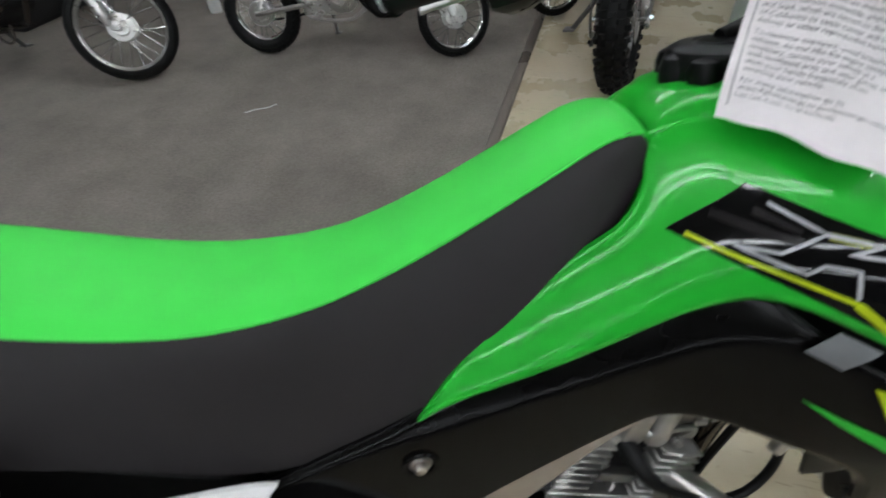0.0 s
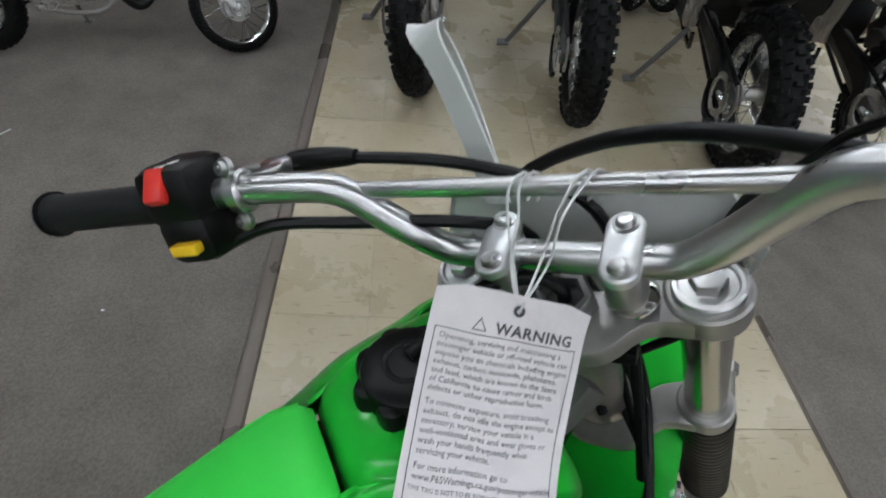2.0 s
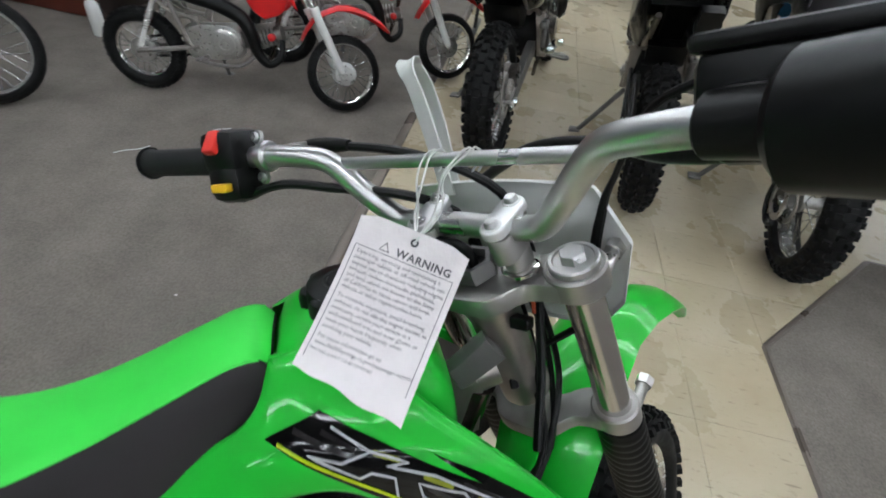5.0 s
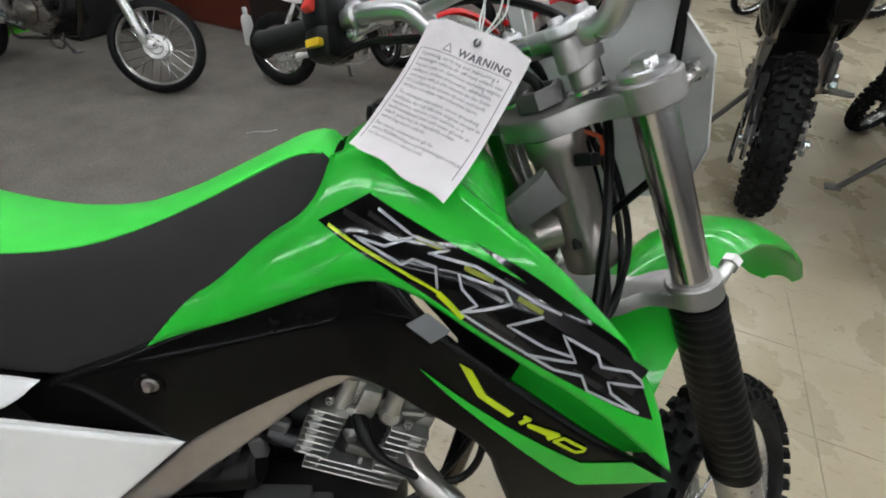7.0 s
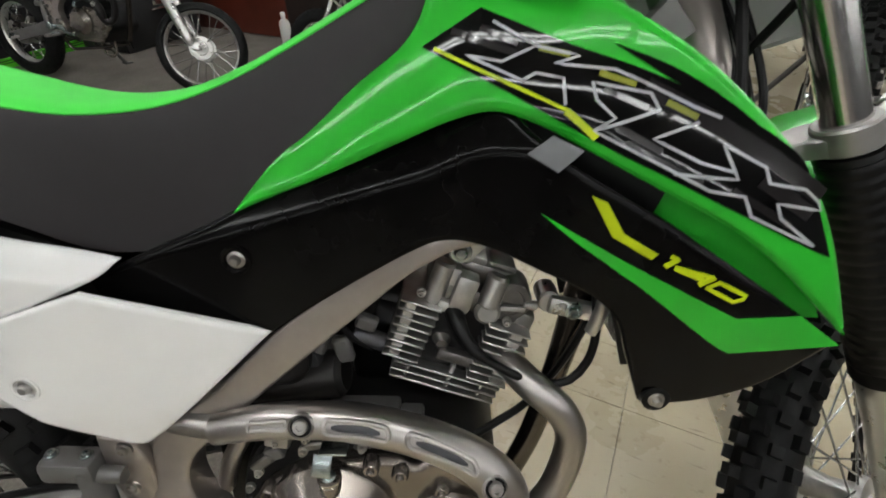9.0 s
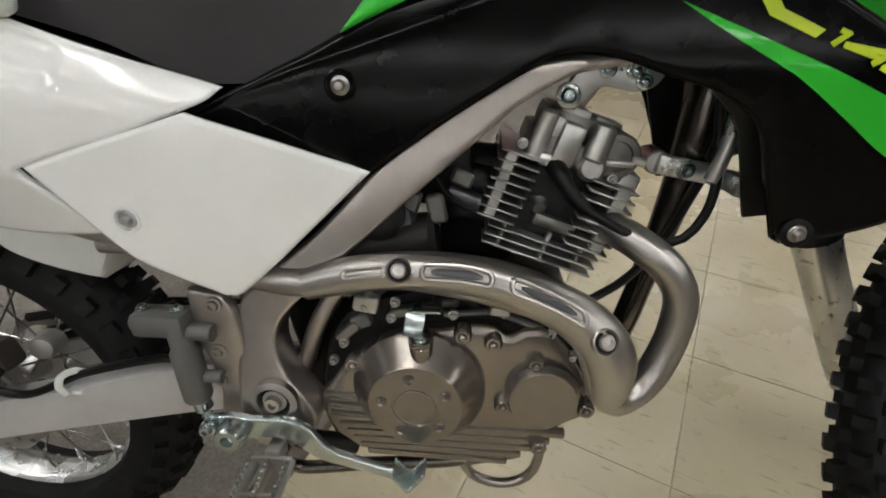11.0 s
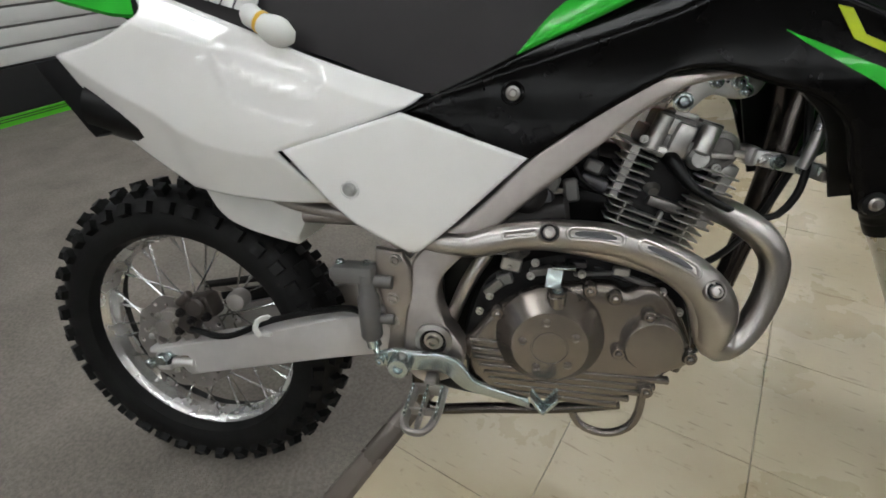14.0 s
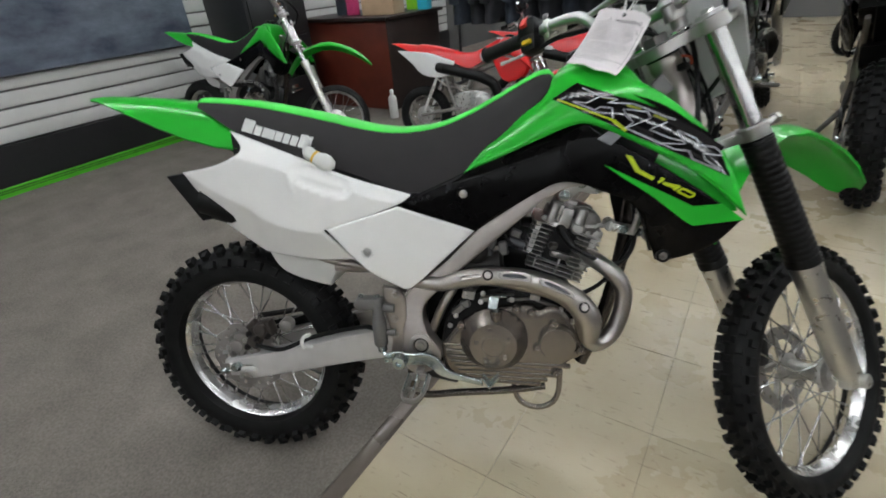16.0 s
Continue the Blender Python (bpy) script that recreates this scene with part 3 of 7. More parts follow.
    for k in range(n):
        s, t = (1 if k % 2 else -1), (1 if (k // 2) % 2 else -1)
        a = 2 * math.pi * (k // 4 * 4) / n
        key = k % 4
        if key not in base:
            da = [0, 1, 2, 3][key] * 2 * math.pi / n
            p0 = Vector((0.033 * math.cos(da + t * 0.9), s * 0.036, 0.033 * math.sin(da + t * 0.9)))
            p1 = Vector(((rim_r - 0.024) * math.cos(da), s * 0.006, (rim_r - 0.024) * math.sin(da)))
            bm = join(rod_between(p0, p1, 0.0017 * mats.get("spoke_k", 1.0), 6), rod_between(p1.lerp(p0, 0.11), p1, 0.0031, 6))
            o = part("spoke", bm, SPOKE, hub)
            o.matrix_basis = (M or Matrix()) @ Matrix.Translation(c)
            base[key] = o
        else:
            o = base[key].copy()
            scene.collection.objects.link(o)
            o.matrix_basis = (M or Matrix()) @ Matrix.Translation(c) @ Matrix.Rotation(-a, 4, "Y")
    drum = mats.get("drum")
    if drum:
        part("brake_drum", lathe([(0, -0.050), (drum * 0.55, -0.050), (drum * 0.62, -0.044), (drum * 0.93, -0.042), (drum, -0.036), (drum, -0.026), (drum * 0.8, -0.022), (drum * 0.8, 0.022), (drum, 0.026), (drum, 0.036), (drum * 0.93, 0.042), (drum * 0.62, 0.044), (drum * 0.55, 0.050), (0, 0.050)], c, A, 32), ALU, hub, "cast aluminium brake drum", M)
    elif disc_r:
        dy = disc_side * 0.052
        holes = [(cx + disc_r * f * math.cos(t), cz + disc_r * f * math.sin(t), 0.0045) for f, t in [((0.93, 0.82)[k % 2], 2 * math.pi * k / 24) for k in range(24)]] if detail else []
        ol = [(cx + disc_r * (1 + 0.03 * math.cos(10 * t)) * math.cos(t), cz + disc_r * (1 + 0.03 * math.cos(10 * t)) * math.sin(t)) for t in [2 * math.pi * k / 40 for k in range(40)]]
        holes.append((cx, cz, disc_r * 0.68))
        part("brake_disc", panel(ol, lambda x, z: abs(dy), 0.0035, 0.02, 0, 0, disc_side, holes=holes), GREY_LIGHT, hub, "drilled steel brake disc", M)
        arms = [rod_between((cx + 0.02 * math.cos(t), dy, cz + 0.02 * math.sin(t)), (cx + disc_r * 0.74 * math.cos(t + 0.5), dy, cz + disc_r * 0.74 * math.sin(t + 0.5)), 0.005, 8) for t in [2 * math.pi * k / 5 for k in range(5)]]
        part("disc_carrier", join(*arms), CAST, hub, "", M)
    return hub


def seat_sections():
    xs = np.concatenate([np.linspace(-0.005, 0.05, 5), np.linspace(0.075, 0.66, 30), np.linspace(0.672, 0.724, 7)])
    rows = []
    for x in xs:
        zt = curve(x, [-0.02, 0.093, 0.239, 0.30, 0.356, 0.40, 0.43, 0.47, 0.51, 0.54, 0.571, 0.60, 0.638, 0.67, 0.695, 0.712, 0.724], [0.860, 0.850, 0.822, 0.807, 0.793, 0.786, 0.784, 0.786, 0.793, 0.803, 0.816, 0.830, 0.850, 0.867, 0.879, 0.882, 0.872])
        ht = curve(x, [-0.01, 0.1, 0.25, 0.41, 0.55, 0.70, 0.724], [0.048, 0.062, 0.068, 0.066, 0.054, 0.044, 0.040])
        zl = curve(x, [-0.01, 0.023, 0.105, 0.23, 0.35, 0.443, 0.47, 0.489, 0.556, 0.60, 0.641, 0.701, 0.715, 0.724], [0.845, 0.830, 0.786, 0.738, 0.700, 0.664, 0.664, 0.669, 0.700, 0.737, 0.770, 0.822, 0.845, 0.862])
        hl = curve(x, [-0.01, 0.1, 0.25, 0.36, 0.45, 0.56, 0.65, 0.70, 0.724], [0.055, 0.088, 0.098, 0.094, 0.086, 0.086, 0.075, 0.058, 0.045])
        rows.append((x, zt, ht, min(zl, zt - 0.006), hl))
    return rows


def build_bike(name, label, M, steer, pal, detail=True, group="", R_rear=0.257, R_front=0.28, boots=True, plate=True):
    bike = thing(name, M, label, "motorcycle", group)
    ST = Matrix.Translation(HEAD) @ Matrix.Rotation(radians(steer), 4, AXIS) @ Matrix.Translation(-HEAD)
    RA, FA = Vector((0.013, 0, 0.2615)), Vector((1.292, 0, 0.248))
    body, side_m = pal["body"], pal["side"]
    fine = 0.006 if detail else 0.012
    keep = pal.get("keep")

    def P(n, bm, mat, lab="", m=None, parent=None, smooth=40, kind=""):
        if keep and n not in keep:
            bm.free()
            return None
        return part(n, bm, mat, parent or bike, lab, m, smooth, kind)

    wheel(bike, "rear", RA, R_rear, 0.198 * pal.get("rim_k", 1.0), 0.098, None, "rear wheel with spoked alloy rim", -1, 0.088, 38, pal, detail)
    wheel(bike, "front", FA, R_front, 0.226 * pal.get("rim_k", 1.0), 0.068 * pal.get("front_w", 1.0), ST, "front wheel with spoked alloy rim", 1, 0.095, 46, pal, detail)

    # --- swingarm, rear brake
    for s in (-1, 1):
        ol = [(-0.032, 0.257, True), (-0.030, 0.266, True), (0.064, 0.288), (0.20, 0.321), (0.36, 0.361), (0.43, 0.352, True), (0.43, 0.296, True), (0.36, 0.291), (0.20, 0.257), (0.050, 0.2235), (0.038, 0.222, True), (0.022, 0.236, True), (0.046, 0.246, True), (0.040, 0.257, True), (0.01, 0.256)]
        P("swingarm", panel(ol, lambda x, z: 0.084 + 0.03 * max(0, 0.1 - x) * 0.3, 0.026, 0.02, 0.008, 0.005, s), pal.get("arm", ALU_MATT), "brushed aluminium box-section swingarm")
        adj = P("axle_adjuster", join(rod_between((0.052, s * 0.083, 0.2470), (0.008, s * 0.083, 0.2450), 0.0075, 14, 0.001), box((-0.004, s * 0.082, 0.2455), (0.024, 0.014, 0.030), 0.003)), ALU_MATT, "cast chain adjuster block")
        P("adjuster_bolt", join(rod_between((-0.042, s * 0.083, 0.236), (-0.006, s * 0.083, 0.2430), 0.0040, 8), bolt((-0.030, s * 0.083, 0.239), (-1, 0, -0.15), 0.0065, 0.010)), ZINC, parent=adj)
        P("axle_nut", lathe([(0, 0.013), (0.0085, 0.013), (0.0105, 0.010), (0.0105, 0), (0, 0)], (0.003, s * 0.088, 0.2560), (0, s, 0), 6), ZINC, parent=adj)
        # flat black disc in place of a bore's shade
        P("adjuster_bore", lathe([(0, 0.0012), (0.0062, 0.0012), (0.0062, -0.001), (0, -0.001)], (0.008, s * 0.0905, 0.2500), (0, s, 0), 14), BLACK_MATT, parent=adj)
    P("wheel_axle", rod_between((0.008, -0.088, 0.2575), (0.008, 0.088, 0.2575), 0.008), ZINC)
    cal = P("brake_caliper", join(box((0.070, -0.064, 0.343), (0.060, 0.034, 0.042), 0.010, Matrix.Rotation(-0.25, 4, "Y")), box((0.052, -0.072, 0.318), (0.034, 0.026, 0.034), 0.008, Matrix.Rotation(0.5, 4, "Y")), rod_between((0.075, -0.060, 0.348), (0.075, -0.088, 0.350), 0.016, 20, 0.003),
                                  rod_between((0.042, -0.078, 0.352), (0.066, -0.080, 0.372), 0.007, 12, 0.002)), GREY_BROWN, "grey-brown cast rear brake caliper")
    P("caliper_piston_cap", lathe([(0.017, -0.02), (0.017, 0.0), (0.014, 0.006), (0, 0.009)], (0.116, -0.040, 0.342), (0.2, -1, 0.1), 20), GREY_LIGHT, parent=cal)
    for x, z in ((0.045, 0.338), (0.062, 0.326), (0.036, 0.305), (0.090, 0.334)):
        P("caliper_bolt", bolt((x, -0.083, z), (0, -1, 0), 0.0052, 0.006), DARK_METAL, parent=cal)
    brk = P("caliper_bracket", panel([(-0.020, 0.268, True), (-0.024, 0.292), (-0.012, 0.322), (0.010, 0.334), (0.034, 0.326), (0.050, 0.300), (0.058, 0.276, True), (0.02, 0.264)], lambda x, z: 0.074, 0.012, 0.012, 0.003, 0.002, holes=[(-0.006, 0.281, 0.0095), (0.026, 0.280, 0.0095)]), GREY_LIGHT, "cast caliper bracket with two bores")
    P("hub_cap", lathe([(0.0165, -0.004), (0.0165, 0.003), (0.0150, 0.005), (0, 0.005)], (0.004, -0.075, 0.302), (0, -1, 0), 22), GREY_LIGHT, parent=brk)
    for x, z in ((-0.020, 0.296), (0.026, 0.316), (-0.006, 0.322), (0.036, 0.296)):
        P("bracket_bolt", bolt((x, -0.074, z), (0, -1, 0), 0.0045, 0.005), STEEL, parent=brk)
    if detail:
        P("brake_hose", tube([(0.06, -0.085, 0.312), (0.12, -0.082, 0.302), (0.20, -0.078, 0.335), (0.30, -0.080, 0.362), (0.345, -0.10, 0.375), (0.375, -0.118, 0.37)], 0.0052, 8), BLACK_MATT)
        P("hose_clip", join(tube([(0.184, -0.092, 0.314), (0.179, -0.094, 0.326), (0.182, -0.090, 0.338), (0.192, -0.080, 0.340), (0.197, -0.073, 0.330)], 0.0045, 8, flat=0.6), box((0.19, -0.082, 0.314), (0.02, 0.016, 0.006), 0.002)), WHITE_DULL, "white plastic hose clip")
        P("chain_guide", box((0.12, 0.07, 0.30), (0.22, 0.014, 0.05), 0.004, Matrix.Rotation(-0.2, 4, "Y")), BLACK_MATT)
    P("chain", join(tube([(-0.02, 0.07, 0.315), (0.2, 0.07, 0.35), (0.45, 0.065, 0.352)], 0.008, 6), tube([(-0.02, 0.07, 0.195), (0.2, 0.07, 0.225), (0.45, 0.065, 0.285)], 0.008, 6)), DARK_METAL)
    P("rear_sprocket", lathe([(0.05, -0.003), (0.064, -0.003), (0.066, 0), (0.064, 0.003), (0.05, 0.003), (0.05, -0.003)], (0, 0.068, 0.2545), (0, 1, 0), 36), STEEL)

    if plate and not detail:
        # chain guard and guide on the left of the big bikes
        P("chain_guard", panel([(0.06, 0.300, True), (0.12, 0.345), (0.40, 0.385, True), (0.42, 0.350, True), (0.16, 0.295), (0.10, 0.255, True)], lambda x, z: 0.104, 0.012, 0.03, 0.004, 0.003, 1), BLACK_MATT, "black chain guard")
        P("chain_guide", tube([(0.10, 0.100, 0.270), (0.095, 0.102, 0.215), (0.060, 0.102, 0.172), (0.010, 0.102, 0.165), (-0.03, 0.102, 0.190)], 0.008, 8), BLACK_MATT, "black chain guide loop")
        P("sprocket_face", lathe([(0.050, 0), (0.068, 0), (0.072, 0.003), (0.068, 0.006), (0.050, 0.006), (0.048, 0.003), (0.050, 0)], (0.013, 0.096, 0.2615), (0, 1, 0), 36), SATIN, "rear sprocket")

    # --- frame
    for s in (-1, 1):
        ol = [(0.800, 0.692, True), (0.745, 0.683), (0.706, 0.678), (0.686, 0.668), (0.638, 0.635), (0.618, 0.618), (0.58, 0.590), (0.516, 0.528), (0.481, 0.499), (0.438, 0.464), (0.430, 0.440), (0.426, 0.405), (0.422, 0.371), (0.420, 0.328), (0.430, 0.295), (0.455, 0.285), (0.492, 0.300),
              (0.503, 0.330), (0.490, 0.355), (0.476, 0.375), (0.466, 0.407), (0.472, 0.436), (0.496, 0.463), (0.520, 0.486), (0.584, 0.543), (0.642, 0.593), (0.698, 0.641), (0.724, 0.658), (0.750, 0.670), (0.800, 0.678, True)]
        P("frame_spar", panel(ol, lambda x, z: curve(z, [0.28, 0.36, 0.45, 0.7], [0.128, 0.122, 0.108, 0.088]), 0.034, 0.009 if detail else 0.014, 0.004, 0.003, s, step=fine), FRAME_PAINT, "silver-painted steel frame spar")
        P("frame_plate", panel([(0.385, 0.475, True), (0.420, 0.470, True), (0.432, 0.43), (0.426, 0.32), (0.415, 0.30, True), (0.392, 0.31), (0.398, 0.36), (0.386, 0.42)], lambda x, z: 0.116, 0.01, 0.012, 0.003, 0.0025, s, step=fine), FRAME_PAINT)
        P("pivot_cap", lathe([(0.018, -0.004), (0.024, -0.002), (0.025, 0.006), (0.018, 0.008), (0.016, 0.002), (0, 0.002)], (0.462, s * 0.124, 0.352), (0, s, 0), 20), STEEL)
        # black disc: the shade inside the pivot ring as colour
        P("pivot_recess", lathe([(0, 0.0035), (0.0162, 0.0035), (0.0162, 0.001), (0, 0.001)], (0.462, s * 0.124, 0.352), (0, s, 0), 20), BLACK_MATT)
        P("pivot_bolt", bolt((0.462, s * 0.127, 0.352), (0, s, 0), 0.009, 0.009), STEEL)
        for x, z in ((0.412, 0.460), (0.406, 0.405), (0.404, 0.369)):
            P("frame_bolt", bolt((x, s * 0.118, z), (0, s, 0), 0.006, 0.005), STEEL)
    P("down_tube", tube([(0.925, 0, 0.78), (0.897, 0, 0.66), (0.886, 0, 0.58), (0.875, 0, 0.525), (0.862, 0, 0.46), (0.838, 0, 0.36), (0.80, 0, 0.262)], [0.024, 0.023, 0.0205, 0.0165, 0.0145, 0.0145, 0.0145], 16), FRAME_SHADED, "glossy frame down tube with shade in its colour")
    P("tube_gusset", panel([(0.868, 0.700, True), (0.925, 0.700, True), (0.908, 0.600), (0.896, 0.560, True), (0.880, 0.575), (0.872, 0.640)], lambda x, z: 0.014, 0.028, 0.02, 0.004, 0.003), FRAME_SHADED, "welded gusset on the down tube")
    P("inner_flap", panel([(0.836, 0.690, True), (0.888, 0.690, True), (0.885, 0.552, True), (0.872, 0.551, True)], lambda x, z: 0.052, 0.004, 0.02, 0.002, 0.001, 1), BLACK_MATT, "black flap behind the engine")
    P("cradle_tube", join(*[tube([(0.72, s * 0.060, 0.230), (0.636, s * 0.070, 0.220), (0.53, s * 0.074, 0.210), (0.455, s * 0.078, 0.203), (0.430, s * 0.085, 0.225), (0.428, s * 0.090, 0.27)], 0.0082, 10) for s in (-1, 1)]), FRAME_SHADED)
    P("backbone_tube", tube([(0.945, 0, 0.80), (0.85, 0, 0.76), (0.70, 0, 0.70), (0.50, 0, 0.62), (0.44, 0, 0.50)], 0.022, 12), FRAME_PAINT)
    P("head_tube", lathe([(0, 0), (0.027, 0), (0.0285, 0.002), (0.0285, 0.020), (0.0265, 0.024), (0.0265, 0.125), (0.0290, 0.130), (0.0290, 0.152), (0, 0.152)], HEAD - AXIS * 0.030, -AXIS, 28), FRAME_PAINT)
    P("bearing_seal", lathe([(0, 0), (0.0295, 0), (0.0310, 0.003), (0.0295, 0.008), (0, 0.008)], HEAD - AXIS * 0.024, -AXIS, 28), BLACK_MATT)
    P("head_gusset", panel([(0.83, 0.795, True), (0.885, 0.825, True), (0.925, 0.79), (0.93, 0.72, True), (0.88, 0.715)], lambda x, z: 0.022, 0.044, 0.02, 0.005, 0.004), FRAME_PAINT, "folded silver frame gusset")
    if detail:
        # bracket in darker cast grey: the shadow on it is put into its colour
        P("lock_plate", panel([(0.880, 0.832, True), (0.914, 0.868, True), (0.938, 0.842, True), (0.896, 0.806, True)], lambda x, z: 0.040, 0.014, 0.02, 0.003, 0.002), GREY_CAST, "flat silver bracket beside the steering head")
    P("subframe_tube", join(*[tube([(0.43, s * 0.085, 0.46), (0.36, s * 0.075, 0.50), (0.22, s * 0.07, 0.535), (0.08, s * 0.06, 0.66)], 0.010, 10) for s in (-1, 1)],
                            *[tube([(0.40, s * 0.07, 0.50), (0.27, s * 0.068, 0.503)], 0.0115, 10) for s in (-1, 1)]), FRAME_PAINT)
    stay = P("cross_bracket", join(rod_between((0.842, 0.0, 0.585), (0.842, -0.034, 0.585), 0.012, 18, 0.002), box((0.872, -0.036, 0.579), (0.064, 0.012, 0.019), 0.003, Matrix.Rotation(0.20, 4, "Y")), box((0.909, -0.052, 0.570), (0.016, 0.042, 0.018), 0.003, Matrix.Rotation(0.2, 4, "Y")),
                                   tube([(0.874, -0.080, 0.580), (0.880, -0.082, 0.607), (0.884, -0.084, 0.650)], 0.0065, 10)), ALU, "silver shroud stay bolted to the down tube")
    for x, z in ((0.866, 0.580), (0.894, 0.574)):
        P("stay_bolt", bolt((x, -0.043, z), (0, -1, 0), 0.0062, 0.006), ZINC, parent=stay)

    # --- engine
    case = [(0.501, 0.262, True), (0.498, 0.345), (0.52, 0.42), (0.555, 0.449), (0.63, 0.471), (0.70, 0.468), (0.745, 0.448), (0.776, 0.420), (0.797, 0.345), (0.781, 0.315), (0.745, 0.284), (0.716, 0.252, True), (0.60, 0.245)]
    eng = P("crankcase", panel(case, lambda x, z: 0.085, 0.17, 0.025, 0.012, 0.01), CASE_SHADED, "cast engine crankcase with gap shade in its colour")
    cov = [(0.512, 0.285, True), (0.504, 0.310), (0.500, 0.338), (0.513, 0.355), (0.531, 0.381), (0.555, 0.402), (0.60, 0.425), (0.651, 0.433), (0.670, 0.436), (0.690, 0.434), (0.703, 0.426), (0.722, 0.436), (0.738, 0.435), (0.754, 0.422), (0.768, 0.402), (0.784, 0.368), (0.789, 0.333), (0.764, 0.314), (0.738, 0.286), (0.719, 0.271), (0.706, 0.252, True), (0.663, 0.254), (0.540, 0.262, True)]
    P("crankcase_cover", panel(cov, lambda x, z: 0.105 - 0.10 * max(0, 0.30 - z), 0.022, 0.014, 0.009, 0.008, step=fine), pal.get("engine", ENGINE), "ribbed engine side cover", parent=eng)
    for k in range(8):
        # flat raised bands with narrow grooves between, a short set behind the clutch and a long set below it
        x0, x1, z0, z1 = (0.507 + 0.002 * k, 0.556, 0.344 - 0.0125 * k, 0.342 - 0.0125 * k) if k < 3 else (0.520 + 0.007 * (k - 3), 0.768 - 0.015 * (k - 3), 0.305 - 0.0105 * (k - 3), 0.305 - 0.0118 * (k - 3))
        yb = -0.1035 + 0.0011 * max(0, k - 2)
        dr = math.atan2(z0 - z1, x1 - x0)
        P("cooling_rib", box(((x0 + x1) / 2, yb, (z0 + z1) / 2), (math.hypot(x1 - x0, z1 - z0), 0.010, 0.0088 if k > 2 else 0.0085), 0.0022, Matrix.Rotation(dr, 4, "Y")), ENGINE, parent=eng)
    clutch = P("clutch_cover", lathe([(0.068, -0.008), (0.0692, 0.001), (0.0692, 0.0055), (0.0672, 0.0085), (0.0482, 0.0300), (0.0470, 0.0318), (0.0235, 0.0330), (0.0228, 0.0318), (0.0212, 0.0318), (0.0205, 0.0330), (0, 0.0334)], (0.612, -0.106, 0.362), (0, -1, 0), 64), pal.get("engine", ENGINE), "domed clutch cover with five bolts", parent=eng, smooth=24)
    if detail:
        for a in [math.pi / 2 + 0.15 + 2 * math.pi * k / 5 for k in range(5)]:
            P("cover_dimple", lathe([(0.0062, 0.0315), (0.0056, 0.0336), (0.0046, 0.0339), (0.0036, 0.0334), (0.0030, 0.0322), (0.0020, 0.0324), (0.0012, 0.0342), (0, 0.0345)], (0.612 + 0.034 * math.cos(a), -0.106, 0.362 + 0.034 * math.sin(a)), (0, -1, 0), 14), ENGINE, parent=eng)
    P("oil_filler_cover", lathe([(0.038, -0.01), (0.0385, 0.008), (0.0345, 0.0150), (0.0330, 0.0160), (0, 0.0166)], (0.740, -0.104, 0.361), (0, -1, 0), 40), ENGINE, "round filter cover", parent=eng, smooth=24)
    for x, z in ((0.731, 0.399), (0.700, 0.345), (0.785, 0.345), (0.658, 0.430), (0.688, 0.422), (0.545, 0.390), (0.740, 0.290), (0.578, 0.412)):
        P("cover_boss", lathe([(0.0095, -0.008), (0.0092, 0.006), (0.0072, 0.0085), (0.0046, 0.0085), (0.0040, 0.0110), (0.0022, 0.0122), (0, 0.0122)], (x, -0.106, z), (0, -1, 0), 12), ENGINE, parent=eng)
    arm = P("clutch_arm", join(rod_between((0.618, -0.122, 0.400), (0.618, -0.122, 0.428), 0.0115, 18, 0.002), lathe([(0.0105, 0), (0.0125, 0.001), (0.0125, 0.004), (0.0105, 0.005), (0, 0.005)], (0.618, -0.122, 0.428), (0, 0, 1), 20)), ENGINE, "clutch release post", parent=eng)
    P("release_lever", join(box((0.6125, -0.124, 0.449), (0.019, 0.004, 0.024), 0.0015, Matrix.Rotation(0.15, 4, "Y") @ Matrix.Rotation(-0.35, 4, "X")), box((0.624, -0.112, 0.462), (0.028, 0.022, 0.003), 0.001), bolt((0.618, -0.124, 0.434), (0, -0.3, 1), 0.0048, 0.006)), ZINC, "zinc clutch release lever", parent=eng)
    if detail:
        P("engine_clutter", join(rod_between((0.555, -0.08, 0.455), (0.575, -0.10, 0.478), 0.010, 12), box((0.65, -0.08, 0.482), (0.075, 0.03, 0.014), 0.004), rod_between((0.66, -0.095, 0.474), (0.66, -0.095, 0.488), 0.006, 10),
                                 box((0.70, -0.085, 0.474), (0.025, 0.03, 0.02), 0.004), tube([(0.64, -0.098, 0.474), (0.68, -0.102, 0.480), (0.73, -0.096, 0.462), (0.765, -0.09, 0.44)], 0.004, 6), rod_between((0.548, -0.11, 0.475), (0.548, -0.11, 0.49), 0.009, 12)), GREY_CAST, "cast lugs and cable ends", parent=eng)
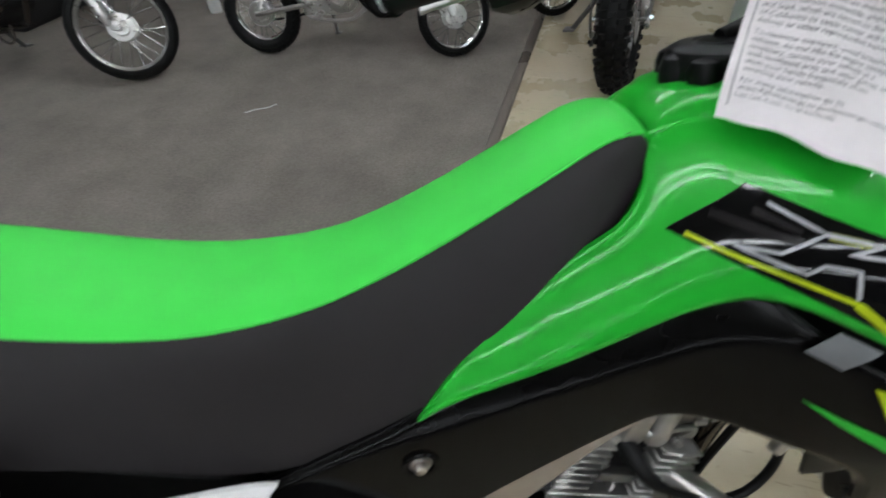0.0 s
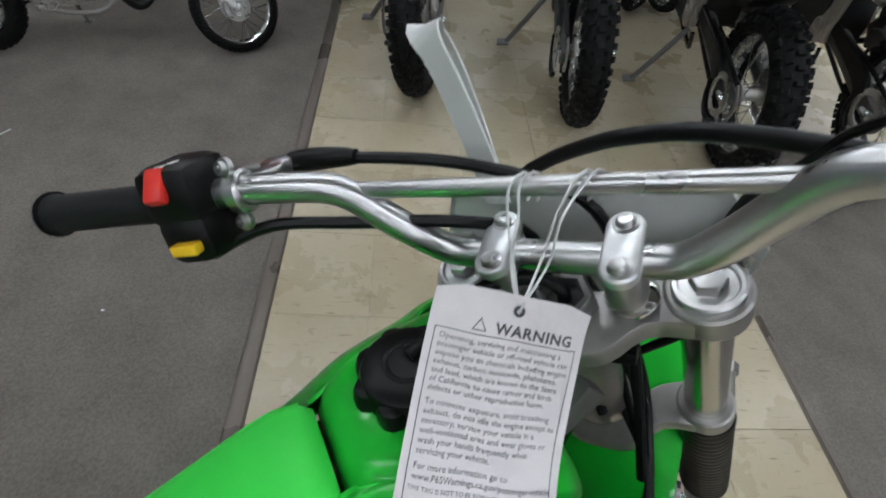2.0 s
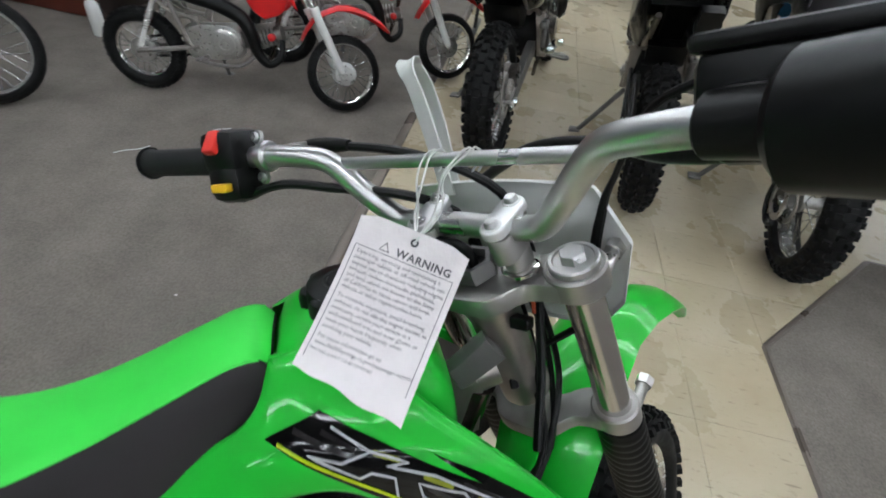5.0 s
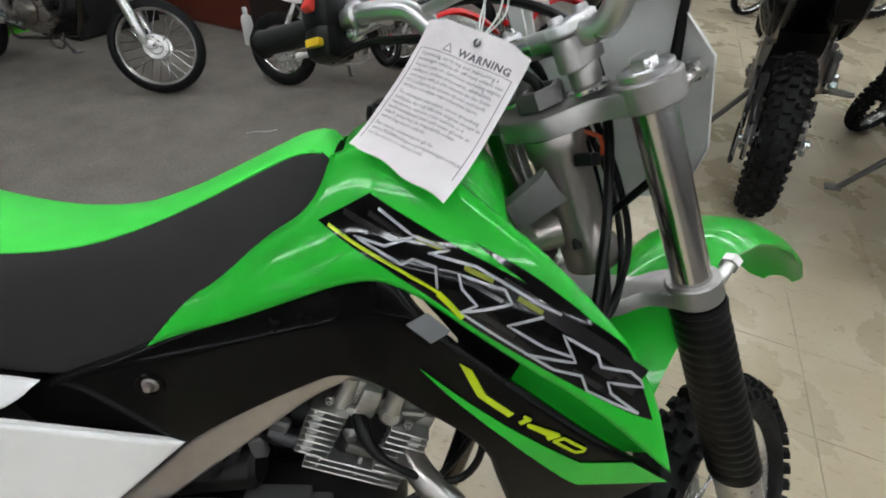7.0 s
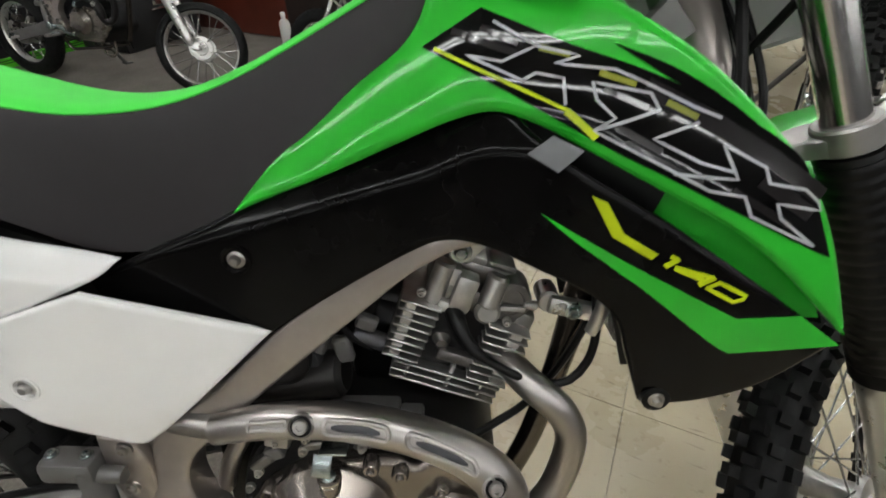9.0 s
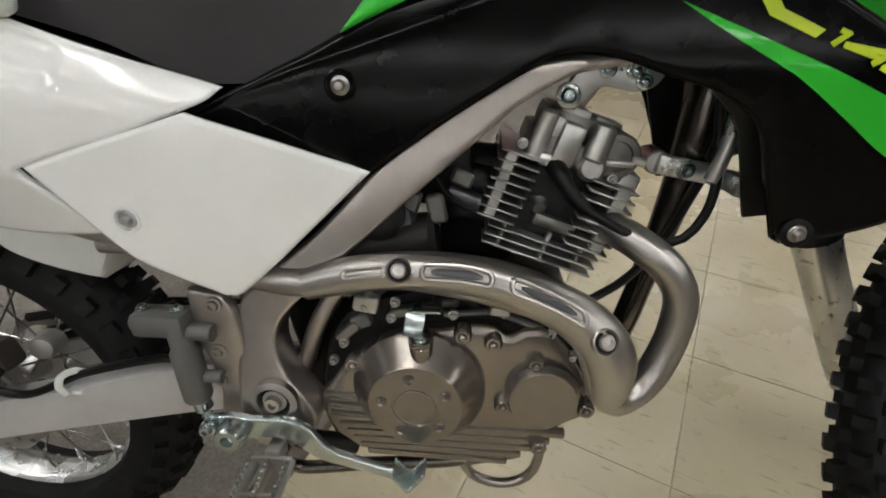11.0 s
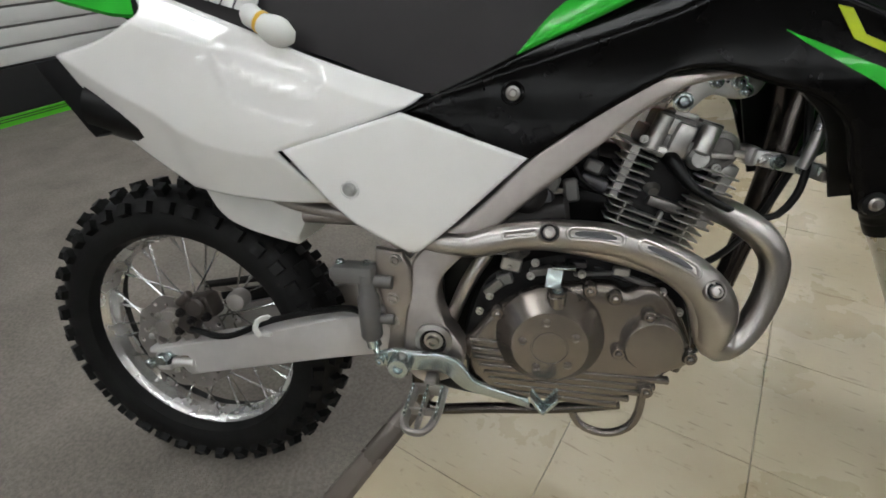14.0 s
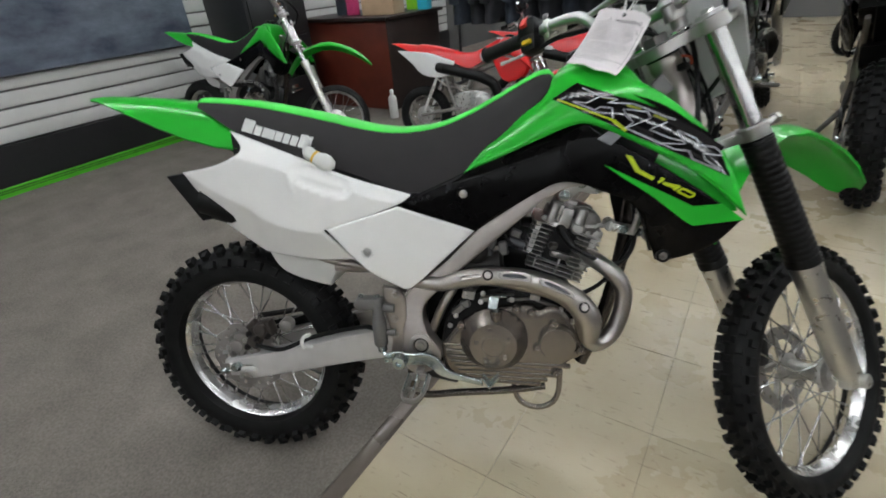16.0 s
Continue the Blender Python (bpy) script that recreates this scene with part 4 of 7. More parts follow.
        for c, sz, mt, an in (((0.694, -0.098, 0.453), (0.020, 0.010, 0.011), CAST, 0.1), ((0.668, -0.094, 0.447), (0.060, 0.008, 0.005), GREY_CAST, -0.1), ((0.716, -0.096, 0.440), (0.045, 0.008, 0.006), GREY_CAST, 0.35), ((0.640, -0.092, 0.458), (0.026, 0.012, 0.009), GUNMETAL, 0.0),
                              ((0.560, -0.094, 0.455), (0.026, 0.014, 0.018), CAST, 0.2), ((0.538, -0.092, 0.420), (0.030, 0.014, 0.012), CAST_SHADED, -0.7), ((0.552, -0.090, 0.432), (0.020, 0.014, 0.016), GREY_CAST, -0.4), ((0.755, -0.096, 0.414), (0.040, 0.010, 0.007), CAST_SHADED, 0.9), ((0.600, -0.092, 0.446), (0.034, 0.012, 0.010), CAST_SHADED, -0.2)):
            P("case_lug", box(c, sz, 0.002, Matrix.Rotation(an, 4, "Y"), 1), mt, parent=eng)
        P("gasket_strip", tube([(0.792, -0.100, 0.392), (0.796, -0.101, 0.372), (0.794, -0.101, 0.350)], 0.0032, 8), ZINC, parent=eng)
        for x, z in ((0.558, 0.452), (0.585, 0.440), (0.590, 0.458), (0.648, 0.446), (0.533, 0.408), (0.520, 0.385), (0.745, 0.428), (0.768, 0.402), (0.792, 0.372)):
            P("case_bolt", bolt((x, -0.098, z), (0, -1, 0), 0.0036, 0.005), CAST, parent=eng)
        P("starter_motor", join(rod_between((0.53, -0.06, 0.50), (0.63, -0.06, 0.515), 0.026, 18, 0.006), lathe([(0.026, 0), (0.026, 0.012), (0.018, 0.02), (0.008, 0.021), (0, 0.018)], (0.575, -0.075, 0.545), (0, -1, 0.1), 20)), DARK_METAL, parent=eng)
        P("starter_hose", tube([(0.478, -0.075, 0.36), (0.502, -0.085, 0.42), (0.527, -0.08, 0.462)], 0.010, 12), STEEL, parent=eng)
        P("rear_shock", rod_between((0.475, 0.0, 0.33), (0.43, 0.0, 0.57), 0.030, 18, 0.004), BLACK_MATT, "black rear shock absorber")
        # added block that darkens the see-through gap behind the engine
        P("inner_guard", box((0.495, 0.0, 0.40), (0.07, 0.09, 0.24), 0.008), BLACK_MATT, "black backing added to keep the gap behind the engine dark")
        P("carburettor", join(box((0.62, 0.0, 0.575), (0.09, 0.07, 0.075), 0.012), rod_between((0.55, 0, 0.585), (0.69, 0, 0.57), 0.026, 16), rod_between((0.60, -0.035, 0.60), (0.60, -0.06, 0.60), 0.012, 12)), DARK_METAL, parent=eng)
        P("air_box", box((0.47, 0.0, 0.58), (0.14, 0.13, 0.14), 0.02), BLACK_MATT)
        for a, b, r, mt in (((0.585, -0.050, 0.60), (0.640, -0.055, 0.655), 0.0045, GREY_CAST), ((0.600, -0.05, 0.585), (0.655, -0.05, 0.625), 0.006, GUNMETAL), ((0.560, -0.055, 0.615), (0.590, -0.055, 0.575), 0.005, GUNMETAL), ((0.640, -0.055, 0.560), (0.672, -0.055, 0.548), 0.010, GUNMETAL)):
            P("fuel_pipe", rod_between(a, b, r, 10, 0.001), mt, "", parent=eng)
        for c, sz, an in (((0.600, -0.066, 0.556), (0.030, 0.012, 0.022), 0.3), ((0.630, -0.062, 0.545), (0.018, 0.012, 0.030), -0.2), ((0.655, -0.058, 0.575), (0.022, 0.014, 0.016), 0.4), ((0.575, -0.060, 0.555), (0.016, 0.014, 0.024), 0.1)):
            P("carburettor_lug", box(c, sz, 0.003, Matrix.Rotation(an, 4, "Y"), 1), GREY_CAST, parent=eng)
        P("fuel_hose", tube([(0.600, -0.060, 0.600), (0.625, -0.066, 0.585), (0.640, -0.064, 0.560), (0.660, -0.060, 0.545)], 0.0036, 8), BLACK_MATT, parent=eng)
        # added filler: darkens the opening between spar and cylinder
        P("intake_boot", join(box((0.668, 0.005, 0.512), (0.085, 0.055, 0.085), 0.012), rod_between((0.655, -0.01, 0.56), (0.72, -0.01, 0.545), 0.028, 18, 0.003)), BLACK_MATT, "black filler added to darken the gap behind the cylinder", parent=eng)
        P("choke_knob", lathe([(0.020, -0.01), (0.020, 0.004), (0.016, 0.009), (0.009, 0.009), (0.0085, 0.013), (0, 0.014)], (0.590, -0.066, 0.535), (0, -1, 0.1), 24), GUNMETAL, parent=eng)
    # cylinder, leaning forward
    CY = Matrix.Translation((0.728, 0, 0.485)) @ Matrix.Rotation(radians(19), 4, "Y")
    # core coloured near black for the shade between the fins
    cyl = P("cylinder", box((0, 0, 0), (0.084, 0.086, 0.13), 0.02, Matrix.Translation((0, 0, 0.055))), CASE_SHADED, "finned aluminium cylinder", CY, parent=eng)
    for k in range(11):
        m = CY @ Matrix.Translation((0, 0, 0.006 + 0.0095 * k))
        if k < 3:
            fin = box((0, 0, 0), (0.118, 0.118, 0.0024), 0.001, seg=1)
        else:
            # open in the middle, round the plug
            a, b, w0, w1 = -0.074, 0.066 - 0.001 * abs(k - 7), -0.033 + 0.0006 * (k - 7), 0.018
            fin = join(box(((a + b) / 2, 0.0155, 0), (b - a, 0.087, 0.0024), 0.001, seg=1), box(((w0 + a) / 2, -0.045, 0), (w0 - a, 0.040, 0.0024), 0.001, seg=1), box(((w1 + b) / 2, -0.045, 0), (b - w1, 0.040, 0.0024), 0.001, seg=1))
        P("cooling_fin", fin, CAST, "", m, parent=cyl)
    for fx, fy, z0, z1, fw in ((-0.062, -0.060, 0.034, 0.101, 0.012), (0.050, -0.060, 0.034, 0.101, 0.014), (0.004, -0.053, 0.004, 0.036, 0.005), (-0.042, -0.054, 0.004, 0.034, 0.004), (0.040, -0.053, 0.004, 0.034, 0.004)):
        P("fin_post", box((fx, fy + 0.004, (z0 + z1) / 2), (fw, 0.010, z1 - z0), 0.0015, seg=1), CAST, "", CY, parent=cyl)
    # head, cam cover and some covers take the cast metal with shade in its colour
    P("cylinder_head", box((-0.002, 0, 0.114), (0.100, 0.098, 0.026), 0.006), CAST_SHADED, "cast cylinder head", CY, parent=eng)
    for nm, mt, bm in (("head_cover", CAST_SHADED, box((-0.004, 0.006, 0.137), (0.078, 0.080, 0.026), 0.007)), ("top_cover", CAST, box((-0.016, -0.012, 0.150), (0.030, 0.040, 0.010), 0.003)), ("top_cover", CAST_SHADED, box((0.018, -0.010, 0.149), (0.028, 0.036, 0.009), 0.003)),
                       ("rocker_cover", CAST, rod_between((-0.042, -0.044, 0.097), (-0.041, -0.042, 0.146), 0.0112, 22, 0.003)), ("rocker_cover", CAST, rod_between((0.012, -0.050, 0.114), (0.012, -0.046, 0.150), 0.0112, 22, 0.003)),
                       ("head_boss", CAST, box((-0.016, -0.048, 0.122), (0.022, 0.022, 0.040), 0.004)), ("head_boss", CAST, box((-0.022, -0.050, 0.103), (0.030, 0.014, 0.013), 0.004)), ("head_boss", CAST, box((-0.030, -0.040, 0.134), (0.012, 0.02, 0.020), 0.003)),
                       ("cam_cover", CAST_SHADED, lathe([(0.0225, -0.03), (0.0225, 0.002), (0.0205, 0.005), (0.0150, 0.0055), (0.0140, 0.0035), (0, 0.0035)], (0.032, -0.044, 0.126), (0, -1, 0), 30)), ("cam_cover_lug", CAST, rod_between((0.046, -0.046, 0.128), (0.060, -0.046, 0.130), 0.0052, 12, 0.001)),
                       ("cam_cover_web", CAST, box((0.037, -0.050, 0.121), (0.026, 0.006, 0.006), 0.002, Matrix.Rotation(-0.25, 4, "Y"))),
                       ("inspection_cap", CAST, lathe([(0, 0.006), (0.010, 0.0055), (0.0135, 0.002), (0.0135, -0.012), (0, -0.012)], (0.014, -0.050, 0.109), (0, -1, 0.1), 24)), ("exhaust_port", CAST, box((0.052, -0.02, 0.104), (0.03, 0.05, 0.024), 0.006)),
                       ("plug_shelf", CAST_SHADED, box((0.004, -0.046, 0.044), (0.045, 0.014, 0.014), 0.004))):
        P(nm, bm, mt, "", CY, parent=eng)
    if detail:
        for hx, hz in ((-0.056, 0.110), (0.036, 0.106)):
            P("head_bolt", bolt((hx, -0.054, hz), (0, -1, 0), 0.0034, 0.005), CAST, "", CY, parent=eng)
    P("engine_mount", panel([(0.741, 0.640, True), (0.746, 0.655), (0.755, 0.668), (0.763, 0.678, True), (0.795, 0.682), (0.838, 0.680, True), (0.826, 0.658), (0.806, 0.652), (0.781, 0.657), (0.769, 0.650), (0.756, 0.636, True)], lambda x, z: 0.050, 0.007, 0.01, 0.002, 0.0015, step=fine), ALU, "pressed silver engine hanger bracket", parent=eng)
    for x, z, k in ((0.7495, 0.6495, 1.0), (0.782, 0.671, 0.7), (0.806, 0.670, 0.8), (0.814, 0.661, 0.7)):
        P("mount_bolt", dome_bolt((x, -0.0505, z), (0, -1, 0), k), ZINC, parent=eng)
    P("spark_plug_well", lathe([(0, 0.004), (0.006, 0.004), (0.0075, 0.0), (0.010, -0.002), (0.014, -0.008), (0.015, -0.02), (0, -0.02)], CY @ Vector((-0.016, -0.044, 0.055)), (0, -1, -0.2), 20), CAST_SHADED, parent=eng)
    plug = [CY @ Vector(v) for v in ((-0.020, -0.050, 0.101), (-0.013, -0.064, 0.095), (-0.003, -0.074, 0.087), (0.010, -0.080, 0.080), (0.022, -0.084, 0.0765))]
    P("spark_plug_cap", tube(plug, [0.0098, 0.0092, 0.0072, 0.0066, 0.0046], 16, 0.006), BLACK_MATT, "black rubber plug cap", parent=eng)
    P("ignition_lead", tube([plug[3], plug[4], (0.805, -0.087, 0.533), (0.835, -0.086, 0.523), (0.858, -0.085, 0.527), (0.873, -0.084, 0.549), (0.878, -0.082, 0.579), (0.876, -0.075, 0.612), (0.872, -0.06, 0.68)], 0.0043, 12), BLACK_MATT, "thick black ignition lead")
    if detail:
        P("vent_hose", tube([(0.56, -0.03, 0.50), (0.70, -0.09, 0.44), (0.80, -0.06, 0.455), (0.86, -0.03, 0.50), (0.90, -0.03, 0.60)], 0.0045, 8), BLACK_MATT)

    # --- exhaust
    ex = P("exhaust_header", tube([(0.778, -0.015, 0.532), (0.798, -0.055, 0.528), (0.821, -0.086, 0.520), (0.847, -0.094, 0.500), (0.862, -0.096, 0.472), (0.862, -0.097, 0.439), (0.855, -0.099, 0.408), (0.845, -0.103, 0.386), (0.829, -0.110, 0.371), (0.809, -0.120, 0.368), (0.795, -0.127, 0.384), (0.787, -0.128, 0.41), (0.772, -0.126, 0.445), (0.72, -0.121, 0.478),
                                   (0.60, -0.112, 0.498), (0.50, -0.100, 0.480), (0.40, -0.09, 0.50), (0.25, -0.085, 0.58)], 0.0160, 18), pal.get("pipe", STEEL), "curved steel exhaust header pipe")
    line = [(0.508, -0.112, 0.483), (0.555, -0.116, 0.497), (0.600, -0.119, 0.5035), (0.650, -0.122, 0.504), (0.697, -0.126, 0.497), (0.750, -0.130, 0.476), (0.781, -0.133, 0.451), (0.795, -0.134, 0.424), (0.797, -0.133, 0.395)]
    rad = [0.0150, 0.0172, 0.0178, 0.0184, 0.0190, 0.0202, 0.0222, 0.0230, 0.0190]
    sh = P("heat_shield", tube(line + [(0.795, -0.131, 0.384)], rad + [0.0165], 24, 0.007), pal.get("pipe", STEEL), "pressed steel heat shield with slots", parent=ex)
    hx = [p[0] for p in line[:8]]

    def on_shield(x, across, out):
        """A point on the heat shield: across in metres round the pipe from a line on its upper outer side."""
        r = lerp(x, hx, rad[:8])
        a = radians(26) + across / r
        return (x, curve(x, hx, [p[1] for p in line[:8]]) - (r + out) * math.cos(a), curve(x, hx, [p[2] for p in line[:8]]) + (r + out) * math.sin(a))

    for a, b, rr in ((0.552, 0.588, 0.0040), (0.626, 0.682, 0.0066), (0.704, 0.762, 0.0066)):
        rim = [(a + 0.4 * rr + rr * 0.8 * math.cos(t), rr * math.sin(t)) for t in [math.pi / 2 + math.pi * k / 8 for k in range(9)]]
        rim += [(a + (b - a) * k / 6, -rr) for k in range(1, 6)]
        rim += [(b - 0.4 * rr + rr * 0.8 * math.cos(t), rr * math.sin(t)) for t in [-math.pi / 2 + math.pi * k / 8 for k in range(9)]]
        rim += [(b - (b - a) * k / 6, rr) for k in range(1, 6)]
        P("slot_rim", tube([on_shield(x, w, 0.0002) for x, w in rim + rim[:1]], 0.0027, 8, 0.004, smooth=False), STEEL, parent=ex)
        if rr > 0.006:
            # darker strip on the shield: the slot's inner shade as colour
            P("slot_opening", loft([[on_shield(x, w * q, 0.0007) for w in (-0.0036, -0.0018, 0, 0.0018, 0.0036)] + [on_shield(x, w * q, -0.003) for w in (0.0036, 0, -0.0036)] for x, q in [(a + rr * 0.8 + (b - a - 1.6 * rr) * k / 8, (0.35, 0.85, 1, 1, 1, 1, 1, 0.85, 0.35)[k]) for k in range(9)]]), GUNMETAL, parent=ex)
    for x, off in ((0.603, 0.0), (0.782, 0.002)):
        p = Vector(on_shield(x, -off, 0.0))
        n = (0.25 if off else 0, -math.cos(radians(26)), math.sin(radians(26)))
        P("bolt_seat", lathe([(0.0125, -0.004), (0.0125, 0.0016), (0.0112, 0.0026), (0.0100, 0.0012), (0.0100, -0.004)], p, n, 22), STEEL, parent=ex)
        # flat disc, its dark colour stands for shade round the bolt
        P("bolt_recess", lathe([(0.0100, -0.004), (0.0100, 0.0010), (0, 0.0010)], p, n, 22), CASE_SHADED, parent=ex)
        P("shield_bolt", lathe([(0.0070, -0.002), (0.0070, 0.0042), (0.0058, 0.0056), (0.0034, 0.0058), (0.0030, 0.0040), (0, 0.0038)], p, n, 18), STEEL, parent=ex)
    P("muffler", tube([(0.27, -0.082, 0.572), (0.20, -0.080, 0.60), (0.10, -0.078, 0.628), (0.0, -0.078, 0.656)], [0.02, 0.036, 0.040, 0.040], 20), BLACK_MATT, "black muffler behind the side panel", parent=ex)
    P("muffler_end", panel([(-0.070, 0.708, True), (-0.015, 0.716, True), (0.040, 0.62, True), (-0.004, 0.612, True)], lambda x, z: 0.108, 0.06, 0.02, 0.006, 0.005), BLACK_MATT, "black muffler end cover", parent=ex)

    # --- foot controls
    P("kick_guard", tube([(0.652, -0.058, 0.245), (0.655, -0.058, 0.212), (0.667, -0.058, 0.187), (0.690, -0.058, 0.175), (0.715, -0.058, 0.175), (0.738, -0.058, 0.189), (0.749, -0.058, 0.216), (0.751, -0.058, 0.262)], 0.0062, 14), ENGINE, "bent steel tube guard under the engine")
    loop = [(0.440, -0.130, 0.294), (0.437, -0.180, 0.289), (0.438, -0.210, 0.286), (0.445, -0.226, 0.284), (0.457, -0.230, 0.284), (0.469, -0.226, 0.284), (0.478, -0.210, 0.286), (0.483, -0.180, 0.289), (0.484, -0.130, 0.294)]
    PEG = Matrix.Translation((0.459, -0.188, 0.288)) @ Matrix.Diagonal((0.86, 0.73, 1, 1)) @ Matrix.Translation((-0.460, 0.180, -0.289))
    peg = P("foot_peg", join(tube(loop, 0.0048, 8, flat=1.6), box((0.459, -0.180, 0.289), (0.005, 0.098, 0.014), 0.0015), box((0.460, -0.182, 0.287), (0.044, 0.005, 0.010), 0.001), box((0.462, -0.131, 0.293), (0.050, 0.007, 0.016), 0.002), box((0.462, -0.115, 0.297), (0.02, 0.03, 0.02), 0.004)), GREY_LIGHT, "serrated steel foot peg", PEG)
    P("peg_teeth", join(*[box((0.460 + dx, -0.139 - 0.0095 * k, 0.3018 - 0.0010 * k), (0.004, 0.0038, 0.006), 0.0008, seg=1) for dx in (-0.0225, 0.0, 0.0225) for k in range(8)]), ZINC, "", PEG, parent=peg, kind="stuff")
    P("peg_bracket", join(tube([(0.45, -0.09, 0.275), (0.48, -0.105, 0.278), (0.53, -0.085, 0.255)], 0.012, 10), rod_between((0.462, -0.095, 0.285), (0.461, -0.150, 0.290), 0.008, 12, 0.001)), DARK_METAL)
    ped = [(0.388, 0.334, True), (0.412, 0.341), (0.439, 0.338), (0.476, 0.339), (0.500, 0.328), (0.519, 0.306), (0.55, 0.2985), (0.589, 0.293, True), (0.592, 0.281, True), (0.539, 0.286), (0.503, 0.291), (0.474, 0.313), (0.43, 0.312), (0.390, 0.318)]
    pd = P("brake_pedal", panel(ped, lambda x, z: 0.142 + 0.16 * max(0, x - 0.5), 0.006, 0.009, 0.003, 0.0015, step=0.008), ZINC, "zinc-plated brake pedal")
    for a, b in (((0.592, 0.308), (0.607, 0.288)), ((0.607, 0.288), (0.624, 0.311))):
        dx, dz = b[0] - a[0], b[1] - a[1]
        ln = math.hypot(dx, dz)
        P("pedal_tread", join(box(((a[0] + b[0]) / 2, -0.165, (a[1] + b[1]) / 2), (ln, 0.022, 0.003), 0.001, Matrix.Rotation(-math.atan2(dz, dx), 4, "Y")),
                              *[box((a[0] + dx * (k + 0.5) / 6, yy, a[1] + dz * (k + 0.5) / 6 + 0.002), (0.0024, 0.003, 0.0055), 0.0006, seg=1) for k in range(6) for yy in (-0.1755, -0.1545)]), ZINC, "serrated pedal tip", parent=pd)
    P("pedal_pivot", join(lathe([(0.016, -0.01), (0.016, 0.012), (0.013, 0.018), (0.007, 0.018), (0.006, 0.012), (0, 0.012)], (0.420, -0.142, 0.324), (0, -1, 0), 18), bolt((0.393, -0.146, 0.327), (0, -1, 0), 0.006, 0.007)), ZINC, parent=pd)
    P("brake_master_cylinder", join(lathe([(0, 0.0), (0.013, 0.0), (0.015, 0.004), (0.015, 0.060), (0.012, 0.066), (0.012, 0.095), (0, 0.097)], (0.376, -0.124, 0.348), (-0.03, 0, 1), 18), box((0.357, -0.120, 0.441), (0.056, 0.030, 0.026), 0.006), rod_between((0.324, -0.120, 0.439), (0.338, -0.120, 0.439), 0.010, 14, 0.002), rod_between((0.378, -0.122, 0.432), (0.408, -0.122, 0.430), 0.009, 12), rod_between((0.378, -0.122, 0.376), (0.408, -0.122, 0.376), 0.007, 12)), GREY_CAST, "grey cast rear brake master cylinder")
    for x in (0.338, 0.374):
        P("cap_screw", bolt((x, -0.120, 0.455), (0, 0, 1), 0.0045, 0.004), ZINC)
    P("master_boot", join(rod_between((0.374, -0.122, 0.350), (0.378, -0.122, 0.333), 0.010, 12), rod_between((0.378, -0.124, 0.335), (0.390, -0.135, 0.320), 0.005, 8)), ZINC)
    y_g = 0.27
    P("side_stand", join(tube([(0.455, 0.10, 0.275), (0.44, 0.18, 0.18), (0.43, y_g, 0.2553 * y_g + 0.004)], 0.011, 10), box((0.43, y_g + 0.01, 0.2553 * y_g + 0.008), (0.05, 0.05, 0.010), 0.003)), GREY_CAST)

    # --- bodywork
    rows = seat_sections()
    top, sd = [], []
    for x, zt, ht, zl, hl in rows:
        half = [(0, zt + 0.006), (ht * 0.45, zt + 0.0055), (ht * 0.8, zt + 0.003), (ht - 0.004, zt), (ht, zt - 0.003)]
        top.append([(x, y * 0.93, z - 0.004 * y / ht) for y, z in half[::-1]] + [(x, -y, z) for y, z in half[1:]])
        hs = [(ht, zt - 0.003), (ht + 0.003, zt - 0.007)] + [(ht + 0.003 + (hl - ht - 0.003) * (k / 6) ** 0.75, zt - 0.007 + (zl - zt + 0.007) * k / 6) for k in range(1, 7)]
        sd.append([(x, y * (0.929 if y < ht + 0.004 else 0.95), z - 0.004) for y, z in hs[::-1]] + [(x, 0, zt - 0.006)] + [(x, -y * 0.999, z) for y, z in hs])
    seat = P("seat", loft(sd), pal["seat"], "seat with coloured top and dark grained sides", smooth=60)
    P("seat_top", loft(top, closed=False), pal["seat_top"], "smooth seat-top cover", parent=seat, smooth=60)
    for s in (-1, 1):
        P("seat_piping", tube([(r[0], s * (r[2] + 0.0005) * (0.93 if s > 0 else 1), r[1] - 0.0035 - (0.004 if s > 0 else 0)) for r in rows[::2]], 0.0012, 6), pal["seat_top"], parent=seat)
    # tank
    tk = []
    for x, h1, zt, zl in ((0.727, 0.043, 0.868, 0.80), (0.734, 0.048, 0.886, 0.78), (0.752, 0.054, 0.897, 0.77), (0.78, 0.062, 0.903, 0.76), (0.82, 0.076, 0.898, 0.76), (0.85, 0.092, 0.884, 0.765), (0.872, 0.090, 0.862, 0.77), (0.880, 0.080, 0.835, 0.78)):
        ring = []
        for k in range(17):
            a = math.pi * k / 16
            cx, sz = math.cos(a), math.sin(a)
            ring.append((x, h1 * math.copysign(abs(cx) ** 0.55, cx), zt - 0.035 + 0.035 * sz ** 0.7))
        ring += [(x, -h1 * 1.02, zl), (x, h1 * 1.02, zl)]
        tk.append(ring)
    P("fuel_tank", loft(tk), body, "smooth plastic fuel tank", smooth=60)
    cap = P("fuel_cap", lathe([(0.033, -0.014), (0.034, -0.004), (0.034, 0.006), (0.032, 0.011), (0.027, 0.0135), (0.018, 0.0145), (0.0165, 0.0135), (0.0150, 0.0135), (0.0135, 0.0150), (0, 0.0155)], (0.788, 0.004, 0.906), (-0.06, 0, 1), 40), BLACK_MATT, "round black fuel cap")
    for a in [2 * math.pi * k / 8 for k in range(8)]:
        P("cap_lobe", lathe([(0.011, -0.014), (0.0115, 0.001), (0.0095, 0.0075), (0.004, 0.0100), (0, 0.0102)], (0.788 + 0.0285 * math.cos(a), 0.004 + 0.0285 * math.sin(a), 0.906 + 0.002 * math.cos(a)), (-0.06, 0, 1), 12), BLACK_MATT, parent=cap)
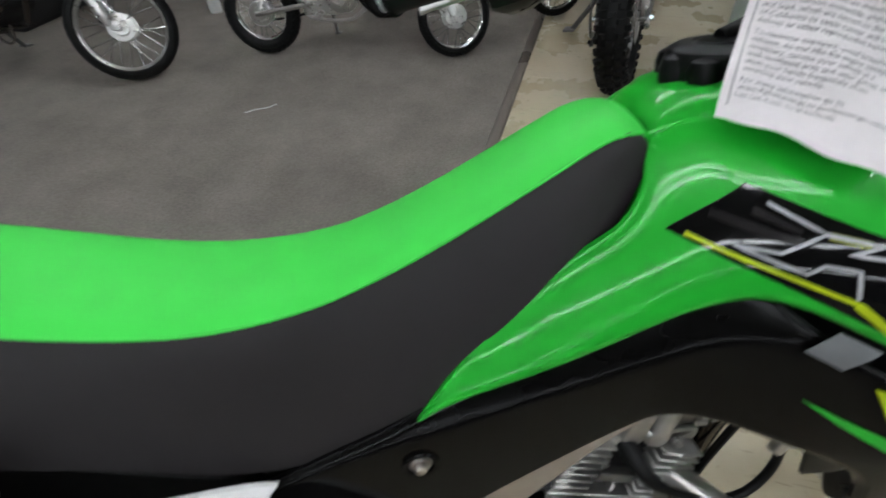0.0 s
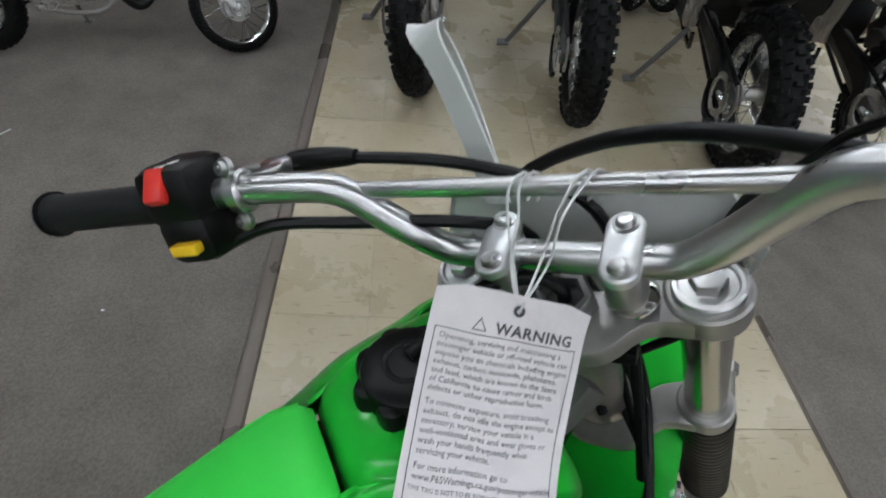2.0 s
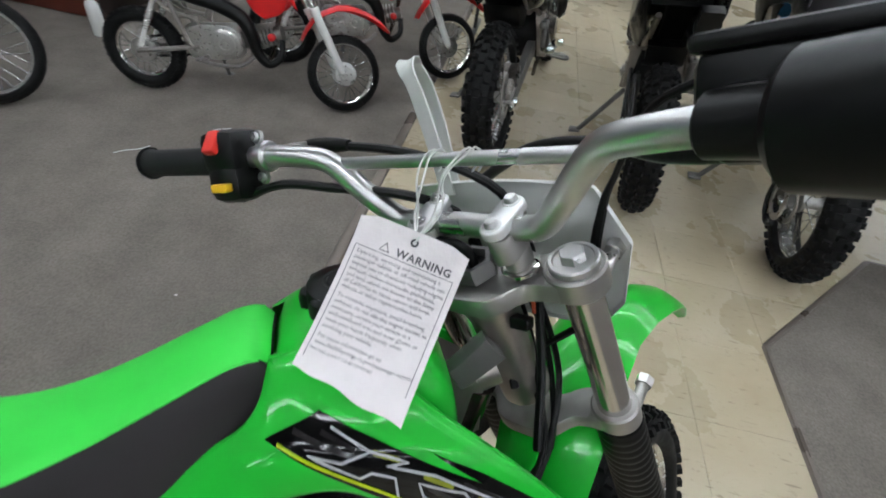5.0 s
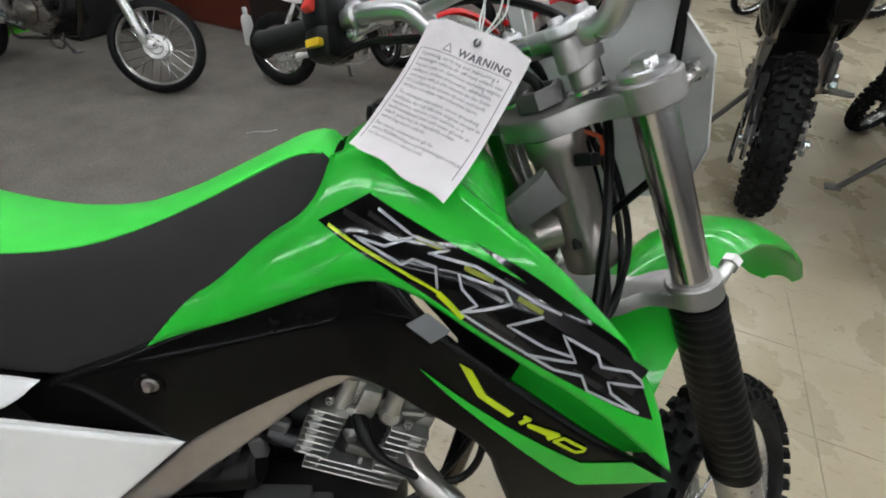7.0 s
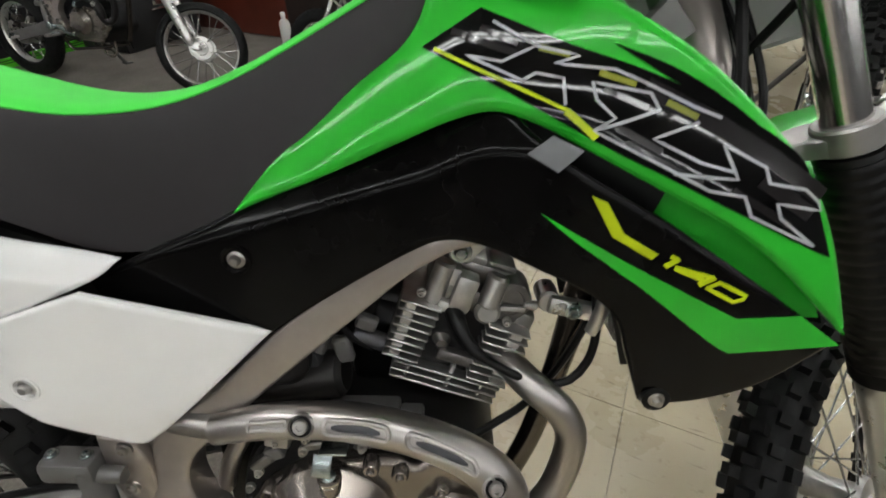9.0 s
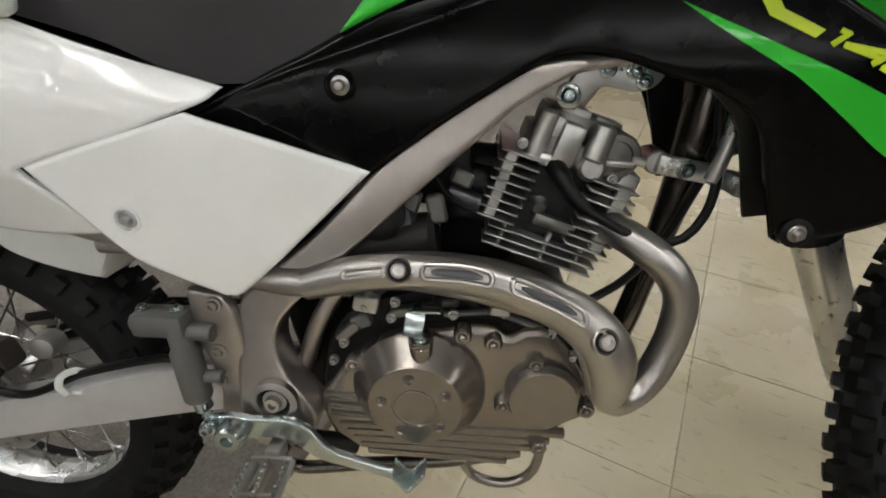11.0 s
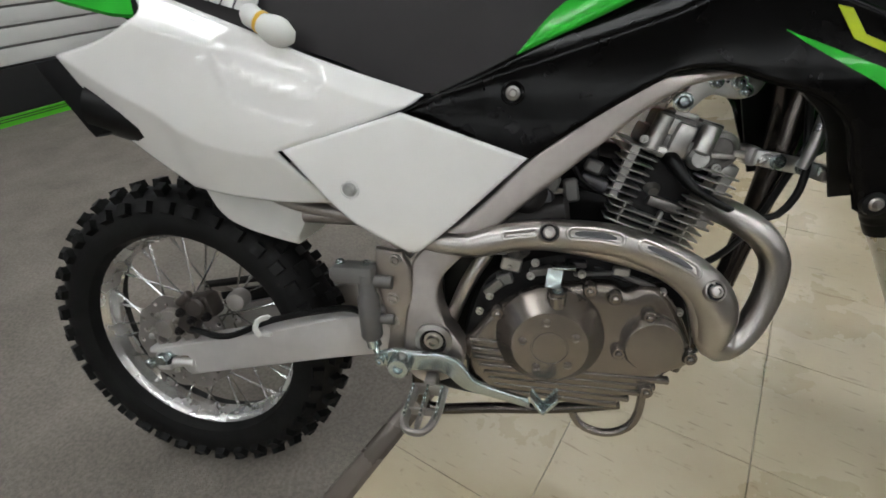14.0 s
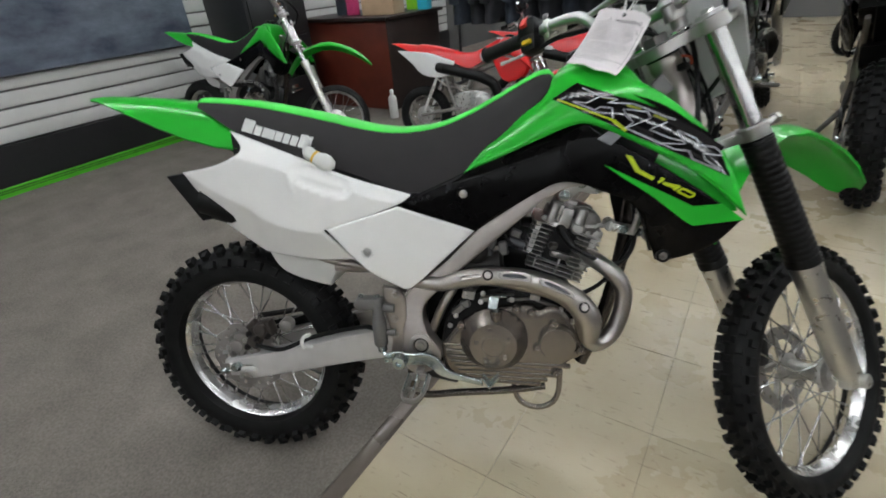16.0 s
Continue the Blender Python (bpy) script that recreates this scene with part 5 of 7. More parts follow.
    if detail:
        P("breather_hose", tube([(0.788, 0.006, 0.922), (0.802, 0.010, 0.926), (0.817, 0.016, 0.930), (0.842, 0.024, 0.938), (0.868, 0.022, 0.944), (0.893, 0.012, 0.944), (0.906, 0.002, 0.936), (0.909, 0.000, 0.920)], 0.0052, 12), BLACK_MATT, "black breather hose", parent=cap)
    shroud_ol = [(0.557, 0.703, True), (0.591, 0.742), (0.633, 0.779), (0.672, 0.809), (0.699, 0.829), (0.714, 0.849), (0.722, 0.874, True), (0.76, 0.888), (0.81, 0.881), (0.85, 0.860), (0.90, 0.828), (0.945, 0.789), (0.972, 0.760), (0.988, 0.738), (1.008, 0.70), (1.034, 0.632, True),
                 (1.016, 0.648), (0.972, 0.688), (0.933, 0.716), (0.884, 0.741), (0.835, 0.765), (0.80, 0.781), (0.772, 0.788), (0.742, 0.781), (0.697, 0.762), (0.631, 0.733), (0.591, 0.717)]
    side_ol = [(0.411, 0.639, True), (0.44, 0.652), (0.49, 0.674), (0.53, 0.691), (0.56, 0.706), (0.60, 0.724), (0.668, 0.755), (0.742, 0.785), (0.778, 0.790), (0.800, 0.774), (0.835, 0.750), (0.889, 0.721), (0.98, 0.662), (1.028, 0.626, True), (0.985, 0.575), (0.918, 0.546), (0.903, 0.548, True),
               (0.884, 0.598), (0.869, 0.636), (0.842, 0.658), (0.807, 0.670), (0.771, 0.682), (0.735, 0.683), (0.699, 0.667), (0.62, 0.618), (0.572, 0.584, True), (0.522, 0.552, True), (0.45, 0.575, True), (0.418, 0.622)]
    up_ol = [(0.091, 0.796, True), (0.15, 0.774), (0.25, 0.737), (0.334, 0.704), (0.452, 0.662, True), (0.421, 0.644), (0.281, 0.601, True), (0.336, 0.534, True), (0.25, 0.534), (0.128, 0.545, True), (0.022, 0.622, True), (-0.026, 0.716, True), (0.05, 0.728), (0.100, 0.744), (0.120, 0.762)]
    low_ol = [(0.287, 0.603, True), (0.430, 0.645, True), (0.575, 0.590, True), (0.458, 0.484), (0.432, 0.474, True), (0.362, 0.522)]
    for s in (-1, 1):
        shr = P("tank_shroud", panel(shroud_ol, y_shroud, 0.004, 0.007 if detail else 0.012, 0.008, 0.0055, s, step=fine, even=detail), body, "glossy tank shroud", smooth=55)
        P("shroud_recess", panel([(0.80, 0.785, True), (0.90, 0.76), (1.0, 0.68), (1.026, 0.637, True), (0.97, 0.645), (0.90, 0.69), (0.85, 0.73)], lambda x, z: y_shroud(x, z - 0.02) - 0.026, 0.004, 0.02, 0, 0, s), body, parent=shr)
        if detail:
            P("recess_infill", panel([(0.790, 0.783, True), (0.835, 0.785, True), (0.908, 0.768, True), (0.8967, 0.738, True), (0.886, 0.705, True), (0.85, 0.725, True)], lambda x, z: y_shroud(x, z - 0.02) - 0.024, 0.003, 0.02, 0, 0, s), BLACK_MATT, "black infill under the shroud", parent=shr)
        sp = P("side_cover", panel(side_ol, y_side, 0.004, 0.008 if detail else 0.013, 0.006, 0.0045, s, even=detail, step=fine, folds=[(0.43, 0.80, side_crease)] if detail else ()), side_m, "glossy side cover running under the tank", smooth=55)
        P("side_cover_return", panel([(0.85, 0.66, True), (0.877, 0.627), (0.903, 0.55, True), (0.98, 0.57), (1.02, 0.625, True), (0.95, 0.66)], lambda x, z: y_side(x, z) - 0.05 - 0.2 * max(0, x - 0.93), 0.004, 0.02, 0, 0, s), BLACK_MATT, parent=sp)
        P("bolt_boss", lathe([(0.0135, -0.004), (0.0135, 0.0016), (0.0120, 0.0028), (0.0098, 0.0024), (0.0088, 0.0004), (0, 0.0002)], (0.555, s * 0.0985, 0.663), (0, s, 0), 24), BLACK, parent=sp)
        P("cover_bolt", dome_bolt((0.555, s * 0.0985, 0.663), (0, s, 0), 0.72), STEEL, parent=sp)
        P("bolt_boss", lathe([(0.012, -0.003), (0.012, 0.004), (0.010, 0.005), (0, 0.003)], (0.914, s * 0.142, 0.557), (0, s, 0), 16), BLACK_MATT, parent=sp)
        P("cover_bolt", dome_bolt((0.914, s * 0.146, 0.557), (0, s, 0), 0.62), STEEL, parent=sp)
        up = P("rear_side_panel", panel(up_ol, y_white, 0.004, 0.0085 if detail else 0.014, 0.005, 0.0035, s, step=fine, folds=[(0.05, 0.44, white_upper), (-0.02, 0.31, white_lower)] if detail else (), even=detail), pal["plate"], "glossy rear side panel", smooth=55)
        lo = P("lower_side_panel", panel(low_ol, y_low_white, 0.004, 0.014, 0.005, 0.0035, s, step=fine, even=detail, holes=[(0.367, 0.557, 0.010)]), pal["plate"], "glossy lower side panel", smooth=55)
        P("bolt_cup", lathe([(0.0128, -0.008), (0.0128, 0.0002), (0.0114, 0.0006), (0.0106, -0.001), (0.0100, -0.0045), (0, -0.0048)], (0.367, s * 0.143, 0.557), (0, s, 0), 24), pal["plate"], parent=lo)
        P("panel_bolt", dome_bolt((0.367, s * 0.1395, 0.557), (0, s, 0), 0.74), SATIN, parent=lo)
    # rear fender (tail) and inner flap
    tail = []
    for x, hw, zt, dz in ((-0.285, 0.030, 0.876, 0.006), (-0.25, 0.048, 0.877, 0.012), (-0.19, 0.058, 0.874, 0.034), (-0.12, 0.066, 0.868, 0.060), (-0.05, 0.074, 0.860, 0.078), (0.02, 0.082, 0.850, 0.085), (0.07, 0.088, 0.838, 0.078)):
        o, i = [], []
        for k in range(13):
            u = -1 + k / 6
            o.append((x + 0.25 * dz * abs(u) ** 3, u * hw, zt - dz * abs(u) ** 3.2))
            i.append((x + 0.25 * dz * abs(u) ** 3, u * (hw - 0.004), zt - 0.004 - dz * abs(u) ** 3.2))
        tail.append(o + i[::-1])
    P("rear_fender", loft(tail), body, "upswept rear fender", smooth=60)
    P("inner_fender", join(panel([(0.10, 0.56, True), (0.14, 0.488), (0.235, 0.455), (0.252, 0.462), (0.285, 0.52), (0.30, 0.56, True)], lambda x, z: 0.062, 0.124, 0.03, 0.01, 0.008)), pal["flap"], "pale plastic inner fender")
    # added black block, so the gap between seat and panel stays dark
    P("seat_base", panel([(0.08, 0.79, True), (0.25, 0.725), (0.42, 0.662, True), (0.44, 0.60, True), (0.25, 0.62), (0.08, 0.69, True)], lambda x, z: 0.088, 0.176, 0.03, 0.004, 0.003), BLACK_MATT, "black filler added to darken the gap under the seat")
    P("under_tail", loft([[(x, y, z + dz) for y, dz in ((0.045, 0), (-0.045, 0), (-0.04, -0.02), (0.04, -0.02))] for x, z in ((-0.06, 0.83), (0.05, 0.77), (0.12, 0.66), (0.20, 0.57))]), BLACK_MATT)
    if detail:
        # maker's name as eight plain slanted shapes, the tall ones first, seventh and last
        for a, b, hh in ((0.000, 0.024, 1.0), (0.027, 0.042, 0.72), (0.045, 0.071, 0.72), (0.073, 0.088, 0.72), (0.091, 0.104, 0.72), (0.107, 0.121, 0.72), (0.124, 0.140, 1.0), (0.143, 0.149, 1.0)):
            q = lambda f, h: (0.108 + 0.963 * f + 0.009 * h, 0.795 - 0.275 * f + 0.0235 * h, True)
            P("seat_mark", panel([q(a, 0), q(b, 0), q(b, hh), q(a, hh)], lambda x, z: curve(x, [-0.01, 0.1, 0.25, 0.36], [0.062, 0.0925, 0.1020, 0.098]) - 0.30 * max(0, z - 0.785 + 0.28 * (x - 0.12)), 0.0015, 0.02, 0, 0), WHITE_DULL, "white printed shape", parent=seat)

    # --- fork, in steered place
    for s in (-1, 1):
        y = s * 0.090
        fl = P("fork_tube", rod_between(fk(-0.001, y), fk(0.32 if boots else 0.40, y), 0.0182, 28), FORK_CHROME, "satin-chromed upper fork tube", ST)
        P("fork_cap", lathe([(0.0118, 0.0), (0.0118, 0.009), (0.0105, 0.0105), (0, 0.011)], fk(-0.002, y), AXIS, 6), SATIN, "", ST, parent=fl)
        P("fork_cap_ring", lathe([(0.0225, -0.006), (0.0225, 0.001), (0.0212, 0.0025), (0.0185, 0.0025), (0.0175, 0.0008), (0.0, 0.0008)], fk(-0.003, y), AXIS, 36), SATIN, "", ST, parent=fl)
        if boots:
            prof = []
            n = 19
            for k in range(n):
                a = 0.238 + 0.222 * k / (n - 1)
                prof += [(0.0258 + 0.003 * k / n, a), (0.0270 + 0.003 * k / n, a + 0.0035), (0.0270 + 0.003 * k / n, a + 0.0075), (0.0258 + 0.003 * k / n, a + 0.0105)]
            P("fork_boot", lathe([(0.020, 0.229), (0.0265, 0.230), (0.0275, 0.236)] + prof + [(0.0300, 0.474), (0.0300, 0.488), (0.024, 0.491)], fk(0, y), -AXIS, 28), pal["boot"], "black pleated rubber fork boot", ST, parent=fl)
            P("fork_lower", lathe([(0, 0.475), (0.028, 0.475), (0.028, 0.49), (0.0265, 0.52), (0.026, 0.70), (0.024, 0.735), (0.015, 0.755), (0, 0.757)], fk(0, y), -AXIS, 24), ALU, "silver fork leg", ST, parent=fl)
        else:
            P("fork_lower", lathe([(0, 0.34), (0.030, 0.34), (0.030, 0.37), (0.026, 0.38), (0.025, 0.70), (0.023, 0.735), (0.015, 0.755), (0, 0.757)], fk(0, y), -AXIS, 24), pal.get("leg", ALU), "fork leg", ST, parent=fl)
        ax = Vector((FA.x, s * 0.085, FA.z))
        P("axle_lug", join(box(ax + Vector((-0.012, 0, 0.006)), (0.05, 0.03, 0.045), 0.010), rod_between(ax + Vector((0, s * -0.01, 0)), ax + Vector((0, s * 0.026, 0)), 0.015, 18, 0.003)), ALU, "", ST, parent=fl)
    P("front_axle", rod_between((FA.x, -0.10, FA.z), (FA.x, 0.10, FA.z), 0.008, 12), ZINC, "", ST)
    P("front_caliper", box((FA.x - 0.085, 0.058, FA.z + 0.055), (0.05, 0.045, 0.075), 0.012), DARK_METAL, "", ST)

    def clamp(s0, thick, rr, mat, nm, lab):
        Q = Matrix.Translation(fk(s0, 0)) @ Matrix(((FWD.x, 0, AXIS.x, 0), (0, 1, 0, 0), (FWD.z, 0, AXIS.z, 0), (0, 0, 0, 1)))
        pts = [(rr, 0.088), (rr * 0.72, 0.088 + rr * 0.72), (0, 0.088 + rr), (-rr * 0.72, 0.088 + rr * 0.72), (-rr, 0.09), (-rr - 0.004, 0.055), (-0.055, 0.03), (-0.060, 0), (-0.055, -0.03), (-rr - 0.004, -0.055), (-rr, -0.09), (-rr * 0.72, -0.088 - rr * 0.72), (0, -0.088 - rr), (rr * 0.72, -0.088 - rr * 0.72), (rr, -0.088), (0.012, -0.05), (-0.004, -0.03), (-0.006, 0), (-0.004, 0.03), (0.012, 0.05)]
        bm = panel(pts, lambda a, b: thick / 2, thick, 0.012, 0.004, 0.003, 1)
        # the panel lies in x-z with its depth on y: turn it so that its z is the fork's y and its depth the steering axis
        R = Matrix(((1, 0, 0, 0), (0, 0, 1, 0), (0, 1, 0, 0), (0, 0, 0, 1)))
        bmesh.ops.transform(bm, matrix=Q @ R, verts=bm.verts)
        bmesh.ops.recalc_face_normals(bm, faces=bm.faces)
        return P(nm, bm, mat, lab, ST)

    tc = clamp(0.014, 0.017, 0.0262, CLAMP, "top_clamp", "cast aluminium upper fork clamp")
    lc = clamp(0.216, 0.015, 0.0240, CLAMP, "lower_clamp", "cast aluminium lower fork clamp")
    for sy in (-1, 1):
        for c, r0, pt in ((0.014, 0.0275, tc), (0.216, 0.0255, lc)):
            P("clamp_boss", lathe([(0.0185, -0.0125), (r0 - 0.002, -0.0125), (r0, -0.0105), (r0, 0.0105), (r0 - 0.002, 0.0125), (0.0185, 0.0125)], fk(c, sy * 0.090), AXIS, 32), CLAMP, "", ST, parent=pt)
        for c in (0.018, 0.213):
            P("clamp_bolt", join(rod_between(fk(c, sy * 0.108, 0.010), fk(c, sy * 0.108, 0.040), 0.0065, 10, 0.001), rod_between(fk(c, sy * 0.108, 0.036), fk(c, sy * 0.108, 0.047), 0.0095, 6)), ALU, "", ST)
    P("stem_nut", lathe([(0.0235, -0.014), (0.0235, -0.002), (0.0205, 0.002), (0.0160, 0.002), (0.0145, -0.002), (0.0140, -0.012), (0, -0.012)], HEAD + AXIS * 0.008, AXIS, 6), GREY_CAST, "", ST, parent=tc)
    # dark disc at the nut's floor, coloured for the shade in the stem
    P("stem_bore", lathe([(0, 0.0006), (0.0138, 0.0006), (0.0138, -0.001), (0, -0.001)], HEAD + AXIS * 0.0015, AXIS, 20), DARK_METAL, "", ST, parent=tc)
    bar_l = [(0.8985, 0.0, 0.9685), (0.8985, 0.055, 0.9685), (0.8965, 0.080, 0.972), (0.882, 0.105, 0.996), (0.868, 0.132, 1.026), (0.860, 0.148, 1.036), (0.848, 0.180, 1.041), (0.839, 0.214, 1.043), (0.816, 0.298, 1.042), (0.784, 0.394, 1.046)]
    full = [(x, -y, z) for x, y, z in bar_l[:0:-1]] + bar_l
    bar = P("handlebar", tube(full, 0.0113, 18, 0.012), SATIN, "chromed steel handlebar with crossbar", ST)
    P("crossbar", tube([(0.872, -0.140, 1.029), (0.872, 0.140, 1.029)], 0.0062, 14, smooth=False), SATIN, "", ST, parent=bar)
    for s in (-1, 1):
        cc, e1 = Vector((0.8977, s * 0.0413 - 0.003, 0.9728)), FWD
        lo = P("bar_clamp", join(stadium(cc - AXIS * 0.029, e1, AXIS, 0.050, 0.0240, 0.027, 0.0015), stadium(cc - AXIS * 0.046, e1, AXIS, 0.030, 0.0230, 0.020, 0.002)), CLAMP, "satin handlebar clamp with two bolts", ST)
        P("clamp_cap", stadium(cc - AXIS * 0.0005, e1, AXIS, 0.056, 0.0245, 0.0100, 0.0022), SATIN_LIGHT, "", ST, parent=lo)
        P("clamp_washer", lathe([(0.0185, 0), (0.0185, 0.003), (0.015, 0.0045), (0, 0.0045)], cc - AXIS * 0.050, AXIS, 24), CHROME, "", ST, parent=lo)
        for q in (-0.0175, 0.0175):
            P("clamp_screw", lathe([(0.0086, -0.001), (0.0086, 0.0010), (0.0064, 0.0016), (0.0060, 0.0042), (0.0046, 0.0060), (0, 0.0066)], cc + e1 * q + AXIS * 0.009, AXIS, 18), SATIN, "", ST, parent=lo)
        gl = [Vector((0.822, 0.274, 1.0415)).lerp(Vector((0.786, 0.386, 1.046)), f) for f in (0.0, 0.03, 0.06, 0.10, 0.90, 0.94, 0.98, 1.0)]
        g = P("grip", tube([(v.x, s * v.y, v.z) for v in gl], [0.019, 0.0195, 0.0172, 0.0158, 0.0160, 0.0190, 0.0185, 0.015], 20, 0.006), GRIP, "black rubber grip", ST)
    sw = P("switch_box", join(box((0.826, 0.2500, 1.051), (0.054, 0.048, 0.046), 0.011, Matrix.Rotation(0.3, 4, "Z")), box((0.823, 0.2480, 1.019), (0.048, 0.046, 0.044), 0.013, Matrix.Rotation(0.3, 4, "Z"))), BLACK_MATT, "black handlebar switch housing", ST)
    P("red_button", box((0.8010, 0.2440, 1.0615), (0.010, 0.016, 0.026), 0.003, Matrix.Rotation(0.3, 4, "Z") @ Matrix.Rotation(0.6, 4, "Y")), RED_SW, "red stop switch", ST, parent=sw)
    P("yellow_button", box((0.7975, 0.2360, 1.0150), (0.010, 0.022, 0.009), 0.002, Matrix.Rotation(0.3, 4, "Z")), YELLOW_PL, "yellow starter button", ST, parent=sw)
    P("switch_symbol", box((0.815, 0.236, 1.0742), (0.007, 0.006, 0.0008), 0.0002, Matrix.Rotation(0.3, 4, "Z"), 1), WHITE_DULL, "", ST, parent=sw)
    P("switch_symbol", box((0.806, 0.238, 1.0742), (0.004, 0.007, 0.0008), 0.0002, Matrix.Rotation(0.3, 4, "Z"), 1), WHITE_DULL, "", ST, parent=sw)
    P("lever_perch", join(rod_between((0.8415, 0.204, 1.0425), (0.8385, 0.216, 1.0425), 0.0165, 20, 0.002), box((0.861, 0.206, 1.046), (0.045, 0.018, 0.014), 0.004), box((0.884, 0.212, 1.048), (0.020, 0.030, 0.012), 0.004)), SATIN, "clutch lever perch", ST)
    for z in (1.022, 1.063):
        P("perch_bolt", bolt((0.832, 0.209, z), (-1, 0, 0.2), 0.0050, 0.005), SATIN, "", ST)
    P("cable_sleeve", tube([(0.890, 0.204, 1.048), (0.893, 0.185, 1.048), (0.897, 0.160, 1.047), (0.899, 0.146, 1.046)], [0.0085, 0.0092, 0.008, 0.006], 14), BLACK_MATT, "black rubber cable sleeve", ST)
    P("clutch_lever", tube([(0.882, 0.222, 1.046), (0.880, 0.26, 1.045), (0.872, 0.33, 1.040), (0.852, 0.39, 1.040), (0.845, 0.405, 1.040)], [0.007, 0.006, 0.0055, 0.006, 0.008], 10, flat=0.6), ALU, "", ST)
    P("clutch_cable", tube([(0.885, 0.20, 1.046), (0.90, 0.15, 1.045), (0.915, 0.06, 1.030), (0.945, -0.01, 0.99), (0.965, -0.03, 0.92), (0.955, -0.04, 0.82), (0.93, -0.045, 0.73)], 0.0048, 8), BLACK_MATT, "black clutch cable", ST)
    P("switch_cable", tube([(0.822, 0.245, 1.000), (0.845, 0.20, 1.012), (0.868, 0.14, 1.005), (0.90, 0.06, 0.992), (0.94, 0.03, 0.96), (0.96, 0.02, 0.88), (0.95, -0.01, 0.78)], 0.0050, 8), BLACK_MATT, "", ST)
    P("throttle_housing", join(rod_between((0.836, -0.205, 1.043), (0.826, -0.245, 1.043), 0.0170, 20, 0.002), rod_between((0.830, -0.240, 1.043), (0.810, -0.292, 1.043), 0.032, 24, 0.006), box((0.848, -0.268, 1.052), (0.040, 0.040, 0.036), 0.009)), BLACK_MATT, "black throttle housing", ST)
    P("front_brake_reservoir", join(box((0.862, -0.235, 1.062), (0.050, 0.075, 0.034), 0.008), box((0.862, -0.235, 1.082), (0.054, 0.080, 0.010), 0.004), box((0.848, -0.225, 1.043), (0.03, 0.03, 0.04), 0.006)), BLACK_MATT, "black front brake reservoir", ST)
    P("brake_lever", tube([(0.880, -0.26, 1.046), (0.878, -0.29, 1.045), (0.872, -0.33, 1.040), (0.852, -0.39, 1.040)], [0.007, 0.006, 0.0055, 0.007], 10, flat=0.6), ALU, "", ST)
    P("throttle_cable", tube([(0.848, -0.268, 1.045), (0.880, -0.218, 1.027), (0.906, -0.170, 1.0235), (0.9203, -0.1446, 1.0268), (0.9366, -0.1135, 1.0305), (0.9540, -0.0742, 1.0320), (0.9635, -0.0400, 1.0290), (0.9773, -0.0113, 1.0214), (0.9982, 0.0347, 1.0024), (1.0050, 0.0643, 0.9768), (0.985, 0.06, 0.90)], [0.004, 0.0062, 0.0064, 0.0062, 0.0062, 0.0062, 0.0062, 0.0062, 0.0062, 0.0062, 0.0062], 12), BLACK_MATT, "thick black throttle cable", ST)
    P("brake_hose_front", tube([(0.858, -0.212, 1.070), (0.8740, -0.1760, 1.0600), (0.8891, -0.1599, 1.0500), (0.9063, -0.1456, 1.0380), (0.922, -0.1334, 1.0197), (0.939, -0.1209, 1.0035), (0.9516, -0.1092, 0.9877), (0.962, -0.100, 0.965), (0.968, -0.094, 0.947), (0.975, -0.085, 0.90), (0.985, -0.08, 0.86), (1.00, 0.02, 0.78), (1.06, 0.075, 0.70), (1.18, 0.085, 0.45), (1.24, 0.075, 0.32)], [0.0027] * 6 + [0.0034, 0.0046, 0.005, 0.005] + [0.0042] * 5, 8), BLACK_MATT, "black front brake hose", ST)
    if detail:
        for k, (bx, by) in enumerate(((0.0, 0.0), (0.010, 0.012), (0.022, -0.012), (0.034, 0.004))):
            P("wiring_loom", tube([(0.950 + 0.3 * bx, -0.005 + by, 0.92), (0.968 + bx * 0.8, -0.018 + by, 0.85), (0.966 + bx, -0.030 + by, 0.78), (0.93 + 0.5 * bx, -0.050, 0.725), (0.87, -0.045 + by, 0.695)], 0.0036, 8), BLACK_MATT, "", ST)
        P("orange_wire", tube([(0.940, -0.02, 0.895), (0.950, -0.035, 0.888), (0.945, -0.04, 0.872)], 0.0022, 6), WIRE_RED, "", ST)
        P("wire_connector", box((0.938, -0.012, 0.850), (0.007, 0.007, 0.012), 0.002), WIRE_TEAL, "", ST)
        P("wire_connector", box((0.93, -0.035, 0.868), (0.014, 0.02, 0.012), 0.002), BLACK_MATT, "", ST)
    if plate:
        Q = Matrix.Translation(fk(0, 0)) @ Matrix(((AXIS.x, 0, FWD.x, 0), (0, 1, 0, 0), (AXIS.z, 0, FWD.z, 0), (0, 0, 0, 1)))
        ol = [(0.046, 0.100, True), (0.047, 0.0), (0.046, -0.100, True), (-0.01, -0.125, True), (-0.09, -0.105, True), (-0.14, -0.07, True), (-0.145, 0.0), (-0.14, 0.07, True), (-0.09, 0.105, True), (-0.01, 0.125, True)]
        bm = panel(ol, lambda a, b: 0.062 - 0.9 * b * b, 0.004, 0.018, 0.008, 0.006, 1)
        R = Matrix(((1, 0, 0, 0), (0, 0, 1, 0), (0, 1, 0, 0), (0, 0, 0, 1)))
        bmesh.ops.transform(bm, matrix=Q @ R, verts=bm.verts)
        bmesh.ops.recalc_face_normals(bm, faces=bm.faces)
        P("number_plate", bm, WHITE_DULL, "blank white front number plate", ST)
    ff = []
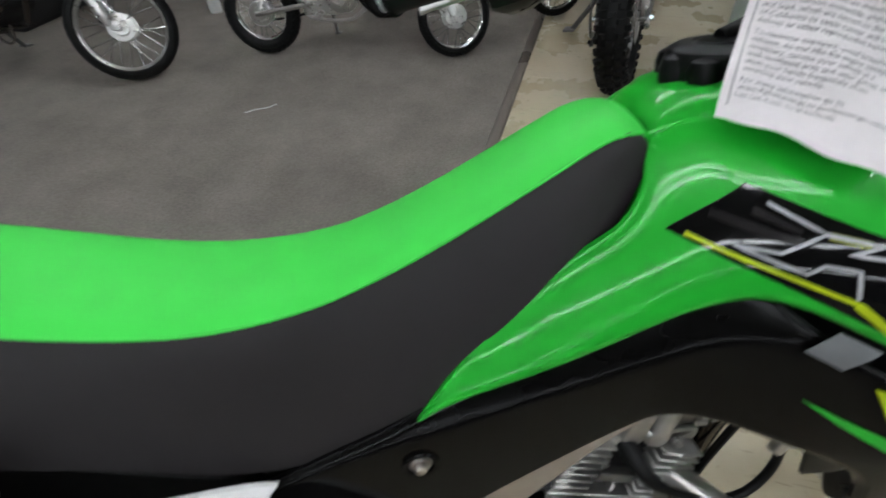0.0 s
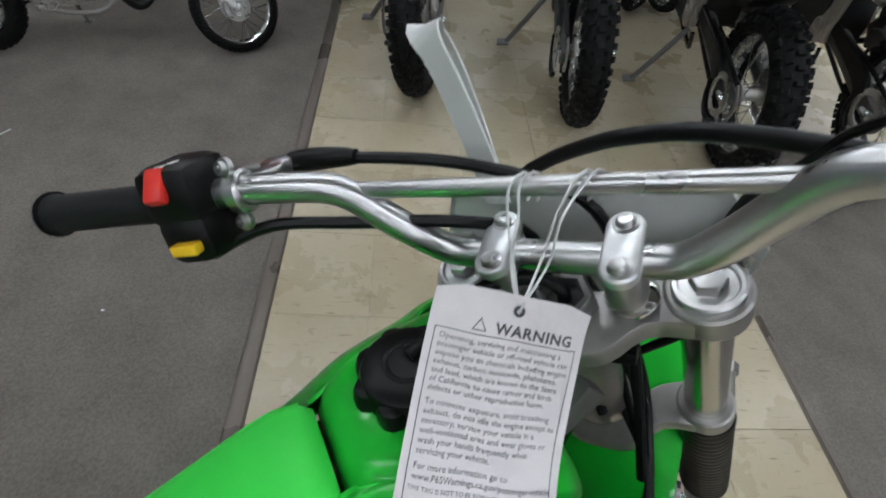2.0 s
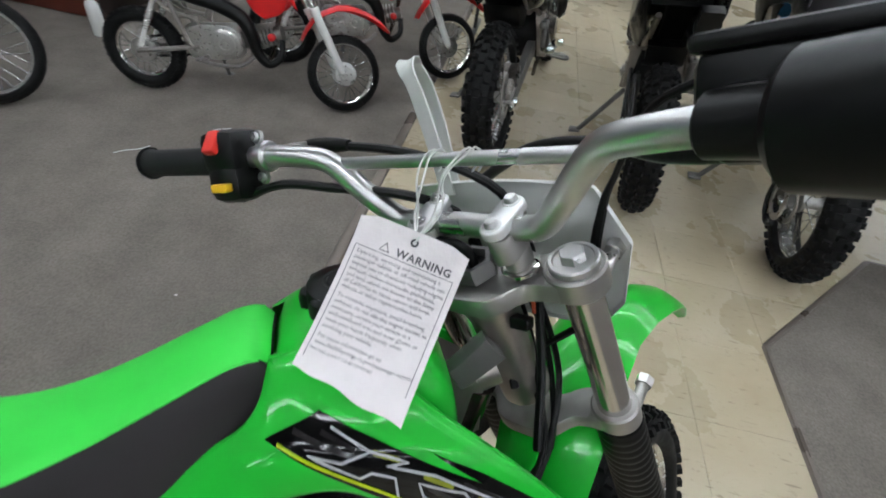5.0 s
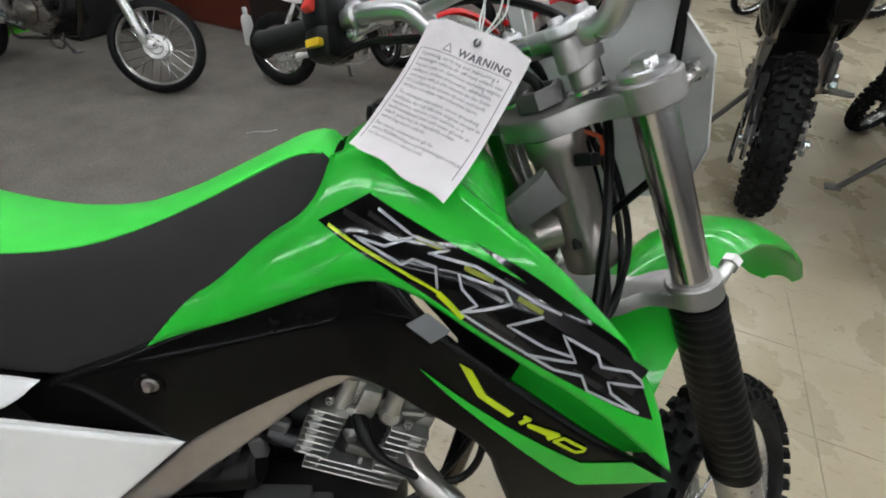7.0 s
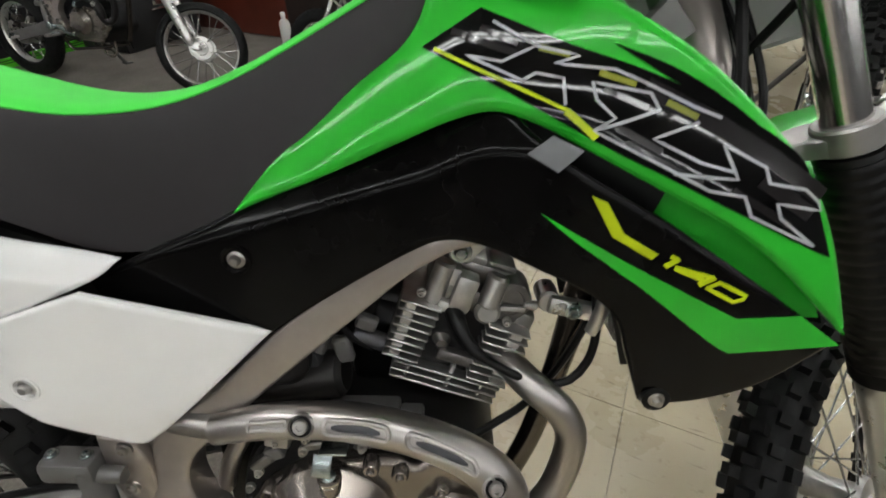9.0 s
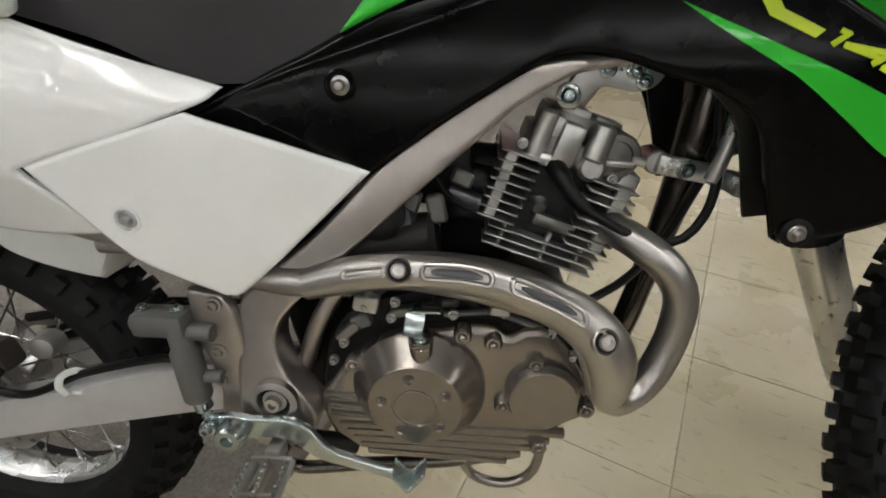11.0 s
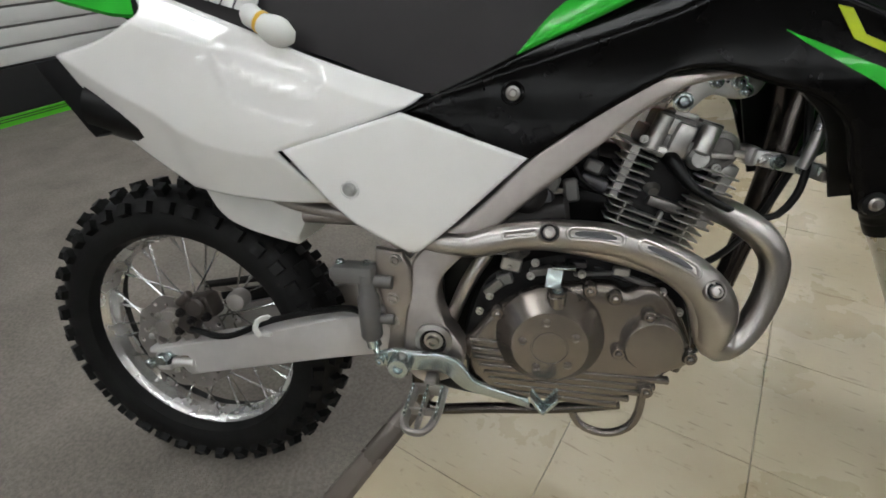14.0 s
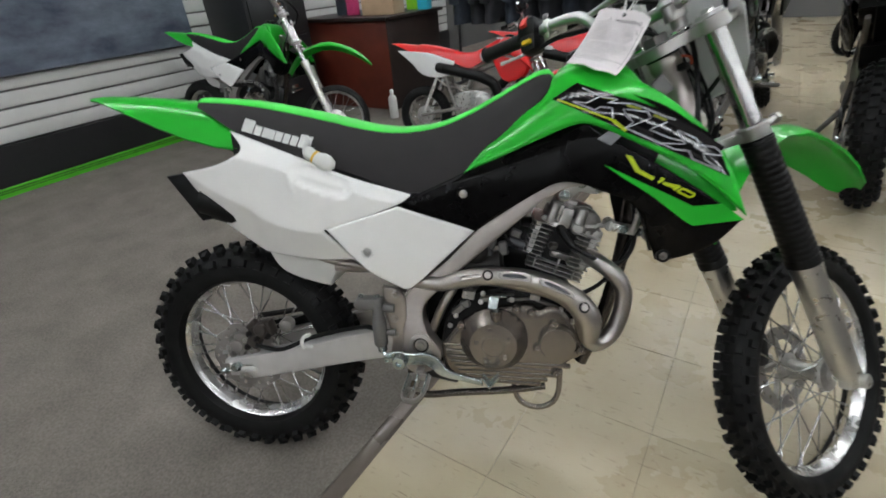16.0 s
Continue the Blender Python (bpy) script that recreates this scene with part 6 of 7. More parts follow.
    for x, hw, zt, dz in ((0.955, 0.050, 0.560, 0.012), (0.985, 0.062, 0.625, 0.020), (1.030, 0.070, 0.690, 0.026), (1.10, 0.070, 0.742, 0.030), (1.18, 0.066, 0.776, 0.032), (1.25, 0.069, 0.785, 0.034), (1.32, 0.069, 0.775, 0.034), (1.40, 0.064, 0.752, 0.032), (1.47, 0.055, 0.716, 0.026), (1.525, 0.042, 0.672, 0.018), (1.545, 0.025, 0.652, 0.010)):
        o, i = [], []
        for k in range(13):
            u = -1 + k / 6
            o.append((x, u * hw, zt - dz * abs(u) ** 2.6 ))
            i.append((x, u * (hw - 0.003), zt - 0.004 - dz * abs(u) ** 2.6 ))
        ff.append(o + i[::-1])
    P("front_fender", loft(ff), body, "high front fender", ST @ Matrix.Translation(AXIS * -pal.get("fender_drop", 0.0)), smooth=60)
    return bike, ST


# ---- the shop ----
X0, X1, Y0, Y1, H = -3.95, 9.0, -18.0, 9.0, 2.9
GZ = -0.014  # the floor


def g(x, y):
    """A place on the floor plan, scaled to fit the camera's view."""
    return -0.1 + (x + 0.1) * 1.015, -0.5 + (y + 0.5) * 1.015


def W(x, y, z=0.0):
    return Matrix.Translation((*g(x, y), z + GZ))


EDGE = g(-0.575, 0)[0]  # where the tile aisle meets the carpet


def struct(name, bm, mat, label="", smooth=0):
    return tagged(part(name, bm, mat, None, label, None, smooth), kind="structure")


struct("floor", box(((X0 + X1) / 2, (Y0 + Y1) / 2, GZ - 0.056), (X1 - X0, Y1 - Y0, 0.10)), GROUT, "underlay beneath the vinyl tiles")
struct("wall_west", box((X0 - 0.1, (Y0 + Y1) / 2, H / 2 - 0.05), (0.2, Y1 - Y0 + 0.4, H + 0.1)), WALL, "painted wall, darkened to keep reflections low")
struct("wall_east", box((X1 + 0.1, (Y0 + Y1) / 2, H / 2 - 0.05), (0.2, Y1 - Y0 + 0.4, H + 0.1)), WALL, "painted wall, darkened to keep reflections low")
struct("wall_north", box(((X0 + X1) / 2, Y1 + 0.1, H / 2 - 0.05), (X1 - X0, 0.2, H + 0.1)), WALL, "painted wall, darkened to keep reflections low")
struct("wall_south", box(((X0 + X1) / 2, Y0 - 0.1, H / 2 - 0.05), (X1 - X0, 0.2, H + 0.1)), WALL, "painted wall, darkened to keep reflections low")
ceil = bmesh.new()
for i in range(int((X1 - X0) / 0.61) + 1):
    for j in range(int((Y1 - Y0) / 1.22) + 1):
        b = box((X0 + 0.305 + 0.61 * i, Y0 + 0.61 + 1.22 * j, H + 0.03), (0.596, 1.206, 0.02))
        me = bpy.data.meshes.new("x")
        b.to_mesh(me)
        b.free()
        ceil.from_mesh(me)
        bpy.data.meshes.remove(me)
struct("ceiling", join(ceil, box(((X0 + X1) / 2, (Y0 + Y1) / 2, H + 0.10), (X1 - X0 + 0.4, Y1 - Y0 + 0.4, 0.10))), CEIL, "unseen suspended ceiling of panels, greyed for contrast")

# carpets lie a little higher than the tiles
carp = box(((X0 + EDGE - 0.045) / 2, (Y0 + Y1) / 2, GZ), (EDGE - 0.045 - X0, Y1 - Y0, 0.010))
struct("carpet_west", carp, CARPET, "worn grey-brown loop carpet")


def flat_slab(outline, z0, z1):
    bm = bmesh.new()
    a = [bm.verts.new((x, y, z1)) for x, y in outline]
    b = [bm.verts.new((x, y, z0)) for x, y in outline]
    bm.faces.new(a)
    bm.faces.new(b[::-1])
    n = len(a)
    for k in range(n):
        bm.faces.new((a[k], b[k], b[(k + 1) % n], a[(k + 1) % n]))
    bmesh.ops.recalc_face_normals(bm, faces=bm.faces)
    return bm


EX, EY, EX2, EY2 = *g(0.918, 0.962), *g(1.55, 1.606)
EAST = [(EX + 0.006, Y0), (EX + 0.006, EY + 0.003), (EX2 + 0.005, EY2 - 0.006), (X1, EY2 - 0.006), (X1, Y0)]
struct("carpet_east", flat_slab(EAST, GZ - 0.004, GZ + 0.005), CARPET, "grey-brown carpet with a cut corner")


def strip(a, b, w, h):
    a, b = Vector(a), Vector(b)
    d = (b - a).to_2d().normalized()
    n = Vector((-d.y, d.x))
    prof = [(-w / 2, 0.0), (-w / 2 + 0.006, h * 0.75), (-w / 4, h), (0.0, h * 1.02), (w / 4, h), (w / 2 - 0.006, h * 0.7), (w / 2, 0.0)]
    return loft([[(p.x + n.x * u, p.y + n.y * u, p.z + v) for u, v in prof] for p in (a, b)], closed=True)


struct("trim_west", strip((EDGE - 0.024, Y0, GZ), (EDGE - 0.024, Y1, GZ), 0.050, 0.011), TRIM, "dull metal carpet edge strip", 30)
struct("trim_east", join(strip((EX, Y0, GZ), (EX, EY, GZ), 0.024, 0.009), strip((EX, EY, GZ + 0.0005), (EX2, EY2, GZ + 0.0005), 0.024, 0.009), strip((EX2, EY2, GZ), (X1, EY2, GZ), 0.024, 0.009)), TRIM, "dull metal carpet edge strip", 30)

# ceiling lights: long rows of open fittings with two bare tubes each
fix = None
# the unseen row at -0.9 is added to brighten the bike from above
for y in (-14.5, -9.0, -3.2, -0.9, 1.6, 4.0, 6.4):
    for i in range(9):
        x = -3.22 + 1.34 * i
        if fix is None:
            fix = thing("ceiling_light", Matrix.Translation((x, y, H)), "white fluorescent ceiling fitting with two bare tubes", "ceiling light", "ceiling lights")
            part("reflector", loft([[(u, -0.150, -0.012), (u, -0.060, 0.012), (u, 0.060, 0.012), (u, 0.150, -0.012), (u, 0.150, -0.008), (u, 0.060, 0.018), (u, -0.060, 0.018), (u, -0.150, -0.008)] for u in (-0.62, 0.62)]), WHITE_DULL, fix, smooth=0)
            for u in (-0.075, 0.075):
                part("lamp_tube", lathe([(0, -0.60), (0.017, -0.60), (0.017, 0.60), (0, 0.60)], (0, u, -0.030), (1, 0, 0), 8), LAMP, fix)
            for u in (-0.608, 0.608):
                part("lamp_holder", box((u, 0, -0.024), (0.016, 0.20, 0.040), 0.003), WHITE_DULL, fix)
        else:
            copy_thing(fix, Matrix.Translation((x, y, H)))

# west wall: plinth bands, slats, printed graphic
struct("plinth", box((X0 + 0.025, 0.9, 0.172), (0.05, 9.0, 0.246), 0.003), BAND_BLACK, "black plinth band below the slatwall")
gb = struct("plinth_band", box((X0 + 0.030, 0.9, 0.017), (0.060, 9.0, 0.062), 0.003), BAND_GREEN, "bright green band with thin black lines")
for z in (0.020, 0.034):
    part("band_line", box((X0 + 0.0605, 0.9, z), (0.003, 9.0, 0.005)), BAND_BLACK, gb, smooth=0)
for k, w in enumerate((0.07, 0.05, 0.08, 0.05, 0.045, 0.05, 0.055, 0.02)):
    part("plinth_mark", box((X0 + 0.051, 1.02 + 0.066 * k + (0.01 if k > 2 else 0), 0.155), (0.004, w * 0.8, 0.060 if k in (0, 6, 7) else 0.044), 0.001), WHITE_DULL, bpy.data.objects["plinth"], "white printed shape")
slatwall = struct("slatwall", box((X0 + 0.008, 0.9, 1.55), (0.016, 9.0, 2.5)), SHADOW_GAP, "pale slatwall with dark grooves")
s0 = None
for k in range(25):
    z = 0.302 + 0.1 * k
    if z > 2.7:
        break
    if s0 is None:
        s0 = part("slat", box((X0 + 0.022, 0.9, z + 0.045), (0.014, 9.0, 0.086), 0.004), SLAT, slatwall)
    else:
        share(s0, Matrix.Translation((0, 0, 0.1 * k)))
gr = thing("wall_graphic", Matrix(), "large printed grey-blue cloudy picture on the slatwall", "poster")
part("print", box((X0 + 0.042, -0.75, 1.42), (0.012, 4.55, 1.48), 0.002), GRAPHIC, gr, smooth=0)
part("lower_rail", box((X0 + 0.050, -0.75, 0.678), (0.014, 4.55, 0.012), 0.002), GUNMETAL, gr)

# black filing cabinet
fc = thing("filing_cabinet", W(-3.62, 1.98), "tall black metal filing cabinet with chrome handles", "cabinet")
part("body", box((0, 0, 0.67), (0.50, 0.62, 1.32), 0.006), BAND_BLACK, fc)
for k in range(4):
    z = 0.19 + 0.325 * k
    dr = part("drawer", box((0.256, 0, z), (0.018, 0.56, 0.305), 0.004), BAND_BLACK, fc)
    part("handle", join(box((0.275, 0, z + 0.05), (0.018, 0.13, 0.014), 0.004), box((0.268, 0, z + 0.085), (0.006, 0.07, 0.03), 0.002)), CHROME, dr)

# desk and what stands on it
dk = thing("desk", W(-3.1, 2.78), "red-brown laminate desk with a dark top", "desk")
part("front_panel", box((0, -0.38, 0.375), (0.98, 0.022, 0.72), 0.002), WOOD, dk)
part("side_panel", box((0.49, 0, 0.375), (0.022, 0.78, 0.72), 0.002), WOOD_DARK, dk)
part("side_panel", box((-0.49, 0, 0.375), (0.022, 0.78, 0.72), 0.002), WOOD_DARK, dk)
part("desktop", box((0, 0, 0.752), (1.06, 0.86, 0.030), 0.004), WOOD_DARK, dk)
bt = thing("bottle", W(-2.50, 2.22, 0.005), "white plastic spray bottle standing on the carpet", "bottle")
part("body", lathe([(0, 0), (0.034, 0), (0.036, 0.01), (0.036, 0.15), (0.030, 0.175), (0.014, 0.19), (0.014, 0.20), (0, 0.20)], (0, 0, 0), (0, 0, 1), 20), WHITE_DULL, bt)
part("cap", lathe([(0.016, 0.198), (0.016, 0.225), (0.012, 0.23), (0, 0.23)], (0, 0, 0), (0, 0, 1), 16), WHITE_DULL, bt)


def carton(c, s, mat, label, cat, rz=0.0):
    t = thing("carton" if cat == "box" else "package", W(*c) @ Matrix.Rotation(rz, 4, "Z"), label, cat)
    part("body", box((0, 0, s[2] / 2), s, 0.006), mat, t)
    part("flap", box((0, s[1] * 0.26, s[2] + 0.003), (s[0] * 0.98, s[1] * 0.46, 0.005), 0.001), mat, t)
    return t


carton((-2.80, 2.62, 0.767), (0.30, 0.22, 0.14), CARTON, "open brown cardboard carton on the desk", "box", 0.2)
carton((-3.12, 2.60, 0.767), (0.10, 0.07, 0.16), PINK, "small pink package on the desk", "package", -0.2)
carton((-3.28, 2.66, 0.767), (0.12, 0.08, 0.18), CLOTH_BLUE, "dark blue package on the desk", "package", 0.3)
carton((-2.55 - 0.05, 2.95, 0.767), (0.10, 0.09, 0.13), CYAN, "small cyan package on the desk", "package", 0.1)
carton((-2.72, 3.0, 0.767), (0.16, 0.10, 0.18), LIME, "lime-green package on the desk", "package", 0.0)

# rail of dark riding jackets behind the small bikes
rail = thing("clothes_rail", W(-1.55, 3.55), "black metal clothes rail", "clothes rail")
part("bar", rod_between((-1.1, 0, 1.45), (1.1, 0, 1.45), 0.014), GUNMETAL, rail)
for s in (-1, 1):
    part("leg", join(rod_between((s * 1.08, 0, 0.02), (s * 1.08, 0, 1.45), 0.014), box((s * 1.08, 0, 0.02), (0.04, 0.5, 0.03), 0.006)), GUNMETAL, rail)


def jacket(M, mat, label, seed):
    rng = random.Random(seed)
    t = thing("jacket", M, label, "jacket", "hanging jackets")
    rings = []
    for k in range(15):
        u = k / 14
        w = lerp(u, [0, 0.08, 0.2, 0.6, 1], [0.05, 0.20, 0.25, 0.23, 0.26]) * rng.uniform(0.96, 1.04)
        dp = lerp(u, [0, 0.1, 0.5, 1], [0.05, 0.09, 0.10, 0.085])
        ph = rng.uniform(0, 6)
        rings.append([(dp * math.sin(a) * (1 + 0.22 * math.sin(5 * a + ph)), w * math.cos(a), -0.06 - 0.78 * u) for a in [2 * math.pi * j / 26 for j in range(26)]])
    part("body", loft(rings), mat, t, smooth=70)
    for s in (-1, 1):
        part("sleeve", tube([(0, s * 0.19, -0.12), (0.015, s * 0.27, -0.30), (0.02, s * 0.29, -0.50), (0.0, s * 0.28, -0.66)], [0.06, 0.066, 0.058, 0.045], 12), mat, t)
    part("hanger", tube([(0, 0, -0.05), (0, 0, 0.0), (0, 0.02, 0.02), (0, 0.0, 0.03)], 0.003, 6), GUNMETAL, t)
    return t


for k in range(12):
    jacket(W(-2.5 + 0.175 * k, 3.55, 1.435) @ Matrix.Rotation(0.12 * math.sin(k * 2.3), 4, "Z"), CLOTH if k % 3 else CLOTH_BLUE, "dark riding jacket hanging on the rail", k)


# ---- the bikes ----
LEAN = 14.3
ROOT = Matrix.Translation((-0.8706, -0.4864, 0.0037)) @ Matrix.Rotation(radians(24), 4, "Z") @ Matrix.Rotation(radians(-LEAN), 4, "X")
KLX = dict(body=GREEN, side=BLACK, plate=WHITE, seat=SEAT_BLACK, seat_top=SEAT_GREEN, flap=WHITE_DULL, boot=BLACK_MATT, rim=RIM)


def contact_radius(M, steer, c, rs):
    """The tyre's radius that makes it just touch the floor."""
    ST = Matrix.Translation(HEAD) @ Matrix.Rotation(radians(steer), 4, AXIS) @ Matrix.Translation(-HEAD)
    T = M @ ST if steer is not None else M
    z = (T @ Vector(c)).z - GZ - 0.003
    n = (T.to_3x3() @ Vector((0, 1, 0))).normalized()
    s = T.to_scale().x
    return (z / s - rs) / math.sqrt(1 - n.z ** 2) + rs


STEER = 40
bike, ST = build_bike("dirt_bike", "green, white and black off-road motorcycle leaning on its side stand", ROOT, STEER, KLX, True,
                      R_rear=contact_radius(ROOT, 0, (0.013, 0, 0.2615), 0.045), R_front=0.282)


def dress(bike):
    """Printed marks of the main bike's right side."""
    sh = [o for o in bike.children if o.name.startswith("tank_shroud")][0]
    sc = [o for o in bike.children if o.name.startswith("side_cover") and not o.name.startswith("side_cover_return")][0]
    part("dark_decal", panel([(0.718, 0.831, True), (0.761, 0.857, True), (0.818, 0.834), (0.865, 0.818), (0.918, 0.795), (0.962, 0.769), (0.975, 0.751, True), (0.999, 0.699, True), (0.980, 0.707), (0.933, 0.729), (0.883, 0.752), (0.837, 0.773), (0.78, 0.802)], y_shroud, 0.0008, 0.009, 0, 0, -1, out=0.0012, step=0.007, even=True), DECAL_BLACK, sh, "black printed panel with angular silver outlines")
    for pts, w in (([(0.866, 0.808), (0.912, 0.785), (0.949, 0.764), (0.983, 0.741)], 0.012), ([(0.740, 0.842), (0.769, 0.832), (0.786, 0.827)], 0.005), ([(0.761, 0.844), (0.786, 0.833)], 0.004), ([(0.841, 0.806), (0.868, 0.795)], 0.004),
                   ([(0.851, 0.782), (0.879, 0.768)], 0.005), ([(0.857, 0.772), (0.906, 0.748)], 0.005), ([(0.942, 0.752), (0.978, 0.729)], 0.010), ([(0.925, 0.745), (0.965, 0.722)], 0.005)):
        part("grey_flash", ribbon(pts, w, y_shroud, out=0.0018), DECAL_GREY, sh)
    # three angular outlined shapes
    zig = (
        [(0.769, 0.848), (0.798, 0.832), (0.775, 0.822), (0.750, 0.826), (0.789, 0.810), (0.798, 0.815), (0.816, 0.812), (0.818, 0.795)],
        [(0.798, 0.832), (0.826, 0.826), (0.810, 0.821), (0.847, 0.818), (0.866, 0.810), (0.896, 0.796), (0.912, 0.790)],
        [(0.837, 0.779), (0.849, 0.788), (0.837, 0.799), (0.834, 0.810), (0.869, 0.804), (0.875, 0.794), (0.837, 0.779), (0.882, 0.758), (0.911, 0.744), (0.933, 0.741), (0.939, 0.728), (0.984, 0.708)],
        [(0.984, 0.708), (0.958, 0.727), (0.954, 0.737), (0.984, 0.732), (0.981, 0.738), (0.971, 0.746), (0.947, 0.750), (0.943, 0.760), (0.915, 0.774), (0.927, 0.752), (0.888, 0.754)],
        [(0.899, 0.787), (0.873, 0.776), (0.903, 0.762), (0.923, 0.757)],
    )
    for z in zig:
        part("silver_outline", ribbon(z, 0.0020, y_shroud, out=0.0024), DECAL_SILVER, sh)
    part("yellow_line", ribbon([(0.727, 0.830), (0.773, 0.811), (0.8195, 0.7915)], 0.0026, y_shroud, out=0.0022), DECAL_YELLOW, sh)
    part("yellow_line", ribbon([(0.819, 0.791), (0.829, 0.783), (0.839, 0.774)], 0.0050, y_shroud, out=0.0022), DECAL_YELLOW, sh)
    for pts in ([(0.800, 0.831), (0.820, 0.8265)], [(0.838, 0.816), (0.860, 0.809)], [(0.879, 0.799), (0.898, 0.790)]):
        part("olive_line", ribbon(pts, 0.004, y_shroud, out=0.0020), DECAL_OLIVE, sh)
    part("dark_spear", panel([(0.846, 0.834, True), (0.886, 0.818), (0.925, 0.794), (0.944, 0.778, True), (0.908, 0.797), (0.872, 0.818)], y_shroud, 0.0008, 0.012, 0, 0, -1, out=0.0012), DECAL_BLACK, sh)
    part("green_stripe", panel([(0.807, 0.718, True), (0.830, 0.7012), (0.8657, 0.6785), (0.8851, 0.6655), (0.9356, 0.626), (0.952, 0.616, True), (1.029, 0.627, True), (0.990, 0.655, True), (0.947, 0.6505, True), (0.9005, 0.6735), (0.8638, 0.6905)], y_side, 0.0008, 0.008, 0, 0, -1, out=0.0014, step=0.008, even=True), GREEN, sc, "green stripe on the side cover")
    part("yellow_tick", panel([(0.8385, 0.736, True), (0.8490, 0.7325, True), (0.8617, 0.7110, True), (0.8853, 0.6985, True), (0.8811, 0.6938, True), (0.8548, 0.7075, True)], y_side, 0.0008, 0.008, 0, 0, -1, out=0.0016, step=0.008), DECAL_YELLOW, sc)
    part("grey_label", panel([(0.794, 0.762, True), (0.811, 0.775, True), (0.830, 0.767, True), (0.815, 0.751, True)], y_side, 0.0008, 0.008, 0, 0, -1, out=0.0060, step=0.008), LABEL_GREY, sc, "grey heat label")
    digits = (("1", (([(0.8904, 0.6898), (0.8985, 0.6968)], 0.0036), ([(0.8930, 0.6981), (0.8986, 0.6953)], 0.0030))),
              ("4", (([(0.8968, 0.6900), (0.9225, 0.6842)], 0.0032), ([(0.8972, 0.6892), (0.9182, 0.6811)], 0.0032), ([(0.9233, 0.6849), (0.9139, 0.6783)], 0.0040))),
              ("0", (([(0.9200, 0.6760), (0.9273, 0.6810), (0.9460, 0.6718), (0.9450, 0.6688), (0.9392, 0.6662), (0.9200, 0.6760), (0.9232, 0.6782)], 0.0030),)))
    for ch, strokes in digits:
        bm = join(*[ribbon(pts, w, y_side, out=0.0022 + 0.0002 * i) for i, (pts, w) in enumerate(strokes)])
        part("digit", bm, DECAL_YELLOW, sc, "yellow digit " + ch, smooth=0)


dress(bike)

# paper warning tag tied to the crossbar
tag = thing("warning_tag", ROOT, "white printed paper warning tag tied to the handlebar crossbar", "tag")
tl = Vector((0.8059, 0.0003, 0.9868))
ex = Vector((0.8615, -0.4401, -0.2532)).normalized()
up0 = Vector((0.4427, 0.4068, 0.7991)).normalized()
ey = (up0 - ex * up0.dot(ex)).normalized()
ez = ex.cross(ey).normalized()
TG = Matrix.Translation(tl) @ Matrix((ex, ey, ez)).transposed().to_4x4()
TW, TH = 0.096, 0.1365


def tag_bend(x, y):
    return 6 * max(0, y + 0.022) ** 2 + 0.004 * math.sin(x / TW * 3.1) + 0.055 * max(0, (-y / TH) - 0.35) ** 2 + 0.0012 * math.sin(x * 120 + y * 60)


tb = bmesh.new()
nx, ny = 18, 26
gv = {}
for i in range(nx + 1):
    for j in range(ny + 1):
        x, y = TW * i / nx, 0.001 - (TH + 0.001) * j / ny
        if j == 0:
            y = 0.001 - 0.0045 * max(0, abs(i / nx - 0.5) - 0.33) / 0.17
        if j == ny:
            y += 0.007 - 0.012 * i / nx - 0.0014 * math.sin(i * 0.7)
        for k in (0, 1):
            gv[i, j, k] = tb.verts.new((x, y, tag_bend(x, y) - 0.0004 * k))
for i in range(nx):
    for j in range(ny):
        tb.faces.new((gv[i, j, 0], gv[i + 1, j, 0], gv[i + 1, j + 1, 0], gv[i, j + 1, 0]))
        tb.faces.new((gv[i, j, 1], gv[i, j + 1, 1], gv[i + 1, j + 1, 1], gv[i + 1, j, 1]))
bmesh.ops.recalc_face_normals(tb, faces=tb.faces)
part("paper", tb, PAPER, tag, "", TG, smooth=60)


def printed(body, size, x, y, line=1.0, mat=INK, name="print", space=1.0, bold=0.0):
    bm = letters(body, size, Matrix(), 0.0, 0.0, space, line, bold=bold)
    for v in bm.verts:
        v.co = Vector((x + v.co.x, y + v.co.y, 0.0))
        v.co.z = tag_bend(v.co.x, v.co.y) + 0.0005
    part(name, bm, mat, tag, "", TG, smooth=0)


printed("WARNING", 0.0092, 0.0388, -0.0240, name="heading", space=1.12, bold=0.00028)
tri = bmesh.new()
tv = [tri.verts.new((a, b, tag_bend(a, b) + 0.0005)) for a, b in ((0.0245, -0.0240), (0.0335, -0.0240), (0.0290, -0.0160), (0.0257, -0.0233), (0.0323, -0.0233), (0.0290, -0.0175))]
for a, b in ((0, 1), (1, 2), (2, 0)):
    tri.faces.new((tv[a], tv[b], tv[b + 3], tv[a + 3]))
part("warning_triangle", tri, INK, tag, "", TG, smooth=0)
BODY = ["Operating, servicing and maintaining a", "passenger vehicle or off-road vehicle can", "expose you to chemicals including engine", "exhaust, carbon monoxide, phthalates,", "and lead, which are known to the State", "of California to cause cancer and birth", "defects or other reproductive harm.", "",
        "To minimize exposure, avoid breathing", "exhaust, do not idle the engine except as", "necessary, service your vehicle in a", "well-ventilated area and wear gloves or", "wash your ha" + "nds frequently when", "servicing your vehicle.", "", "For more information go to"]
yy = -0.0322
for ln in BODY:
    if ln:
        printed(ln, 0.00485, 0.0075, yy)
    yy -= 0.0052 if ln else 0.0026
printed("www.P65Warnings.ca.gov/passenger-vehicle", 0.00465, 0.0075, yy)
printed("THIS TAG IS NOT TO BE REMOVED", 0.0034, 0.0060, yy - 0.0052)
# thin frame round the text
fr = bmesh.new()
